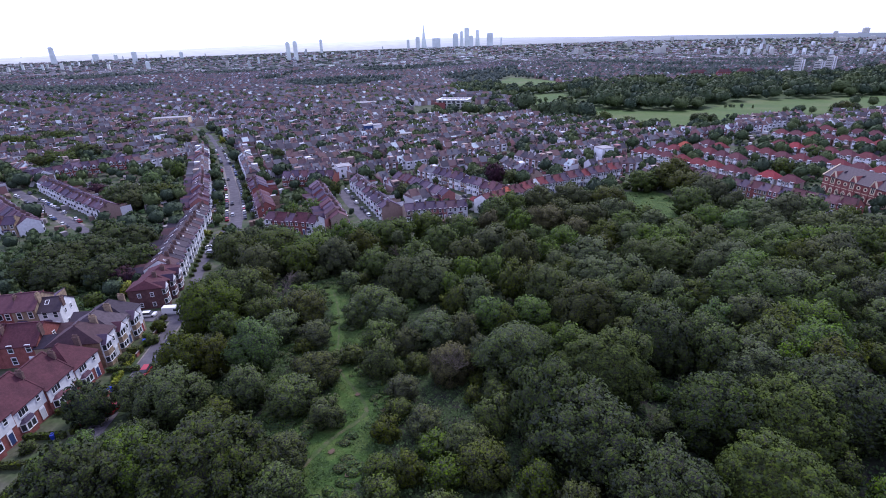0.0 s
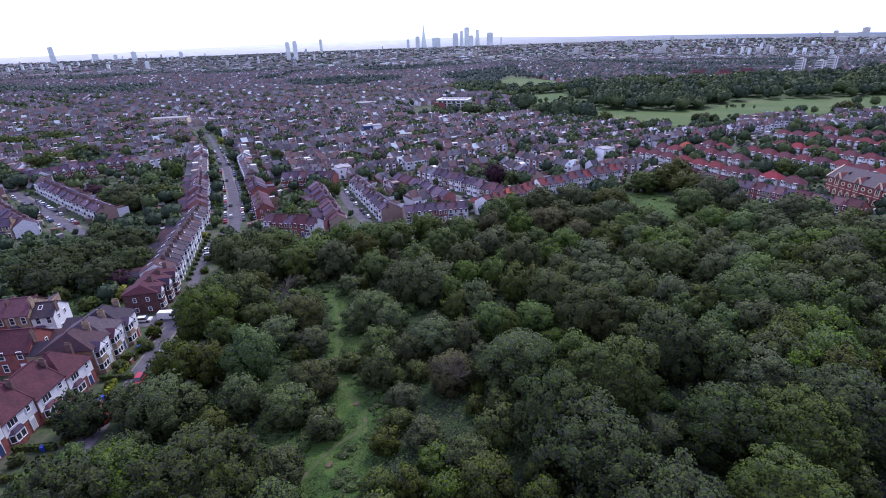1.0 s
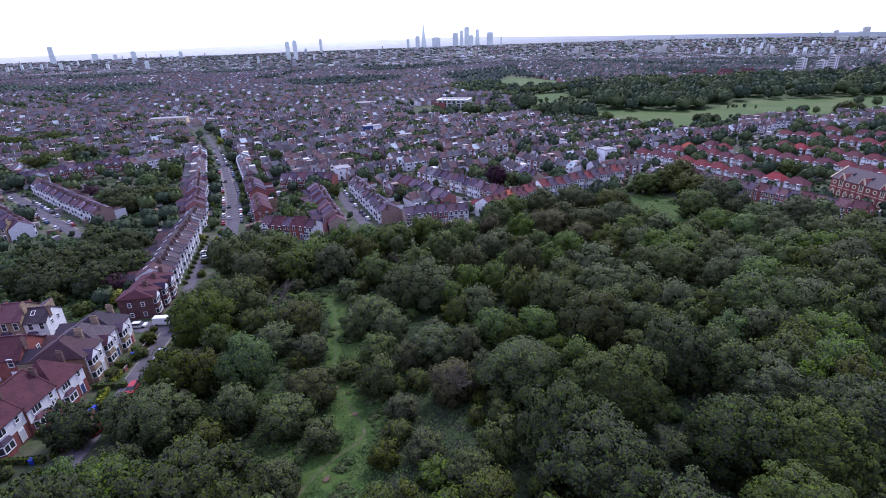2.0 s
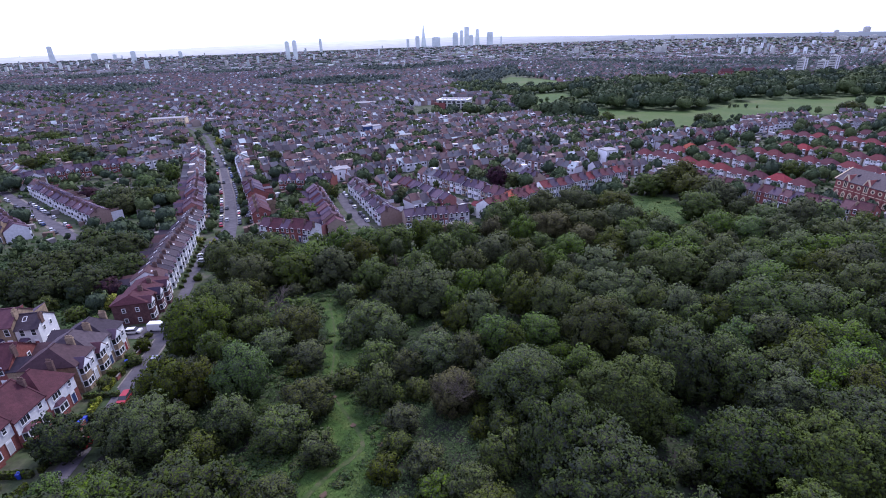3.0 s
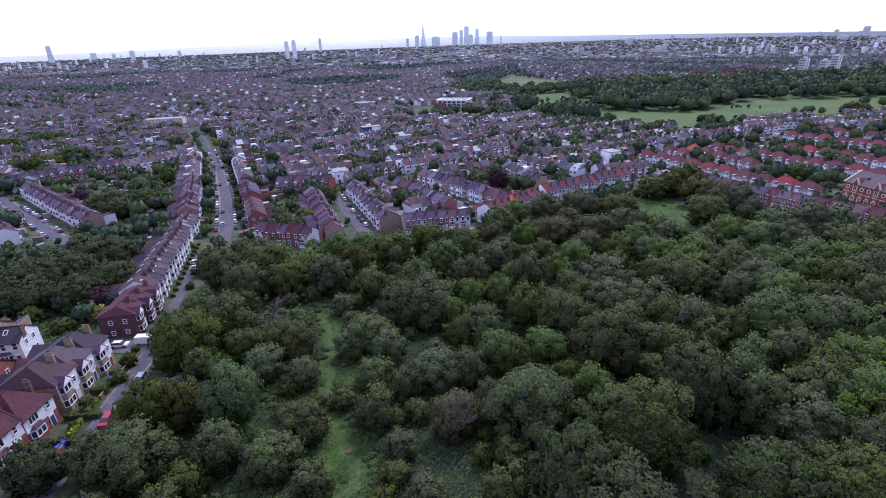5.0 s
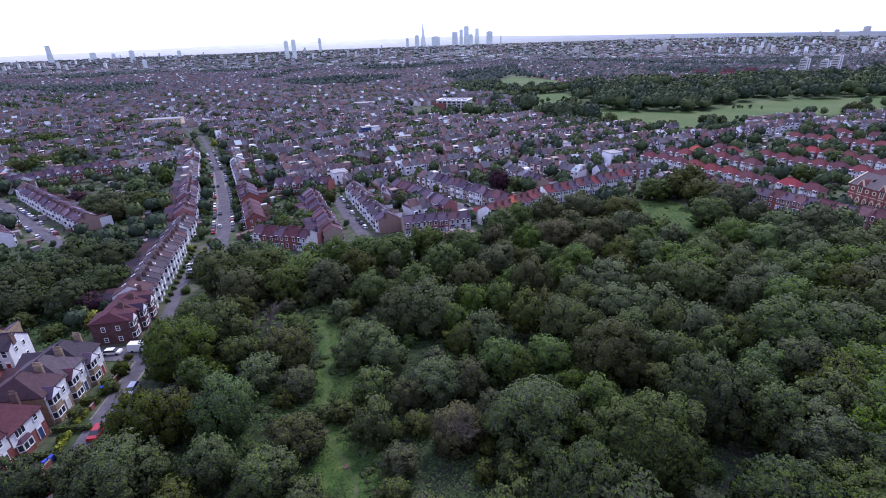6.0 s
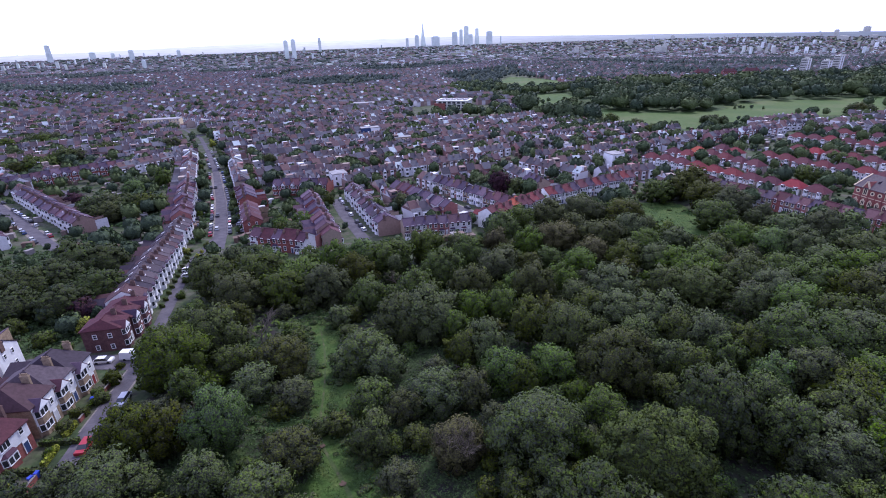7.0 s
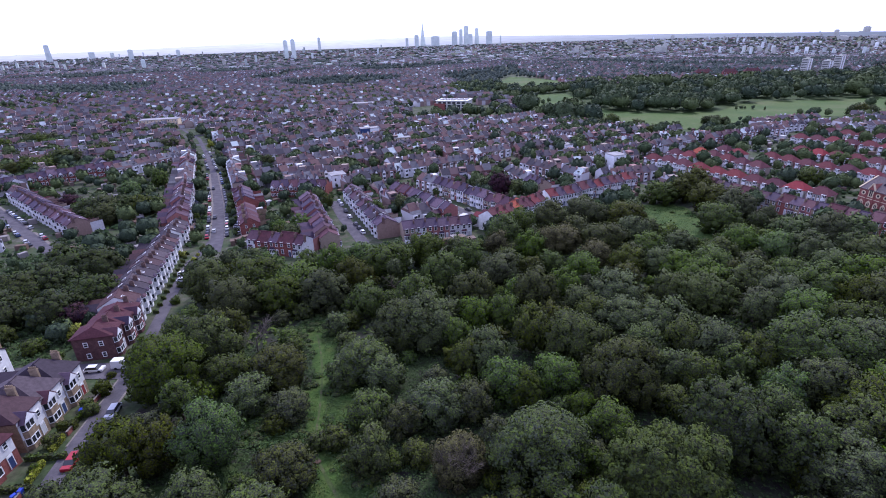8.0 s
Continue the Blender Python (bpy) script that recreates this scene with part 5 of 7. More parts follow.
b = Build().slab((-0.4, -0.5, WALL_TOP - 0.4), (LONG + 0.4, -0.5, WALL_TOP - 0.4), (LONG + 0.4, DEEP / 2, RIDGE), (-0.4, DEEP / 2, RIDGE), 0.2)
b.slab((LONG + 0.4, DEEP + 0.5, WALL_TOP - 0.4), (-0.4, DEEP + 0.5, WALL_TOP - 0.4), (-0.4, DEEP / 2, RIDGE), (LONG + 0.4, DEEP / 2, RIDGE), 0.2)
part("roof", b.mesh("roof", DARKSLATE), hall)
for x in (7, 16, 25, 34):
    part("roof_vent", Build().hull([(x - 0.7, 3.6, 11.1), (x + 0.7, 3.6, 11.1), (x + 0.7, 5.2, 11.9), (x - 0.7, 5.2, 11.9)], [(x - 0.1, 3.5, 12.5), (x + 0.1, 3.5, 12.5), (x + 0.1, 5.6, 12.6), (x - 0.1, 5.6, 12.6)]).mesh("roof_vent", DARKSLATE), hall)
part("coping", Build().slab((-0.55, -0.6, WALL_TOP - 0.2), (-0.05, -0.6, WALL_TOP - 0.2), (-0.05, DEEP / 2, RIDGE + 0.25), (-0.55, DEEP / 2, RIDGE + 0.25), 0.25).mesh("coping", STONE), hall, "cream stone coping")


def arch_mesh(w, h, tip):
    """A pointed window in a stone surround, its sill's middle at the origin, facing -y."""
    b = Build().box(-w, w, -0.06, 0.05, 0, h, 1)
    b.hull([(-w, -0.06, h), (w, -0.06, h), (w, 0.05, h), (-w, 0.05, h)], [(-0.08, -0.06, tip), (0.08, -0.06, tip), (0.08, 0.05, tip), (-0.08, 0.05, tip)], 1)
    for s in (-1, 1):
        b.box(s * (w + 0.15) - 0.2, s * (w + 0.15) + 0.2, -0.18, 0.05, -0.2, h + 0.1, 0)
        b.hull([(s * w - 0.25, -0.18, h), (s * w + 0.3, -0.18, h), (s * w + 0.3, 0.05, h), (s * w - 0.25, 0.05, h)], [(-0.2, -0.18, tip + 0.35), (0.2, -0.18, tip + 0.35), (0.2, 0.05, tip + 0.35), (-0.2, 0.05, tip + 0.35)], 0)
    b.box(-w - 0.4, w + 0.4, -0.2, 0.04, -0.35, 0, 0)
    b.box(-0.09, 0.09, -0.12, 0, 0, tip - 0.2, 0)
    return b.mesh("arched_window", STONE, GLASS)


def round_mesh(r=0.75):
    b = Build().tube((0, 0.05, 0), (0, -0.05, 0), r, r, 14, 1)
    for k in range(14):
        a, c = math.tau * k / 14, math.tau * (k + 1) / 14
        b.hull([(q * math.cos(g), -0.16, q * math.sin(g)) for q, g in ((r, a), (r + 0.42, a), (r + 0.42, c), (r, c))], [(q * math.cos(g), 0.04, q * math.sin(g)) for q, g in ((r, a), (r + 0.42, a), (r + 0.42, c), (r, c))], 0)
    return b.mesh("round_window", STONE, GLASS)


ARCH_TALL, ARCH_LOW, ROUND = arch_mesh(0.72, 2.6, 3.7), arch_mesh(0.62, 1.5, 2.2), round_mesh(0.55)
for k in range(12):
    x = 1.9 + k * 3.3
    tall = k % 3 == 1
    part("window", ARCH_TALL if tall else ROUND, hall, "stone-dressed arched window" if tall else "round window with a stone ring", pose(x, 0, 6.6 if tall else 7.6))
    part("window", ARCH_LOW, hall, "stone-dressed arched window", pose(x, 0, 2.0))
    part("pier", Build().hull([(x + 1.45, -0.5, -2), (x + 1.85, -0.5, -2), (x + 1.85, 0.02, -2), (x + 1.45, 0.02, -2)], [(x + 1.45, -0.2, 9.2), (x + 1.85, -0.2, 9.2), (x + 1.85, 0.02, 9.2), (x + 1.45, 0.02, 9.2)]).mesh("pier", REDBRICK), hall)
    if tall:
        b = Build().hull([(-1.5, -0.3, 9.6), (1.5, -0.3, 9.6), (1.5, 5.2, 9.6), (-1.5, 5.2, 9.6)], [(-0.1, -0.3, 12.2), (0.1, -0.3, 12.2), (0.1, 5.2, 12.2), (-0.1, 5.2, 12.2)])
        gable = part("gable", b.mesh("gable", REDBRICK), hall, "brick gable with stone coping", pose(x, 0, 0))
        b = Build()
        for q in (-1, 1):
            b.hull([(q * 1.6 - 0.2, -0.45, 9.4), (q * 1.6 + 0.2, -0.45, 9.4), (q * 1.6 + 0.2, 0.3, 9.4), (q * 1.6 - 0.2, 0.3, 9.4)], [(-0.2, -0.45, 12.5), (0.2, -0.45, 12.5), (0.2, 0.3, 12.5), (-0.2, 0.3, 12.5)])
        part("coping", b.mesh("coping", STONE), gable)
part("string_course", Build().box(-0.1, LONG + 0.1, -0.14, 0.02, 5.3, 5.6).box(-0.1, LONG + 0.1, -0.14, 0.02, 9.3, 9.6).mesh("string_course", STONE), hall, "cream stone bands")

# the pale school block beside the park
school = thing("school_building", "pale modern school with flat grey roof", "school", "", pose(20, 660, float(ground_z(20, 660)), 0, 0, -18))
part("wall", Build().box(-20, 20, -12, 12, -3, 11).mesh("wall", CONCRETE), school)
part("brick_wing", Build().box(-22, -8, -14, -4, -3, 8).mesh("brick_wing", REDBRICK), school, "orange brick corner wing")
part("roof", Build().box(-20.5, 20.5, -12.5, 12.5, 11, 11.6).mesh("roof", WHITE), school)
for k in range(5):
    part("rooflight", Build().box(-16 + k * 7.2, -11 + k * 7.2, -8, 8, 11.6, 12.4).mesh("rooflight", FLATROOF), school)
for k in range(6):
    for s in range(3):
        part("window", Build().box(-17 + k * 6, -13 + k * 6, -12.1, -11.9, 1 + s * 3.4, 3.2 + s * 3.4).mesh("window", GLASS), school)

# three concrete tower blocks beyond the park
def tower_block(x, y, top, turn):
    z = float(ground_z(x, y))
    t = thing("tower_block", "pale concrete block of flats with balcony bands", "tower block", "tower blocks beyond the park", pose(x, y, z, 0, 0, turn) @ Matrix.Diagonal((0.82, 0.7, 1, 1)))
    h = top - z
    part("wall", Build().box(-9, 9, -8, 8, -3, h).box(-3, 3, -3, 3, h, h + 2.5).mesh("wall", CONCRETE), t)
    n = int(h / 2.8)
    for s in range(n):
        zz = 1.2 + s * h / n
        b = Build().box(-8.2, -1.0, -8.15, -7.9, zz, zz + 1.3).box(1.0, 8.2, -8.15, -7.9, zz, zz + 1.3).box(-9.15, -8.9, -7, 7, zz, zz + 1.3)
        part("window_band", b.mesh("window_band", GLASS), t)
    for c in (-4.6, 4.6):
        part("balcony", Build().box(c - 1.6, c + 1.6, -9.0, -8.0, -1, h - 0.6).mesh("balcony", WHITE), t)


tower_block(709, 1020, 27, 25)
tower_block(727, 990, 24, 25)
tower_block(771, 1020, 30, 25)

# ---- the town beyond, joined ----
SCHOOL_GROUNDS = [(-35, 600), (70, 590), (75, 700), (-35, 700)]
NO_TOWN = [SCHOOL_GROUNDS, [(-40, 555), (100, 545), (100, 600), (-40, 605)], PARK, PARK_BACK, HILL_GRASS, WOOD, [(95, 600), (100, 700), (104, 800), (108, 890), (200, 880), (260, 870), (330, 830), (440, 830), (600, 900), (800, 940), (1300, 960), (1300, 700), (760, 600), (600, 530), (500, 515), (310, 478), (210, 440), (150, 470), (100, 540)]]
BELT = NO_TOWN[-1]
roads_all = (MAIN_ROAD, LANE, ROAD_B, STREET_F, STREET_G)
cells = {}
for hx, hy in house_spots:
    cells.setdefault((int(hx // 12), int(hy // 12)), []).append((hx, hy))


def clear_of_houses(x, y, reach):
    i, j = int(x // 12), int(y // 12)
    return all((x - a) ** 2 + (y - c) ** 2 > reach * reach for di in (-1, 0, 1) for dj in (-1, 0, 1) for a, c in cells.get((i + di, j + dj), ()))


def small_house(windows, variant=0):
    b = Build()
    h, d, e, r = 2.6, 8.6, 5.8, 2.7
    ring = [(-h, 0, -3), (h, 0, -3), (h, d, -3), (-h, d, -3), (-h, 0, e), (h, 0, e), (h, d, e), (-h, d, e)]
    b.add(ring, [(0, 1, 5, 4), (1, 2, 6, 5), (2, 3, 7, 6), (3, 0, 4, 7)], 1)
    b.add([(-h, 0, e), (-h, d, e), (-h, d / 2 + 0.1, e + r - 0.1), (-h, d / 2 - 0.1, e + r - 0.1), (h, 0, e), (h, d, e), (h, d / 2 + 0.1, e + r - 0.1), (h, d / 2 - 0.1, e + r - 0.1)], [(1, 0, 3, 2), (4, 5, 6, 7)], 1)
    b.add([(-h, -0.3, e - 0.15), (h, -0.3, e - 0.15), (h, d / 2, e + r), (-h, d / 2, e + r), (h, d + 0.3, e - 0.15), (-h, d + 0.3, e - 0.15)], [(0, 1, 2, 3), (3, 2, 4, 5)], 0)
    if windows:
        b.box(h - 0.3, h + 0.25, d * 0.28, d * 0.42, e + 0.8, e + r + 0.8, 1)
        b.box(-1.9, 0.1, -0.8, 0.05, -1, 5.0, 3)
        for x0, x1, z0, z1 in ((-1.7, -0.1, 1.1, 2.4), (-1.7, -0.1, 3.8, 4.8), (0.9, 1.8, 3.6, 4.9)):
            b.box(x0, x1, -0.86 if x0 < 0 else -0.06, 0.04, z0, z1, 2)
        b.box(-1.7, -0.8, d - 0.04, d + 0.06, 3.4, 4.7, 2)
        if variant == 1:
            b.hull([(-2.1, -0.85, 4.9), (0.3, -0.85, 4.9), (0.3, 2.6, 4.9), (-2.1, 2.6, 4.9)], [(-0.95, -0.85, 7.2), (-0.85, -0.85, 7.2), (-0.85, 3.2, 7.2), (-0.95, 3.2, 7.2)], 3)
            b.hull([(-2.4, -1.0, 5.0), (-2.2, -1.0, 5.0), (-2.2, 2.6, 5.0), (-2.4, 2.6, 5.0)], [(-0.95, -1.0, 7.5), (-0.75, -1.0, 7.4), (-0.75, 3.4, 7.4), (-0.95, 3.4, 7.5)], 0)
            b.hull([(0.4, -1.0, 5.0), (0.6, -1.0, 5.0), (0.6, 2.6, 5.0), (0.4, 2.6, 5.0)], [(-1.0, -1.0, 7.4), (-0.8, -1.0, 7.5), (-0.8, 3.4, 7.5), (-1.0, 3.4, 7.4)], 0)
        elif variant == 2:
            b.box(-1.9, 1.9, d * 0.55, d * 0.97, e + 0.3, e + r - 0.25, 1)
            b.box(-1.4, 1.4, d * 0.96, d * 0.99, e + 0.9, e + 1.9, 2)
            b.box(-0.5, 0.5, 0.9, 1.9, e + 0.75, e + 1.25, 2)
        elif variant == 3:
            b.hull([(-h - 0.3, 0.5, e + 0.2), (h + 0.3, 0.5, e + 0.2), (h + 0.3, d - 0.5, e + 0.2), (-h - 0.3, d - 0.5, e + 0.2)], [(-h + 0.6, d / 2 - 0.3, e + r + 0.5), (h - 0.6, d / 2 - 0.3, e + r + 0.5), (h - 0.6, d / 2 + 0.3, e + r + 0.5), (-h + 0.6, d / 2 + 0.3, e + r + 0.5)], 0)
        b.hull([(0, d, -3), (h, d, -3), (h, d + 4.5, -3), (0, d + 4.5, -3)], [(0, d, 3.6), (h, d, 4.8), (h, d + 4.5, 4.8), (0, d + 4.5, 3.6)], 1)
        b.hull([(-0.2, d, 3.55), (h, d, 4.85), (h, d + 4.7, 4.85), (-0.2, d + 4.7, 3.55)], [(-0.2, d, 3.7), (h, d, 5.0), (h, d + 4.7, 5.0), (-0.2, d + 4.7, 3.7)], 0)
    return b


def place_rows(x, y, heading, sx=1.0, sy=1.0, sz=1.0):
    c, s = math.cos(heading), math.sin(heading)
    return [[c * sx, -s * sy, 0, x], [s * sx, c * sy, 0, y], [0, 0, sz, float(ground_z(x, y))]]


near_rows, mid_rows, far_rows, tree_near, tree_mid, tree_far = [], [], [], [], [], []
g5 = random.Random(11)
HEADINGS = (0.5, 0.42, 0.6, 0.28, -0.68, 0.55, -0.4)
SIZE = 190.0


def in_view(x, y, slack=40):
    return abs(x) < 1.02 * y + slack


street_quads = []
for x, y, a in joined_houses:
    near_rows.append(place_rows(x, y, a))
LEFT_GARDENS = [(-258, 308), (-218, 350), (-190, 385), (-160, 345), (-122, 262), (-150, 228), (-180, 247)]
RED_ESTATE = [(126, 190), (124, 300), (128, 350), (165, 378), (215, 402), (300, 425), (440, 350), (260, 180)]
for ci in range(-12, 13):
    for cj in range(0, 9):
        cx, cy = ci * SIZE, 190 + cj * SIZE
        if not in_view(max(0, abs(cx) - SIZE), cy + SIZE, 60):
            continue
        a = g5.choice(HEADINGS)
        pitch = g5.uniform(50, 60)
        for r in range(-8, 9):
            # two rows to a street, their gardens back to back
            off = (r // 2) * pitch + (7.0 if r % 2 else -7.0)
            flip = 0.0 if r % 2 else math.pi
            if r % 2 and cy < 700:
                run = None
                for k in range(-14, 15):
                    x = cx + SIZE / 2 + math.cos(a) * k * 10 - math.sin(a) * (r // 2) * pitch
                    y = cy + SIZE / 2 + math.sin(a) * k * 10 + math.cos(a) * (r // 2) * pitch
                    ok = cx <= x < cx + SIZE and cy <= y < cy + SIZE and y > 260 and in_view(x, y) and not any(inside(x, y, p) for p in NO_TOWN) and clear_of_houses(x, y, 11)
                    here = [(x - math.sin(a) * w, y + math.cos(a) * w) for w in (-4, 4)]
                    if ok and run:
                        street_quads.append([(*run[0], float(ground_z(*run[0])) + 0.07), (*here[0], float(ground_z(*here[0])) + 0.07), (*here[1], float(ground_z(*here[1])) + 0.07), (*run[1], float(ground_z(*run[1])) + 0.07)])
                    run = here if ok else None
            s = -140.0
            skip = 0
            while s < 140:
                s += 5.2
                if g5.random() < 0.012:
                    skip = g5.randint(1, 5)
                skip -= 1
                if skip >= 0:
                    continue
                x = cx + SIZE / 2 + math.cos(a) * s - math.sin(a) * off
                y = cy + SIZE / 2 + math.sin(a) * s + math.cos(a) * off
                if not (cx <= x < cx + SIZE and cy <= y < cy + SIZE) or not in_view(x, y) or y < 215:
                    continue
                if any(inside(x, y, p) for p in NO_TOWN) or inside(x, y, RED_ESTATE) or inside(x, y, LEFT_GARDENS) or near_line(x, y, MAIN_ROAD, 13):
                    continue
                bx, by = x - math.sin(a + flip) * 4.5, y + math.cos(a + flip) * 4.5
                if y < 460 and (not clear_of_houses(bx, by, 10.5) or any(near_line(x, y, l, 11) for l in roads_all)):
                    continue
                if y < 290 and -150 < x < 120 and not (-50 < x < 0 and y > 225):
                    continue
                if noise.noise((x * 0.004, y * 0.003, 5.0)) > float(np.interp(y, [500, 700, 1000, 1500], [0.7, 0.42, 0.26, 0.08])):
                    continue
                (near_rows if y < 640 else mid_rows).append(place_rows(x, y, a + flip, 1, g5.uniform(0.9, 1.1), g5.uniform(0.92, 1.12)))
                if g5.random() < (0.50 if y < 640 else 0.42):
                    back = g5.uniform(14, 23)
                    tx, ty = x - math.sin(a + flip) * back, y + math.cos(a + flip) * back
                    if not any(inside(tx, ty, p) for p in NO_TOWN) and clear_of_houses(tx, ty, 6):
                        (tree_near if ty < 560 else tree_mid).append((tx, ty, g5.choice((1.4, 2.0, 2.6, 3.6, 5.6)) * g5.uniform(0.85, 1.15)))
                if g5.random() < 0.05:
                    tx, ty = x + math.sin(a + flip) * 3.5, y - math.cos(a + flip) * 3.5
                    (tree_near if ty < 560 else tree_mid).append((tx, ty, g5.uniform(1.5, 3.0)))
tagged(new("side_streets", quads("side_streets", np.array(street_quads), [ASPHALT])), "grey streets between the terraces", "road", kind="stuff")


def form(b):
    return [tuple(p) for p in b.v], [f for f in b.f], b.m


by_kind = [[], [], [], []]
for k, row in enumerate(near_rows):
    by_kind[(0, 0, 1, 0, 3, 1, 0, 0)[(k // 9) % 8] if k % 5 != 2 else 2].append(row)
for k, rows in enumerate(by_kind):
    v, f, m = form(small_house(True, k))
    tagged(new("terrace_rows", repeat_mesh("terrace_rows", v, f, rows, [FAR_ROOF, FAR_WALL, GLASS, WHITE], m)), ("rows of terraced houses with brown and grey roofs", "terraces with white gabled fronts", "terraced houses with boxy loft rooms", "terraces with tall clay roofs")[k], "houses", kind="stuff")
v, f, m = form(small_house(False))
tagged(new("distant_terraces", repeat_mesh("distant_terraces", v, f, mid_rows, [FAR_ROOF, FAR_WALL], m)), "distant rows of terraced houses", "houses", kind="stuff")

# farther streets: long terraces and blocks towards the horizon
for _ in range(4500):
    y = 1850 * (4700 / 1850) ** g5.random()
    x = g5.uniform(-1, 1) * (1.0 * y + 40)
    if any(inside(x, y, p) for p in NO_TOWN):
        continue
    a = g5.choice(HEADINGS)
    far_rows.append(place_rows(x, y, a, g5.uniform(1.5, 5), g5.uniform(0.8, 1.3), g5.uniform(0.7, 1.2)))
tagged(new("far_suburbs", repeat_mesh("far_suburbs", v, f, far_rows, [HAZED_ROOF, FAR_WALL], m)), "far suburbs as small roofs", "houses", kind="stuff")
v, f, m = form(Build().box(-0.5, 0.5, -0.5, 0.5, -0.1, 1))
blocks = []
for _ in range(2100):
    y = 2000 * (5000 / 2000) ** g5.random()
    x = g5.uniform(-0.95, 1.0) * y
    if x > -0.2 * y or g5.random() < 0.45:
        high = g5.choice((4, 5, 5, 6, 7, 10)) * g5.uniform(0.6, 1.0)
        blocks.append(place_rows(x, y, g5.choice(HEADINGS), g5.uniform(8, 36), g5.uniform(5, 11), high))
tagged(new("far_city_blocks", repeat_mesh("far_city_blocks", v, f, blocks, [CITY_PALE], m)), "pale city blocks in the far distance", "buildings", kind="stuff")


# ---- the skyline ----
def skyline_tower(x, y, top, w, mat, label="tall pale glass tower on the horizon", taper=1.0):
    z = float(ground_z(x, y)) - 2
    t = thing("skyscraper", label, "skyscraper", "towers on the skyline", pose(x, y, z, 0, 0, -math.degrees(math.atan2(x, y))))
    h = top - z
    b = Build().hull([(-w / 2, -w / 2, -4), (w / 2, -w / 2, -4), (w / 2, w / 2, -4), (-w / 2, w / 2, -4)], [(-w / 2 * taper, -w / 2 * taper, h), (w / 2 * taper, -w / 2 * taper, h), (w / 2 * taper, w / 2 * taper, h), (-w / 2 * taper, w / 2 * taper, h)])
    part("shaft", b.mesh("shaft", mat), t)
    part("crown", Build().box(-w * 0.3 * taper, w * 0.3 * taper, -w * 0.3 * taper, w * 0.3 * taper, h, h + 4 * taper + 0.5).mesh("crown", mat), t)


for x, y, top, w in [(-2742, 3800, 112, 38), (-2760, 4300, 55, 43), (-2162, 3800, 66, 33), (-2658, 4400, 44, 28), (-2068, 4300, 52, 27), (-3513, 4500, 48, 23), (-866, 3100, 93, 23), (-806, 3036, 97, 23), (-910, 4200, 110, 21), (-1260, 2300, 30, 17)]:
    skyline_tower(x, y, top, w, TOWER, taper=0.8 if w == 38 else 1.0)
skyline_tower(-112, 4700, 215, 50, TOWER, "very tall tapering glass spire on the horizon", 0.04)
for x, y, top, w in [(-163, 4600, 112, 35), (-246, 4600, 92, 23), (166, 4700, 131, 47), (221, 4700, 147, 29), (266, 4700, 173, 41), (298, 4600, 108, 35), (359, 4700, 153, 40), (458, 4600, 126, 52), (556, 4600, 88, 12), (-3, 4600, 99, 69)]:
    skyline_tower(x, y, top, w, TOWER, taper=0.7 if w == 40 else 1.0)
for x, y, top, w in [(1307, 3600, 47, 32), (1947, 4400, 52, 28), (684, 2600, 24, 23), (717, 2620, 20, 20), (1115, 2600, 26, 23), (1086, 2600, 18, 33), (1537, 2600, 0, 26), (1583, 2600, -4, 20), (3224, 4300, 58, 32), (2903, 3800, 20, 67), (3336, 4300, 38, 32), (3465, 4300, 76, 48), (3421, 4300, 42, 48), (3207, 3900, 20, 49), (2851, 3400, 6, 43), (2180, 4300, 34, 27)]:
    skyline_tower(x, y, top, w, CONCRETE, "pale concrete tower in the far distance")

v, f, m = form(Build().box(-0.5, 0.5, -0.5, 0.5, -0.1, 1))
slim = []
for _ in range(110):
    y = 2300 * (5000 / 2300) ** g5.random()
    x = g5.choice((g5.uniform(-0.9, 0.9), g5.uniform(-0.9, -0.2), g5.uniform(0.5, 0.9))) * y
    w = g5.uniform(7, 12)
    slim.append(place_rows(x, y, g5.choice(HEADINGS), w, w * g5.uniform(0.8, 1.6), g5.uniform(16, 36)))
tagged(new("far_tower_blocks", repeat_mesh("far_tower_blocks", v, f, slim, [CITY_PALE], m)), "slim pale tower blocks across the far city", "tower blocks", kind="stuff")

# ---- town and park trees, joined ----
def blob(n, seed, size, lobes=9, fine=(6, 9)):
    """A small billowing crown: a rounded core swelling over its lobes, covered in leaf clumps."""
    gen2 = np.random.default_rng(seed)
    c = unit(gen2.normal(size=(lobes, 3))) * gen2.uniform(0.40, 0.60, (lobes, 1))
    c[:, 2] = np.abs(c[:, 2]) - 0.15
    r = gen2.uniform(0.32, 0.50, lobes)

    def reach(d):
        along = d @ c.T
        off = r[None] ** 2 - (np.sum(c * c, axis=1)[None] - along ** 2)
        return np.maximum(0.58, np.max(np.where(off > 0, along + np.sqrt(np.maximum(off, 0)), 0), axis=1))[:, None]

    d = unit(gen2.normal(size=(n, 3)) + [0, 0, 0.45])
    q = clumps(d * reach(d) * gen2.uniform(0.88, 1.05, (n, 1)), d, size, gen2, 0.34)
    bv, bf = ball(*fine)
    core = bv * reach(bv) * 0.90 * gen2.uniform(0.93, 1.05, (len(bv), 1))
    v = np.vstack([q.reshape(-1, 3), core])
    v[:, 2] = v[:, 2] * 0.85 + 0.55
    return v, np.vstack([np.arange(4 * n).reshape(-1, 4), bf + 4 * n]), np.arange(n + len(bf)) >= n


def tree_at(x, y, r):
    return [[r, 0, 0, x], [0, r, 0, y], [0, 0, r * float(np.interp(r, [2, 5, 8, 11], [1.55, 1.42, 1.18, 1.08])), float(ground_z(x, y)) + r * 0.2]]


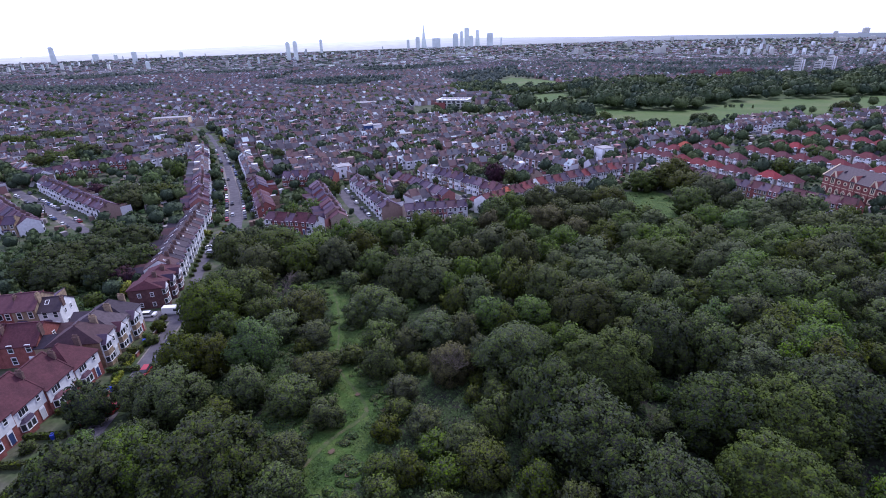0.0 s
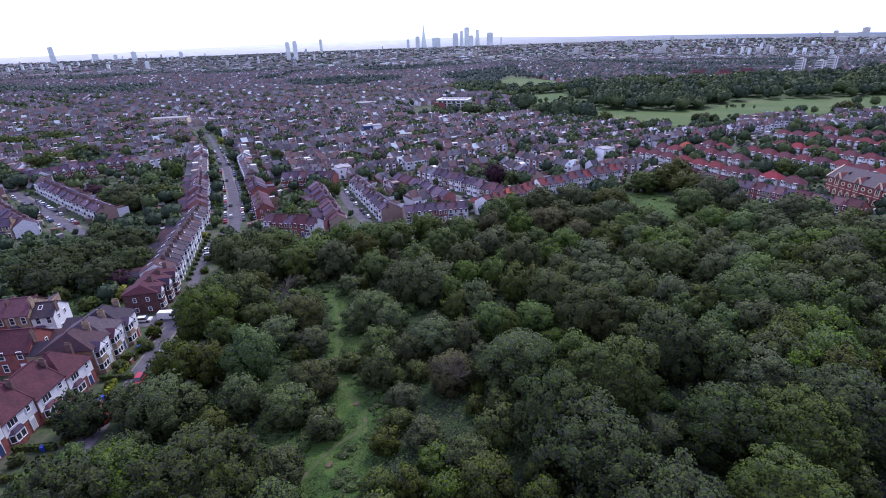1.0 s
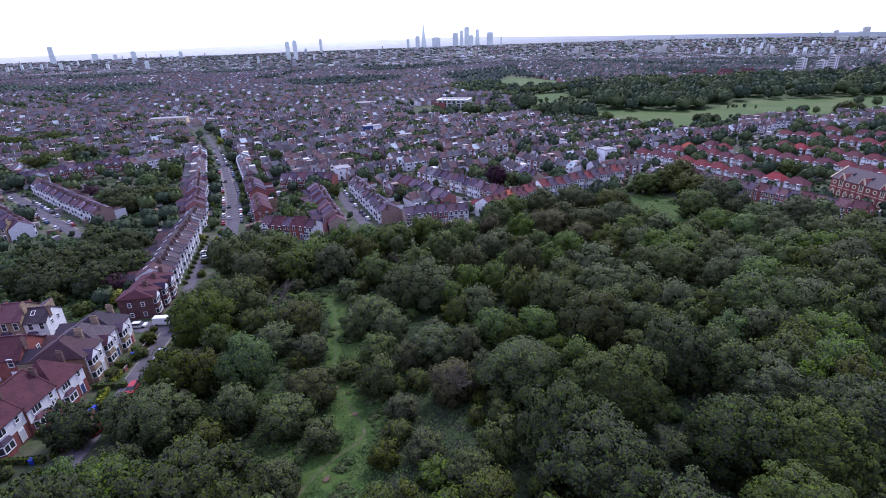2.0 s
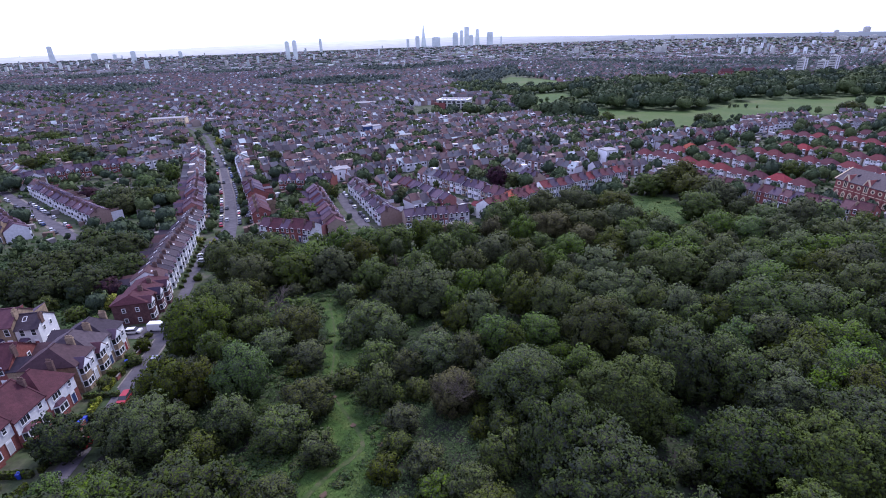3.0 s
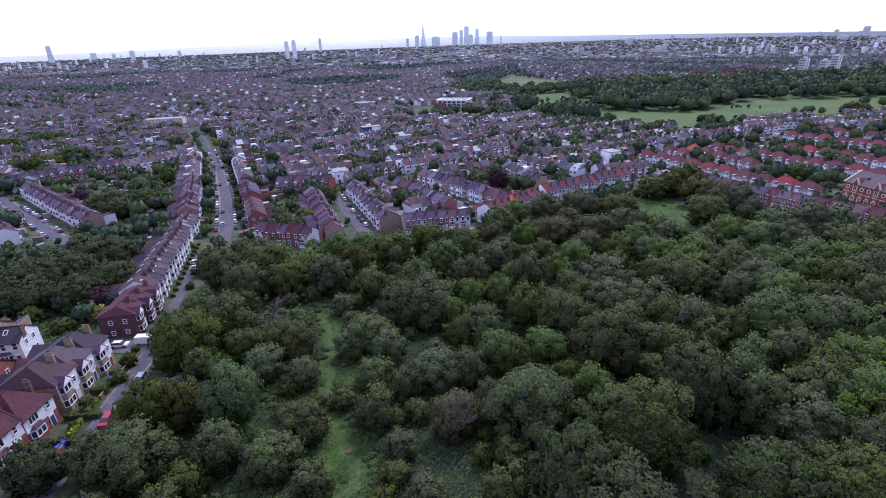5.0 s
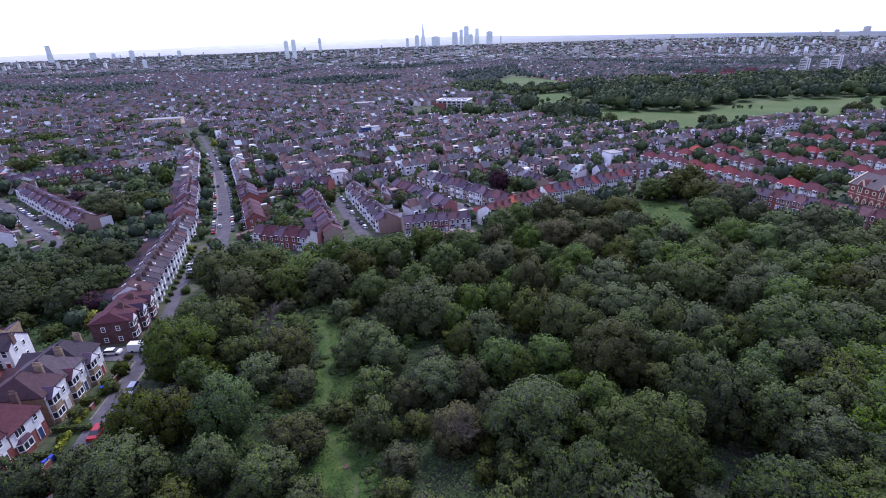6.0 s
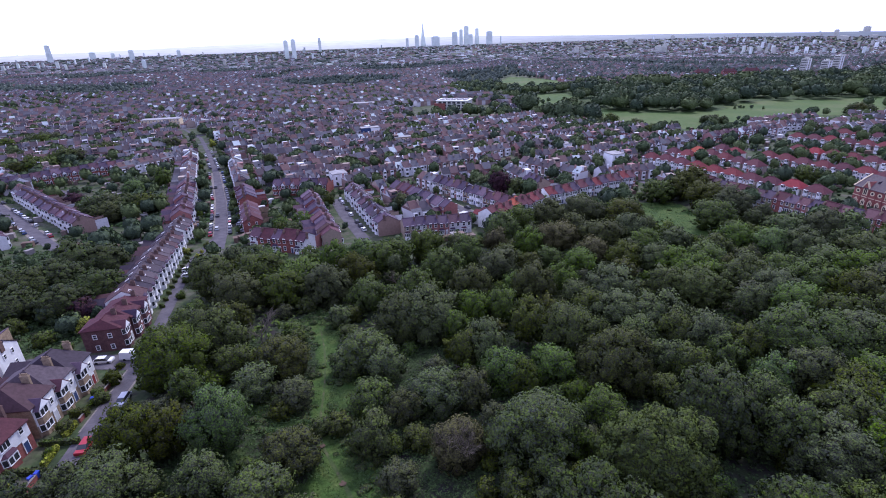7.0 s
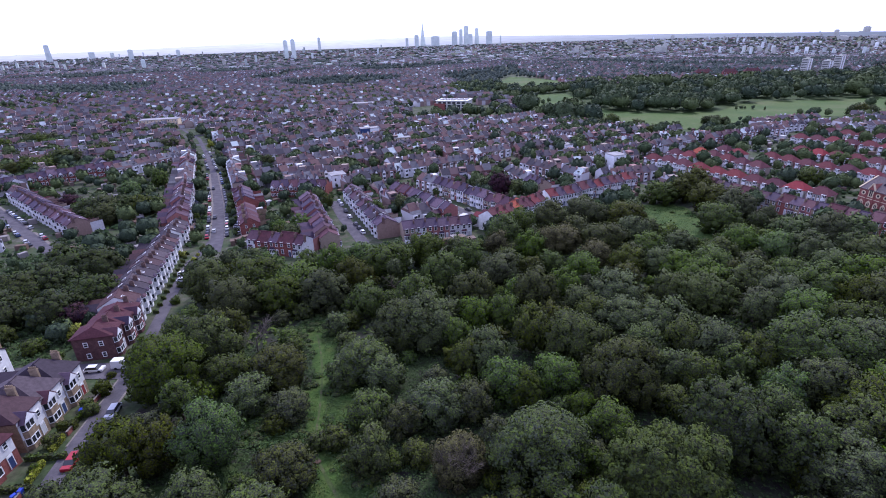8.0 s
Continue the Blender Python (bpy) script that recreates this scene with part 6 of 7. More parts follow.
for _ in range(34000):
    y = 195 * (1900 / 195) ** math.sqrt(g5.random())
    x = g5.uniform(-1, 1) * (1.0 * y + 40)
    if inside(x, y, SCHOOL_GROUNDS) or inside(x, y, PARK) or inside(x, y, PARK_BACK) or inside(x, y, WOOD) or inside(x, y, HILL_GRASS):
        continue
    dense = noise.noise((x * 0.006, y * 0.006, 3.3))
    if inside(x, y, BELT):
        front = y < 0.12 * abs(x - 200) + 500 and y < 600
        if g5.random() > (0.05 if front else 0.42):
            continue
        r = g5.uniform(3.5, 6.0) if front else g5.choice((8.5, 10.0, 12.0, 14.5)) * g5.uniform(0.85, 1.15)
        if y > 790 and x < 290:
            # lower growth in front of the field
            r = g5.uniform(6.5, 9.5)
    else:
        belt_left = noise.noise((x * 0.004, y * 0.003, 5.0)) > float(np.interp(y, [300, 500, 700, 1000, 1500], [0.54, 0.50, 0.36, 0.22, 0.06]))
        scrub = inside(x, y, [(-150, 113), (-104, 113), (-96, 150), (-106, 205), (-125, 235), (-168, 205), (-185, 180)])
        beyond_park = y > 850 and x > 0.1 * y
        if not (belt_left or scrub) and g5.random() > (0.16 if y < 640 else 0.55 if beyond_park else 0.34) * (1 + 2 * max(0, dense)):
            continue
        if near_line(x, y, MAIN_ROAD, 6.5) or (y < 460 and (not clear_of_houses(x, y, 7.0) or any(near_line(x, y, l, 6) for l in roads_all))):
            continue
        r = g5.uniform(2.8, 6.2) if not (belt_left or beyond_park) else g5.uniform(4, 8)
    (tree_near if y < 560 else tree_mid).append((x, y, r))
for _ in range(260):
    x, y = g5.uniform(-190, -84), g5.uniform(109, 210)
    if inside(x, y, [(-150, 112), (-100, 114), (-90, 118), (-92, 135), (-99, 150), (-112, 200), (-125, 230), (-168, 205), (-190, 180), (-170, 110)]) and clear_of_houses(x, y, 7.5):
        tree_near.append((x, y, g5.choice((0.9, 1.3, 1.8, 2.4, 3.2))))
# groups of trees along the near edge of the park and single ones on its lawn
for x, y, n, r in ((135, 830, 5, 8.0), (160, 835, 6, 8.5), (190, 835, 6, 8.5), (215, 845, 5, 8.0), (-8, 572, 4, 7.5), (6, 566, 3, 8.0), (34, 580, 4, 9.0), (62, 590, 4, 6.0), (72, 602, 4, 7.5), (70, 640, 3, 7.5), (78, 690, 3, 7.5), (80, 568, 5, 6.5), (-34, 580, 4, 5.0), (112, 520, 4, 5.0), (124, 500, 5, 6.0), (136, 480, 5, 5.5), (92, 575, 4, 4.0), (116, 512, 6, 4.2), (150, 462, 4, 6.0), (172, 455, 4, 5.5), (196, 450, 5, 5.5), (240, 470, 9, 3.6), (262, 478, 6, 3.4), (285, 486, 4, 3.2), (372, 520, 7, 4.2), (430, 528, 5, 4.6), (90, 650, 3, 7.5), (118, 690, 2, 4.0), (142, 690, 3, 3.0), (335, 575, 7, 2.2), (470, 560, 2, 6.5)):
    for _ in range(n):
        tree_near.append((x + g5.gauss(0, 8), y + g5.gauss(0, 6), r * g5.uniform(0.75, 1.2)))
# trees and bushes filling the yards between the near streets
for _ in range(360):
    x, y = g5.uniform(-110, 120), g5.uniform(188, 345)
    if not inside(x, y, WOOD) and clear_of_houses(x, y, 6.2) and not any(near_line(x, y, l, 4.2) for l in roads_all):
        tree_near.append((x, y, g5.choice((1.0, 1.5, 2.0, 2.6, 3.4))))
# small trees along the pavements of the wide road
for a, c in zip(MAIN_ROAD[1:6], MAIN_ROAD[2:6]):
    a, c = Vector(a), Vector(c)
    d = (c - a).normalized()
    for i in range(int((c - a).length / 9)):
        for side in (-1, 1):
            if g5.random() < 0.85:
                p = a + d * (i + g5.random()) * 9 + Vector((d.y, -d.x)) * side * g5.uniform(5.2, 8.5)
                tree_near.append((p.x, p.y, g5.uniform(1.2, 2.9)))
# gardens of the red-roofed estate and of the streets on the left
for _ in range(760):
    x, y = g5.uniform(120, 400), g5.uniform(190, 430)
    if inside(x, y, RED_ESTATE) and clear_of_houses(x, y, 6.0) and not inside(x, y, WOOD):
        tree_near.append((x, y, g5.uniform(1.0, 3.0)))
for _ in range(190):
    x, y = g5.uniform(-255, -108), g5.uniform(195, 380)
    if y > 300 and not inside(x, y, LEFT_GARDENS):
        continue
    if clear_of_houses(x, y, 7.0) and not any(near_line(x, y, l, 9) for l in roads_all):
        tree_near.append((x, y, g5.choice((0.9, 1.2, 1.6, 2.2, 3.4))))
for _ in range(8500):
    y = 1700 * (4700 / 1700) ** g5.random()
    x = g5.uniform(-1, 1) * (1.0 * y + 40)
    if noise.noise((x * 0.003, y * 0.0018, 8.1)) > -0.30:
        tree_far.append([[g5.uniform(10, 26), 0, 0, x], [0, g5.uniform(8, 16), 0, y], [0, 0, g5.uniform(6, 10), float(ground_z(x, y)) - 1.0]])
random.Random(3).shuffle(tree_mid)
tree_mid = tree_mid[:10500]
patch("park_wood_floor", BELT, GRASS, 0.12, "shaded rough grass under the park trees", "grass", step=12.0, kind="stuff")
big = [p for p in tree_near + tree_mid if p[2] > 5.2 and p[1] < 960 and inside(p[0], p[1], BELT)]
big_set = set(big)
small_m = [tree_at(*p) for p in tree_near if p[2] < 2.7]
near_m, mid_m = [tree_at(*p) for p in tree_near if p not in big_set and p[2] >= 2.7], [tree_at(*p) for p in tree_mid if p not in big_set]
for i in range(4):
    v, f, m = blob(120, 80 + i, 0.27, 15, (7, 11))
    tagged(new("park_trees", repeat_mesh("park_trees", v, f, [tree_at(*p) for p in big[i::4]], [PARK_LEAF[i % 3], PARK_LEAF[i % 3]], m, 1)), "tall rounded trees bordering the park meadow", "trees", kind="stuff")
for i in range(3):
    v, f, m = blob(30, 45 + i, 0.5, 6, (4, 6))
    tagged(new("garden_bushes", repeat_mesh("garden_bushes", v, f, small_m[i::3], [PARK_LEAF[i], PARK_LEAF[i]], m, 1)), "small garden trees and bushes among the houses", "shrubs", kind="stuff")
    v, f, m = blob(64, 40 + i, 0.36)
    tagged(new("garden_trees", repeat_mesh("garden_trees", v, f, near_m[i::3], [PARK_LEAF[i], PARK_LEAF[i]], m, 1)), "green garden and street trees among the houses", "trees", kind="stuff")
    far_m, mid_here = [q for q in mid_m[i::3] if q[1][3] > 1000], [q for q in mid_m[i::3] if q[1][3] <= 1000]
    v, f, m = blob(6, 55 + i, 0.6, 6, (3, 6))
    tagged(new("suburb_trees", repeat_mesh("suburb_trees", v, f, far_m, [HAZED_LEAF, HAZED_LEAF], m, 1)), "distant dark green tree belts", "trees", kind="stuff")
    v, f, m = blob(48, 50 + i, 0.38, 10)
    tagged(new("park_trees", repeat_mesh("park_trees", v, f, mid_here, [PARK_LEAF[i], PARK_LEAF[i]], m, 1)), "dense dark green park and suburban trees", "trees", kind="stuff")
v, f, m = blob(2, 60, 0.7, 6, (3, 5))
tagged(new("far_trees", repeat_mesh("far_trees", v, f, tree_far, [HAZED_LEAF, HAZED_LEAF], m, 1)), "far belts of trees between the suburbs", "trees", kind="stuff")
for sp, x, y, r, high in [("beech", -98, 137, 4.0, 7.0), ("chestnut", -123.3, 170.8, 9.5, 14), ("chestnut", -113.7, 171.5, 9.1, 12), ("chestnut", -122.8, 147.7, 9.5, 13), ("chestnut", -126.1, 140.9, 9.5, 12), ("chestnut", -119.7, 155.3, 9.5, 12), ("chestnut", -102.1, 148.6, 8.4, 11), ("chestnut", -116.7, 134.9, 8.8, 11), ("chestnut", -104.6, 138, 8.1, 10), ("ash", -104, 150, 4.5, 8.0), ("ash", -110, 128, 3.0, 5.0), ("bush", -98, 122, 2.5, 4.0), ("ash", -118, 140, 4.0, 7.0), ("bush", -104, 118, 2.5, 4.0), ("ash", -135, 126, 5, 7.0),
                          ("ash", -62, 226, 5.0, 8.0), ("ash", -70, 222, 4.5, 7.5), ("golden", -92, 128, 2.2, 5.0), ("golden", -100, 196, 2.0, 3.0), ("oak", -20, 250, 5, 9)]:
    plant(sp, x, y, r, high, "garden trees")


grove("oak", "garden trees", [(-378.6, 456.2, 7.9, 10.8), (-391.4, 446, 7.9, 11.4), (-389.3, 454.8, 7.9, 12), (-353.5, 479.8, 7.9, 10.8), (-367, 470.4, 7.9, 11.4), (-364.2, 479, 7.9, 12), (-279.2, 367.5, 6.9, 10.8), (-290.4, 359.3, 6.9, 11.4), (-288.2, 366.7, 6.9, 12), (-274.3, 394.3, 6.6, 10.8), (-285.3, 387, 6.6, 11.4), (-282.9, 393.9, 6.6, 12), (-263.1, 422.3, 6.2, 9.9), (-273.8, 416, 6.2, 10.4), (-271.3, 422.4, 6.2, 11), (-351.4, 581.7, 7.3, 9.9), (-364.7, 574.2, 7.3, 10.4), (-361.4, 582, 7.3, 11), (-295.4, 358.8, 5.3, 8.1), (-303.7, 352.2, 5.3, 8.5), (-302.3, 357.9, 5.3, 9), (-318.4, 554.4, 5.6, 9), (-328.3, 549.1, 5.6, 9.5), (-325.7, 554.8, 5.6, 10)])
grove("chestnut", "garden trees", [(265.2, 485.8, 5.3, 7.2), (252.1, 493.7, 5.3, 7.6), (260.5, 494.6, 5.3, 8), (324.9, 415.6, 5.3, 7.2), (313.8, 425.1, 5.3, 7.6), (321.9, 424.7, 5.3, 8), (417, 505.1, 6.6, 10.8), (407.2, 514, 6.6, 11.4), (414.5, 513.4, 6.6, 12), (-159.2, 260, 6.5, 10.8), (-170.4, 253.3, 6.5, 11.4), (-167.8, 260, 6.5, 12), (-156.2, 249.9, 5.6, 9), (-165.7, 244.1, 5.6, 9.5), (-163.4, 249.9, 5.6, 10), (-322.2, 400.9, 6.4, 9.9), (-332.5, 393.1, 6.4, 10.4), (-330.6, 400, 6.4, 11), (154.3, 477.1, 5, 9), (144.9, 480.6, 5, 9.5), (150.3, 482.3, 5, 10), (167.5, 456, 4.3, 8.1), (159.6, 459.3, 4.3, 8.5), (164.2, 460.5, 4.3, 9)])
grove("oak", "garden trees", [(-164, 255.4, 9, 12), (-148, 268.5, 6, 8), (-160.2, 246, 7.5, 10), (-383.8, 449.7, 9, 12), (-359.1, 473.6, 9, 12), (-283.8, 362.2, 9, 12), (-278.9, 389.4, 9, 12), (-224.3, 433.9, 9, 12), (-298.8, 354.6, 6.8, 9), (-31.9, 242, 4.5, 9), (-114.2, 346.1, 4.2, 13), (27.5, 324.7, 6, 10), (10.6, 317.2, 3.3, 7), (29.6, 430.8, 6.9, 11), (93.6, 348.9, 6.8, 9), (76.3, 411.2, 6.8, 9), (154.8, 514.5, 8.2, 11), (164.4, 496.7, 8.2, 11), (136.8, 490.1, 6.8, 9), (180.6, 476.3, 6.8, 9), (178.6, 441.4, 6.5, 9), (198, 278.3, 6.7, 10), (250.3, 323.1, 6, 8), (411.1, 508.4, 9, 12)])
grove("beech", "garden trees", [(-197.8, 277.1, 6.8, 9), (-314.5, 514.2, 8.9, 12), (31.3, 278.5, 6.1, 14), (122.4, 274.3, 3.1, 8)])
grove("ash", "garden trees", [(-174.2, 256.9, 7.5, 10), (-151.5, 261.6, 8.2, 11), (-178, 298.1, 7.5, 10), (-170.6, 317.3, 5, 12), (-267.7, 418, 8.2, 11), (-357.1, 576.5, 8.2, 11), (-322.7, 550.7, 7.5, 10), (-259, 354, 4.5, 6), (-339.7, 458.7, 7.5, 10), (-38.1, 261.9, 3.1, 7), (-63.7, 216.2, 5.2, 7), (-68.3, 216.4, 3.7, 6.5), (-58.1, 261.6, 3.1, 8), (22.5, 287.1, 6, 9), (39.2, 278.1, 5.2, 9), (-3, 275.5, 1.9, 6), (257.8, 488.2, 6, 8), (318.3, 419, 6, 8)])
grove("golden", "garden trees", [(-104.8, 383, 4.1, 7), (-188.7, 431.9, 2.7, 9)])


# garden shrubs, sheds and back additions between the houses
shrubs, sheds = [], []
for _ in range(5200):
    y = 200 * (470 / 200) ** g5.random()
    x = g5.uniform(-1, 1) * (1.0 * y + 30)
    if inside(x, y, WOOD) or not clear_of_houses(x, y, 6.5) or any(near_line(x, y, l, 5.5) for l in roads_all) or inside(x, y, PARK):
        continue
    if g5.random() < 0.26:
        a = g5.choice(HEADINGS) + g5.choice((0, 1.57))
        sheds.append(place_rows(x, y, a, g5.uniform(1.6, 4.5), g5.uniform(1.6, 3.0), g5.uniform(1.8, 2.6)))
    else:
        r = g5.uniform(0.6, 1.9)
        shrubs.append([[r * g5.uniform(1, 2), 0, 0, x], [0, r, 0, y], [0, 0, r * 1.1, float(ground_z(x, y)) - 0.1]])
v, f, m = blob(8, 71, 0.7, 5, (3, 5))
tagged(new("garden_shrubs", repeat_mesh("garden_shrubs", v, f, shrubs, [FAR_LEAF, FAR_MASS], m, 1)), "low shrubs in the back gardens", "shrubs", kind="stuff")
v, f, m = form(Build().box(-0.5, 0.5, -0.5, 0.5, -0.4, 1))
tagged(new("garden_sheds", repeat_mesh("garden_sheds", v, f, sheds, [SHED], m)), "small sheds and back additions in the gardens", "sheds", kind="stuff")


def low_block(x, y, w, d, h, turn, wall, label, roof=FLATROOF):
    t = thing("low_block", label, "building", "", pose(x, y, float(ground_z(x, y)), 0, 0, turn))
    part("wall", Build().box(-w / 2, w / 2, 0, d, -2, h).mesh("wall", wall), t)
    part("roof", Build().box(-w / 2 - 0.2, w / 2 + 0.2, -0.2, d + 0.2, h, h + 0.4).mesh("roof", roof), t)
    n = max(2, int(w / 3.2))
    for i in range(n):
        for s in range(int(h / 3)):
            part("window", WIN_TALL, t, "", pose(-w / 2 + w * (i + 0.5) / n, 0, 0.8 + 3 * s))


for x, y, w, d, h, turn, wall, label in [
        (-300, 565, 38, 14, 9, 12, STONE, "long cream building with tall windows"), (-252, 575, 24, 20, 6, 12, CONCRETE, "low block with wide grey flat roof"),
        (-60, 306, 9, 9, 7, 25, WHITE, "white flat-roofed house among terraces"), (-66, 470, 8, 9, 8, 20, CARPAINT["blue"], "blue-painted house in a terrace"), (-58, 473, 8, 9, 8, 20, WHITE, "white-painted house in a terrace"),
        (-100, 690, 30, 16, 7, 5, WHITE, "long low white building"), (112, 326, 9, 9, 9.5, 20, WHITE, "white three-storey house with flat roof"), (80, 405, 8, 8, 8, 25, WHITE, "white house with small dark windows"),
        (92, 372, 6, 8, 7.5, 20, WHITE, "narrow white house end"), (-30, 428, 14, 8, 6, 15, STONE, "cream building with pale green roof")]:
    low_block(x, y, w, d, h, turn, wall, label)


# ---- parked cars ----
def car(colour, van=False):
    t = thing("van" if van else "car", {"red": "bright red", "white": "white", "silver": "silver", "dark": "black", "blue": "dark blue"}[colour] + (" panel van parked at the kerb" if van else " hatchback car parked at the kerb"), "van" if van else "car", "parked vehicles")
    L, w, belt, top = (5.2, 0.98, 1.15, 2.15) if van else (4.0, 0.84, 0.86, 1.40)
    ring = lambda z, k, f0, f1: [(-w * k, -L / 2 * f0, z), (w * k, -L / 2 * f0, z), (w * k, L / 2 * f1, z), (-w * k, L / 2 * f1, z)]
    b = Build().hull(ring(0.28, 0.96, 0.98, 0.98), ring(0.6, 1, 1, 1)).hull(ring(0.6, 1, 1, 1), ring(belt, 0.95, 0.97, 0.98))
    if van:
        b.hull(ring(belt, 0.95, 0.55, 0.98), ring(top, 0.86, 0.38, 0.95))
    else:
        b.hull(ring(top - 0.04, 0.74, 0.30, 0.68), ring(top, 0.70, 0.26, 0.62))
    part("body", b.mesh("body", CARPAINT[colour]), t)
    b = Build()
    if van:
        b.hull(ring(belt, 0.96, 0.60, -0.2), ring(top - 0.25, 0.88, 0.42, -0.2))
    else:
        b.hull(ring(belt, 0.93, 0.60, 0.90), ring(top - 0.03, 0.74, 0.30, 0.68))
    part("glazing", b.mesh("glazing", GLASS), t)
    wheel = Build().tube((-0.1, 0, 0), (0.1, 0, 0), 0.32, 0.32, 12)
    wm = wheel.mesh("wheel", RUBBER)
    for sx in (-1, 1):
        for sy in (-0.31, 0.31):
            part("wheel", wm, t, "", pose(sx * (w - 0.08), sy * L, 0.32))
    return t


CARS = {}


def park(colour, x, y, heading, van=False):
    key = (colour, van)
    if key not in CARS:
        CARS[key] = car(colour, van)
    put(CARS[key], pose(x, y, float(ground_z(x, y)) + 0.14, 0, 0, heading))


park("red", -59.9, 71.6, -12)
park("red", -61.4, 83.3, 6)
park("dark", -61.2, 88.0, 8)
park("white", -77.5, 112.6, 95)
park("white", -71.5, 113.8, 92, True)
park("silver", -63.2, 96.5, 8)
park("silver", -85.5, 168, 100)
park("white", -88.5, 174, 100)
g6 = random.Random(21)
for line, off, step in ((MAIN_ROAD[1:4], 4.0, 5.6), (MAIN_ROAD[1:4], -4.0, 5.6), (MAIN_ROAD[3:5], 2.6, 5.6), (MAIN_ROAD[3:5], -2.6, 5.6), (MAIN_ROAD[1:4], 9.6, 3.0), (MAIN_ROAD[1:3], -8.6, 4.5), (ROAD_B[1:4], 3.3, 5.6), (ROAD_B[1:4], -3.3, 5.6), (STREET_G[1:3], 3.0, 5.6), (STREET_F[:3], 2.8, 6.5), (MAIN_ROAD[1:4], 1.5, 24.0), (MAIN_ROAD[1:4], -1.5, 31.0)):
    for a, c in zip(line, line[1:]):
        a, c = Vector(a), Vector(c)
        d = (c - a).normalized()
        for i in range(int((c - a).length / step)):
            if g6.random() < 0.62:
                p = a + d * (i + 0.5) * step + Vector((d.y, -d.x)) * -off
                turn = math.degrees(math.atan2(d.y, d.x)) - 90 + (90 if abs(off) > 8 else 0)
                park(g6.choice(["white", "silver", "dark", "dark", "blue", "dark", "silver", "white", "dark", "silver", "dark", "red"]), p.x, p.y, turn + (180 if g6.random() < 0.4 else 0))

# ---- front gardens along the lane ----
def hedge(x0, y0, x1, y1, high=1.3, thick=1.0, mat="bush", label="clipped green garden hedge along the front boundary"):
    """A hedge as a body of leaf clumps round a dense core."""
    a, c = Vector((x0, y0)), Vector((x1, y1))
    n, d = max(2, int((c - a).length / 0.8)), (c - a).normalized()
    g7 = np.random.default_rng(int(abs(x0 * 7 + y0 * 13)))
    t = thing("hedge", label, "hedge", "garden hedges", pose(a.x, a.y, float(ground_z(a.x, a.y))))
    side = Vector((-d.y, d.x))
    pts, nor, core = [], [], Build()
    rise = lambda p: float(ground_z(p.x, p.y) - ground_z(a.x, a.y))
    for i in range(n):
        p, q = a.lerp(c, i / n), a.lerp(c, (i + 1) / n)
        corners = [p - side * thick * 0.4, q - side * thick * 0.4, q + side * thick * 0.4, p + side * thick * 0.4]
        core.hull([(k.x - a.x, k.y - a.y, rise(k) - 0.3) for k in corners], [(k.x - a.x, k.y - a.y, rise(k) + high * 0.9 + g7.uniform(-0.1, 0.1)) for k in corners])
        for _ in range(26):
            f, s, z = g7.random(), g7.uniform(-0.5, 0.5), g7.random()
            if g7.random() < 0.5:
                s = 0.5 * (1 if s > 0 else -1)
            else:
                z = 1.0
            w = p.lerp(q, f) + side * s * thick
            pts.append((w.x - a.x, w.y - a.y, rise(w) + z * high)), nor.append((side.x * s, side.y * s, 0.5 * z))
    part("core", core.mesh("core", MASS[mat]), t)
    part("leaves", quads("leaves", clumps(np.array(pts), unit(np.array(nor)), 0.34, g7, 0.7), [LEAF[mat]]), t)


def garden_wall(x0, y0, x1, y1, high=0.9):
    a, c = Vector((x0, y0)), Vector((x1, y1))
    t = thing("garden_wall", "low brick garden wall with stone coping", "wall", "garden walls", pose(a.x, a.y, float(ground_z(a.x, a.y)), 0, 0, math.degrees(math.atan2(c.y - a.y, c.x - a.x))))
    L = (c - a).length
    drop = float(ground_z(c.x, c.y) - ground_z(a.x, a.y))
    part("wall", Build().hull([(0, -0.12, -0.4), (L, -0.12, drop - 0.4), (L, 0.12, drop - 0.4), (0, 0.12, -0.4)], [(0, -0.12, high), (L, -0.12, drop + high), (L, 0.12, drop + high), (0, 0.12, high)]).mesh("wall", REDBRICK), t)
    part("coping", Build().hull([(0, -0.17, high), (L, -0.17, drop + high), (L, 0.17, drop + high), (0, 0.17, high)], [(0, -0.17, high + 0.08), (L, -0.17, drop + high + 0.08), (L, 0.17, drop + high + 0.08), (0, 0.17, high + 0.08)]).mesh("coping", PAVING), t)


def wheelie_bin(x, y, turn, colour="blue"):
    t = thing("wheelie_bin", "blue plastic wheelie bin", "bin", "wheelie bins", pose(x, y, float(ground_z(x, y)) + 0.05, 0, 0, turn))
    part("bin_body", Build().hull([(-0.24, -0.28, 0.05), (0.24, -0.28, 0.05), (0.24, 0.28, 0.05), (-0.24, 0.28, 0.05)], [(-0.29, -0.36, 1.0), (0.29, -0.36, 1.0), (0.29, 0.36, 1.0), (-0.29, 0.36, 1.0)]).mesh("bin_body", BLUEPLASTIC), t)
    part("lid", Build().hull([(-0.31, -0.4, 1.0), (0.31, -0.4, 1.0), (0.31, 0.4, 1.0), (-0.31, 0.4, 1.0)], [(-0.27, -0.34, 1.09), (0.27, -0.34, 1.09), (0.27, 0.36, 1.13), (-0.27, 0.36, 1.13)]).mesh("lid", BLUEPLASTIC), t)


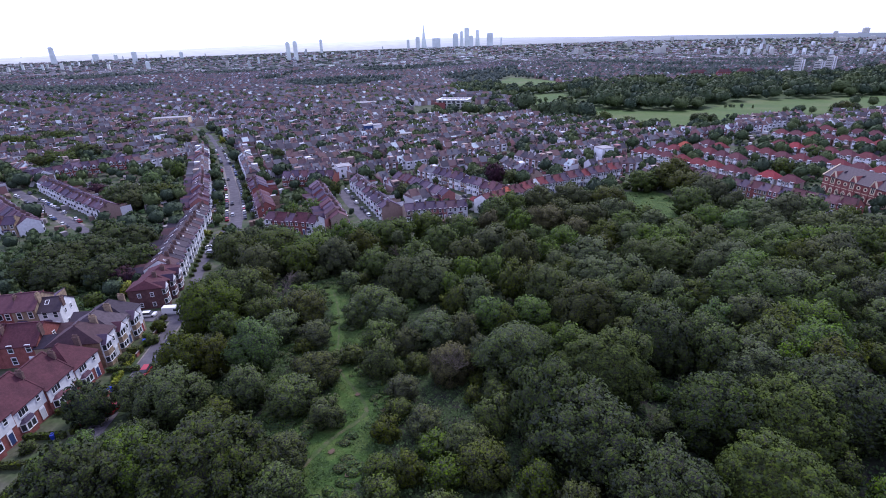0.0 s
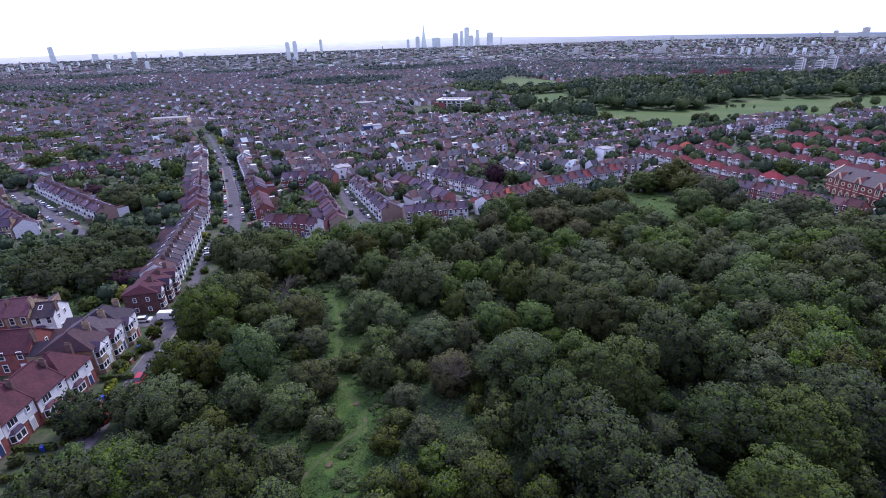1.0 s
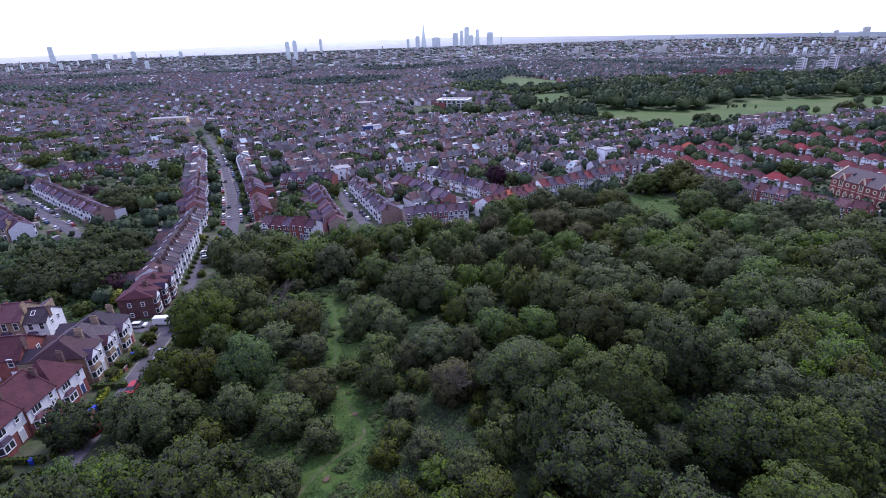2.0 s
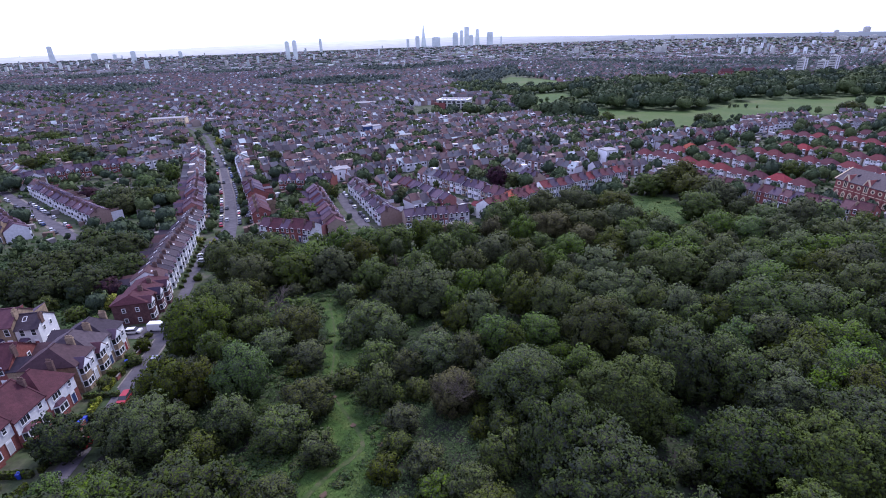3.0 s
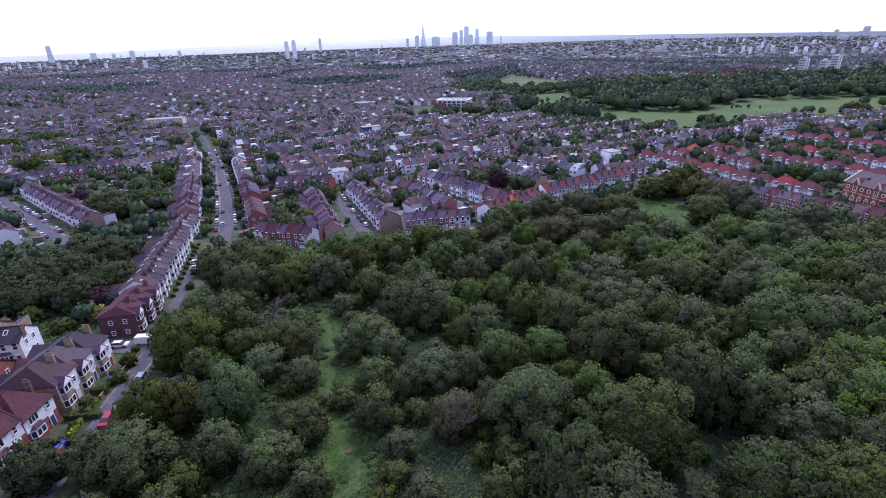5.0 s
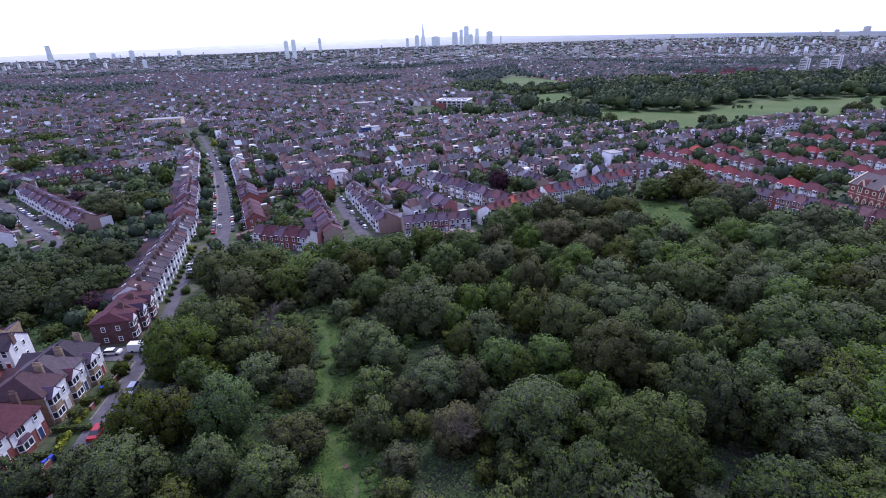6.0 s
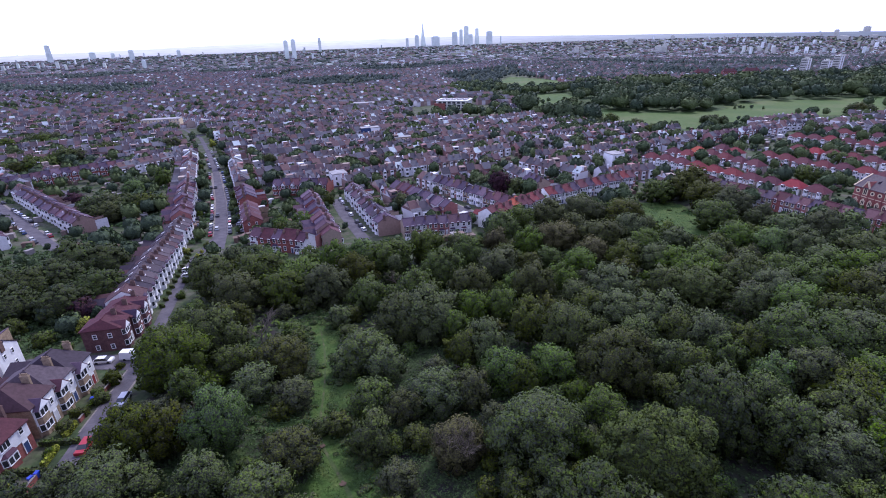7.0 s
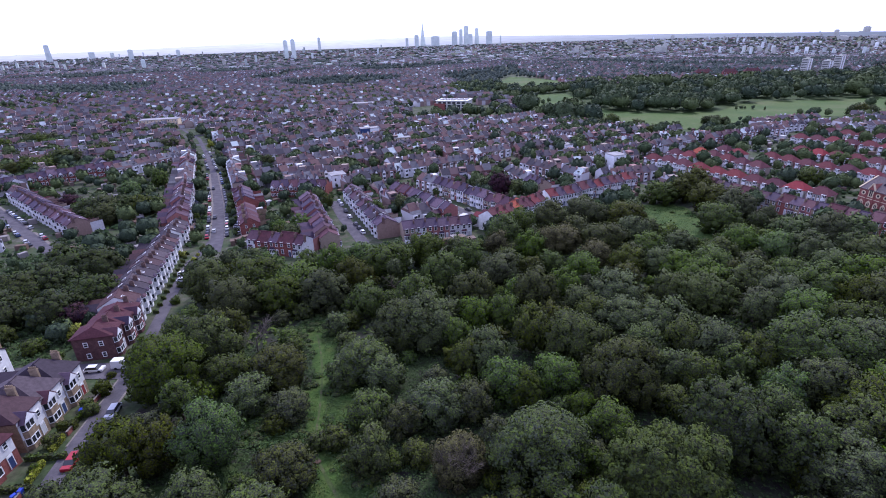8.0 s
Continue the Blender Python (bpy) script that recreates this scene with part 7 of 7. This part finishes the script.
for y in (56.5, 63.5, 70.5, 77.5, 84.5):
    hedge(-70.0, y, -63.5, y + 0.3, 1.2, 0.9, "bush")
for y0, y1 in ((50, 55), (57.5, 61.5), (64.5, 66), (79, 83.5), (86, 90), (93, 98)):
    x0, x1 = np.interp([y0, y1], [60, 75, 88, 103], [-62.4, -64.4, -67.4, -70.4])
    hedge(x0, y0, x1, y1, 1.1, 0.8, "golden" if y0 in (79, 86) else "bush", "golden-green clipped hedge beside the lane" if y0 in (79, 86) else "clipped green garden hedge along the front boundary")
for y0, y1 in ((66.5, 70), (72, 78), (98.5, 104.5), (90.5, 92.5)):
    x0, x1 = np.interp([y0, y1], [60, 75, 88, 103], [-62.2, -64.0, -67.0, -70.0])
    garden_wall(x0, y0, x1, y1)
hedge(-70.5, 92.5, -67.5, 92.8, 1.6, 1.4)
hedge(-70.8, 99.0, -69.0, 99.4, 1.8, 1.6)
for x, y in ((-64.8, 76.0), (-64.6, 77.0), (-69.5, 97), (-65.2, 63.4), (-93, 100), (-99.5, 99.4)):
    wheelie_bin(x, y, random.uniform(-20, 20))
for sp, x, y, r, high in [("bush", -67.5, 97.0, 1.6, 2.6), ("bush", -68, 88.0, 1.5, 2.4), ("bush", -66.5, 82, 1.0, 1.6), ("golden", -67.5, 74.5, 0.9, 1.5), ("bush", -67.0, 60.5, 1.3, 2.0), ("ash", -69.5, 103.5, 1.8, 3.6), ("bush", -72.2, 110.0, 1.2, 1.5),
                          ("bush", -82.5, 133, 1.8, 3.0), ("bush", -79, 150, 1.6, 2.4), ("golden", -92.5, 190, 1.3, 1.8), ("golden", -94, 196, 1.4, 1.6), ("bush", -84, 163, 1.4, 2.0), ("bush", -88, 178, 1.6, 2.4), ("bush", -95, 203, 1.5, 2.4), ("bush", -90, 118.5, 1.5, 2.6), ("ash", -84, 111, 2.4, 5.0)]:
    plant(sp, x, y, r, high, "garden shrubs")
for i in range(12):
    y = 143 + i * 5.0
    x = float(np.interp(y, [138, 206], [-78.5, -101]))
    hedge(x, y, x - 1.8, y + 0.9, 1.0, 0.6)
# street trees and forecourt shrubs beside the main road
for i in range(26):
    k = i / 25
    for off in (-9.5, 8.8):
        p = Vector((-99, 228)).lerp(Vector((-180, 410)), k) + Vector((off + random.uniform(-0.8, 0.8), 0))
        if random.random() < 0.55:
            plant(random.choice(["bush", "ash", "bush"]), p.x, p.y, random.uniform(1.0, 2.0), random.uniform(1.8, 4.0), "street shrubs")


# low mounds of bramble and nettle closing in on the path, and along the glade
mounds = []
g8 = random.Random(77)
while len(mounds) < 640:
    x, y = g8.uniform(-42, -4), g8.uniform(38, 140)
    if inside(x, y, CLEARING) and noise.noise((x * 0.13, y * 0.13, 6.0)) > -0.12 and not near_line(x, y, TRACK, g8.choice((0.9, 1.5, 2.4))):
        r = g8.uniform(0.5, 1.5)
        mounds.append([[r * g8.uniform(0.9, 1.4), 0, 0, x], [0, r, 0, y], [0, 0, r * g8.uniform(0.5, 0.8), float(ground_z(x, y)) - 0.2]])
while len(mounds) < 670:
    x, y = g8.uniform(84, 120), g8.uniform(194, 256)
    if inside(x, y, GLADE) and noise.noise((x * 0.1, y * 0.1, 1.0)) > 0.05:
        r = g8.uniform(0.6, 1.8)
        mounds.append([[r, 0, 0, x], [0, r, 0, y], [0, 0, r * 0.7, float(ground_z(x, y)) - 0.2]])
for i in range(2):
    v, f, m = blob(70, 90 + i, 0.33, 9, (5, 7))
    tagged(new("bramble_mounds", repeat_mesh("bramble_mounds", v, f, mounds[i::2], [HERB, MASS["bush"]], m, 1)), "low mounds of bramble and nettle in rough grass", "undergrowth", kind="stuff")


# red brick mansion flats among the trees beyond the park
def mansion_flats(x, y, w, h, turn):
    t = thing("mansion_flats", "long red brick flats with steep red roof", "building", "brick flats beyond the park", pose(x, y, float(ground_z(x, y)), 0, 0, turn))
    part("wall", Build().box(-w / 2, w / 2, 0, 11, -2, h).mesh("wall", REDBRICK), t)
    part("roof", Build().hull([(-w / 2 - 0.4, -0.4, h), (w / 2 + 0.4, -0.4, h), (w / 2 + 0.4, 11.4, h), (-w / 2 - 0.4, 11.4, h)], [(-w / 2 + 4, 5.3, h + 5), (w / 2 - 4, 5.3, h + 5), (w / 2 - 4, 5.7, h + 5), (-w / 2 + 4, 5.7, h + 5)]).mesh("roof", CLAYTILE), t)
    n = int(w / 4)
    for i in range(n):
        for s in range(int(h / 3)):
            part("window", WIN_TALL, t, "", pose(-w / 2 + w * (i + 0.5) / n, 0, 0.8 + 3 * s))
    for k in (-0.3, 0.3):
        part("chimney", Build().box(-0.7, 0.7, -0.4, 0.4, 0, 2.4).mesh("chimney", REDBRICK), t, "", pose(w * k, 5.5, h + 4.4))


mansion_flats(520, 1030, 34, 10, 8)
mansion_flats(545, 985, 24, 13, -12)
mansion_flats(590, 990, 28, 12, -8)
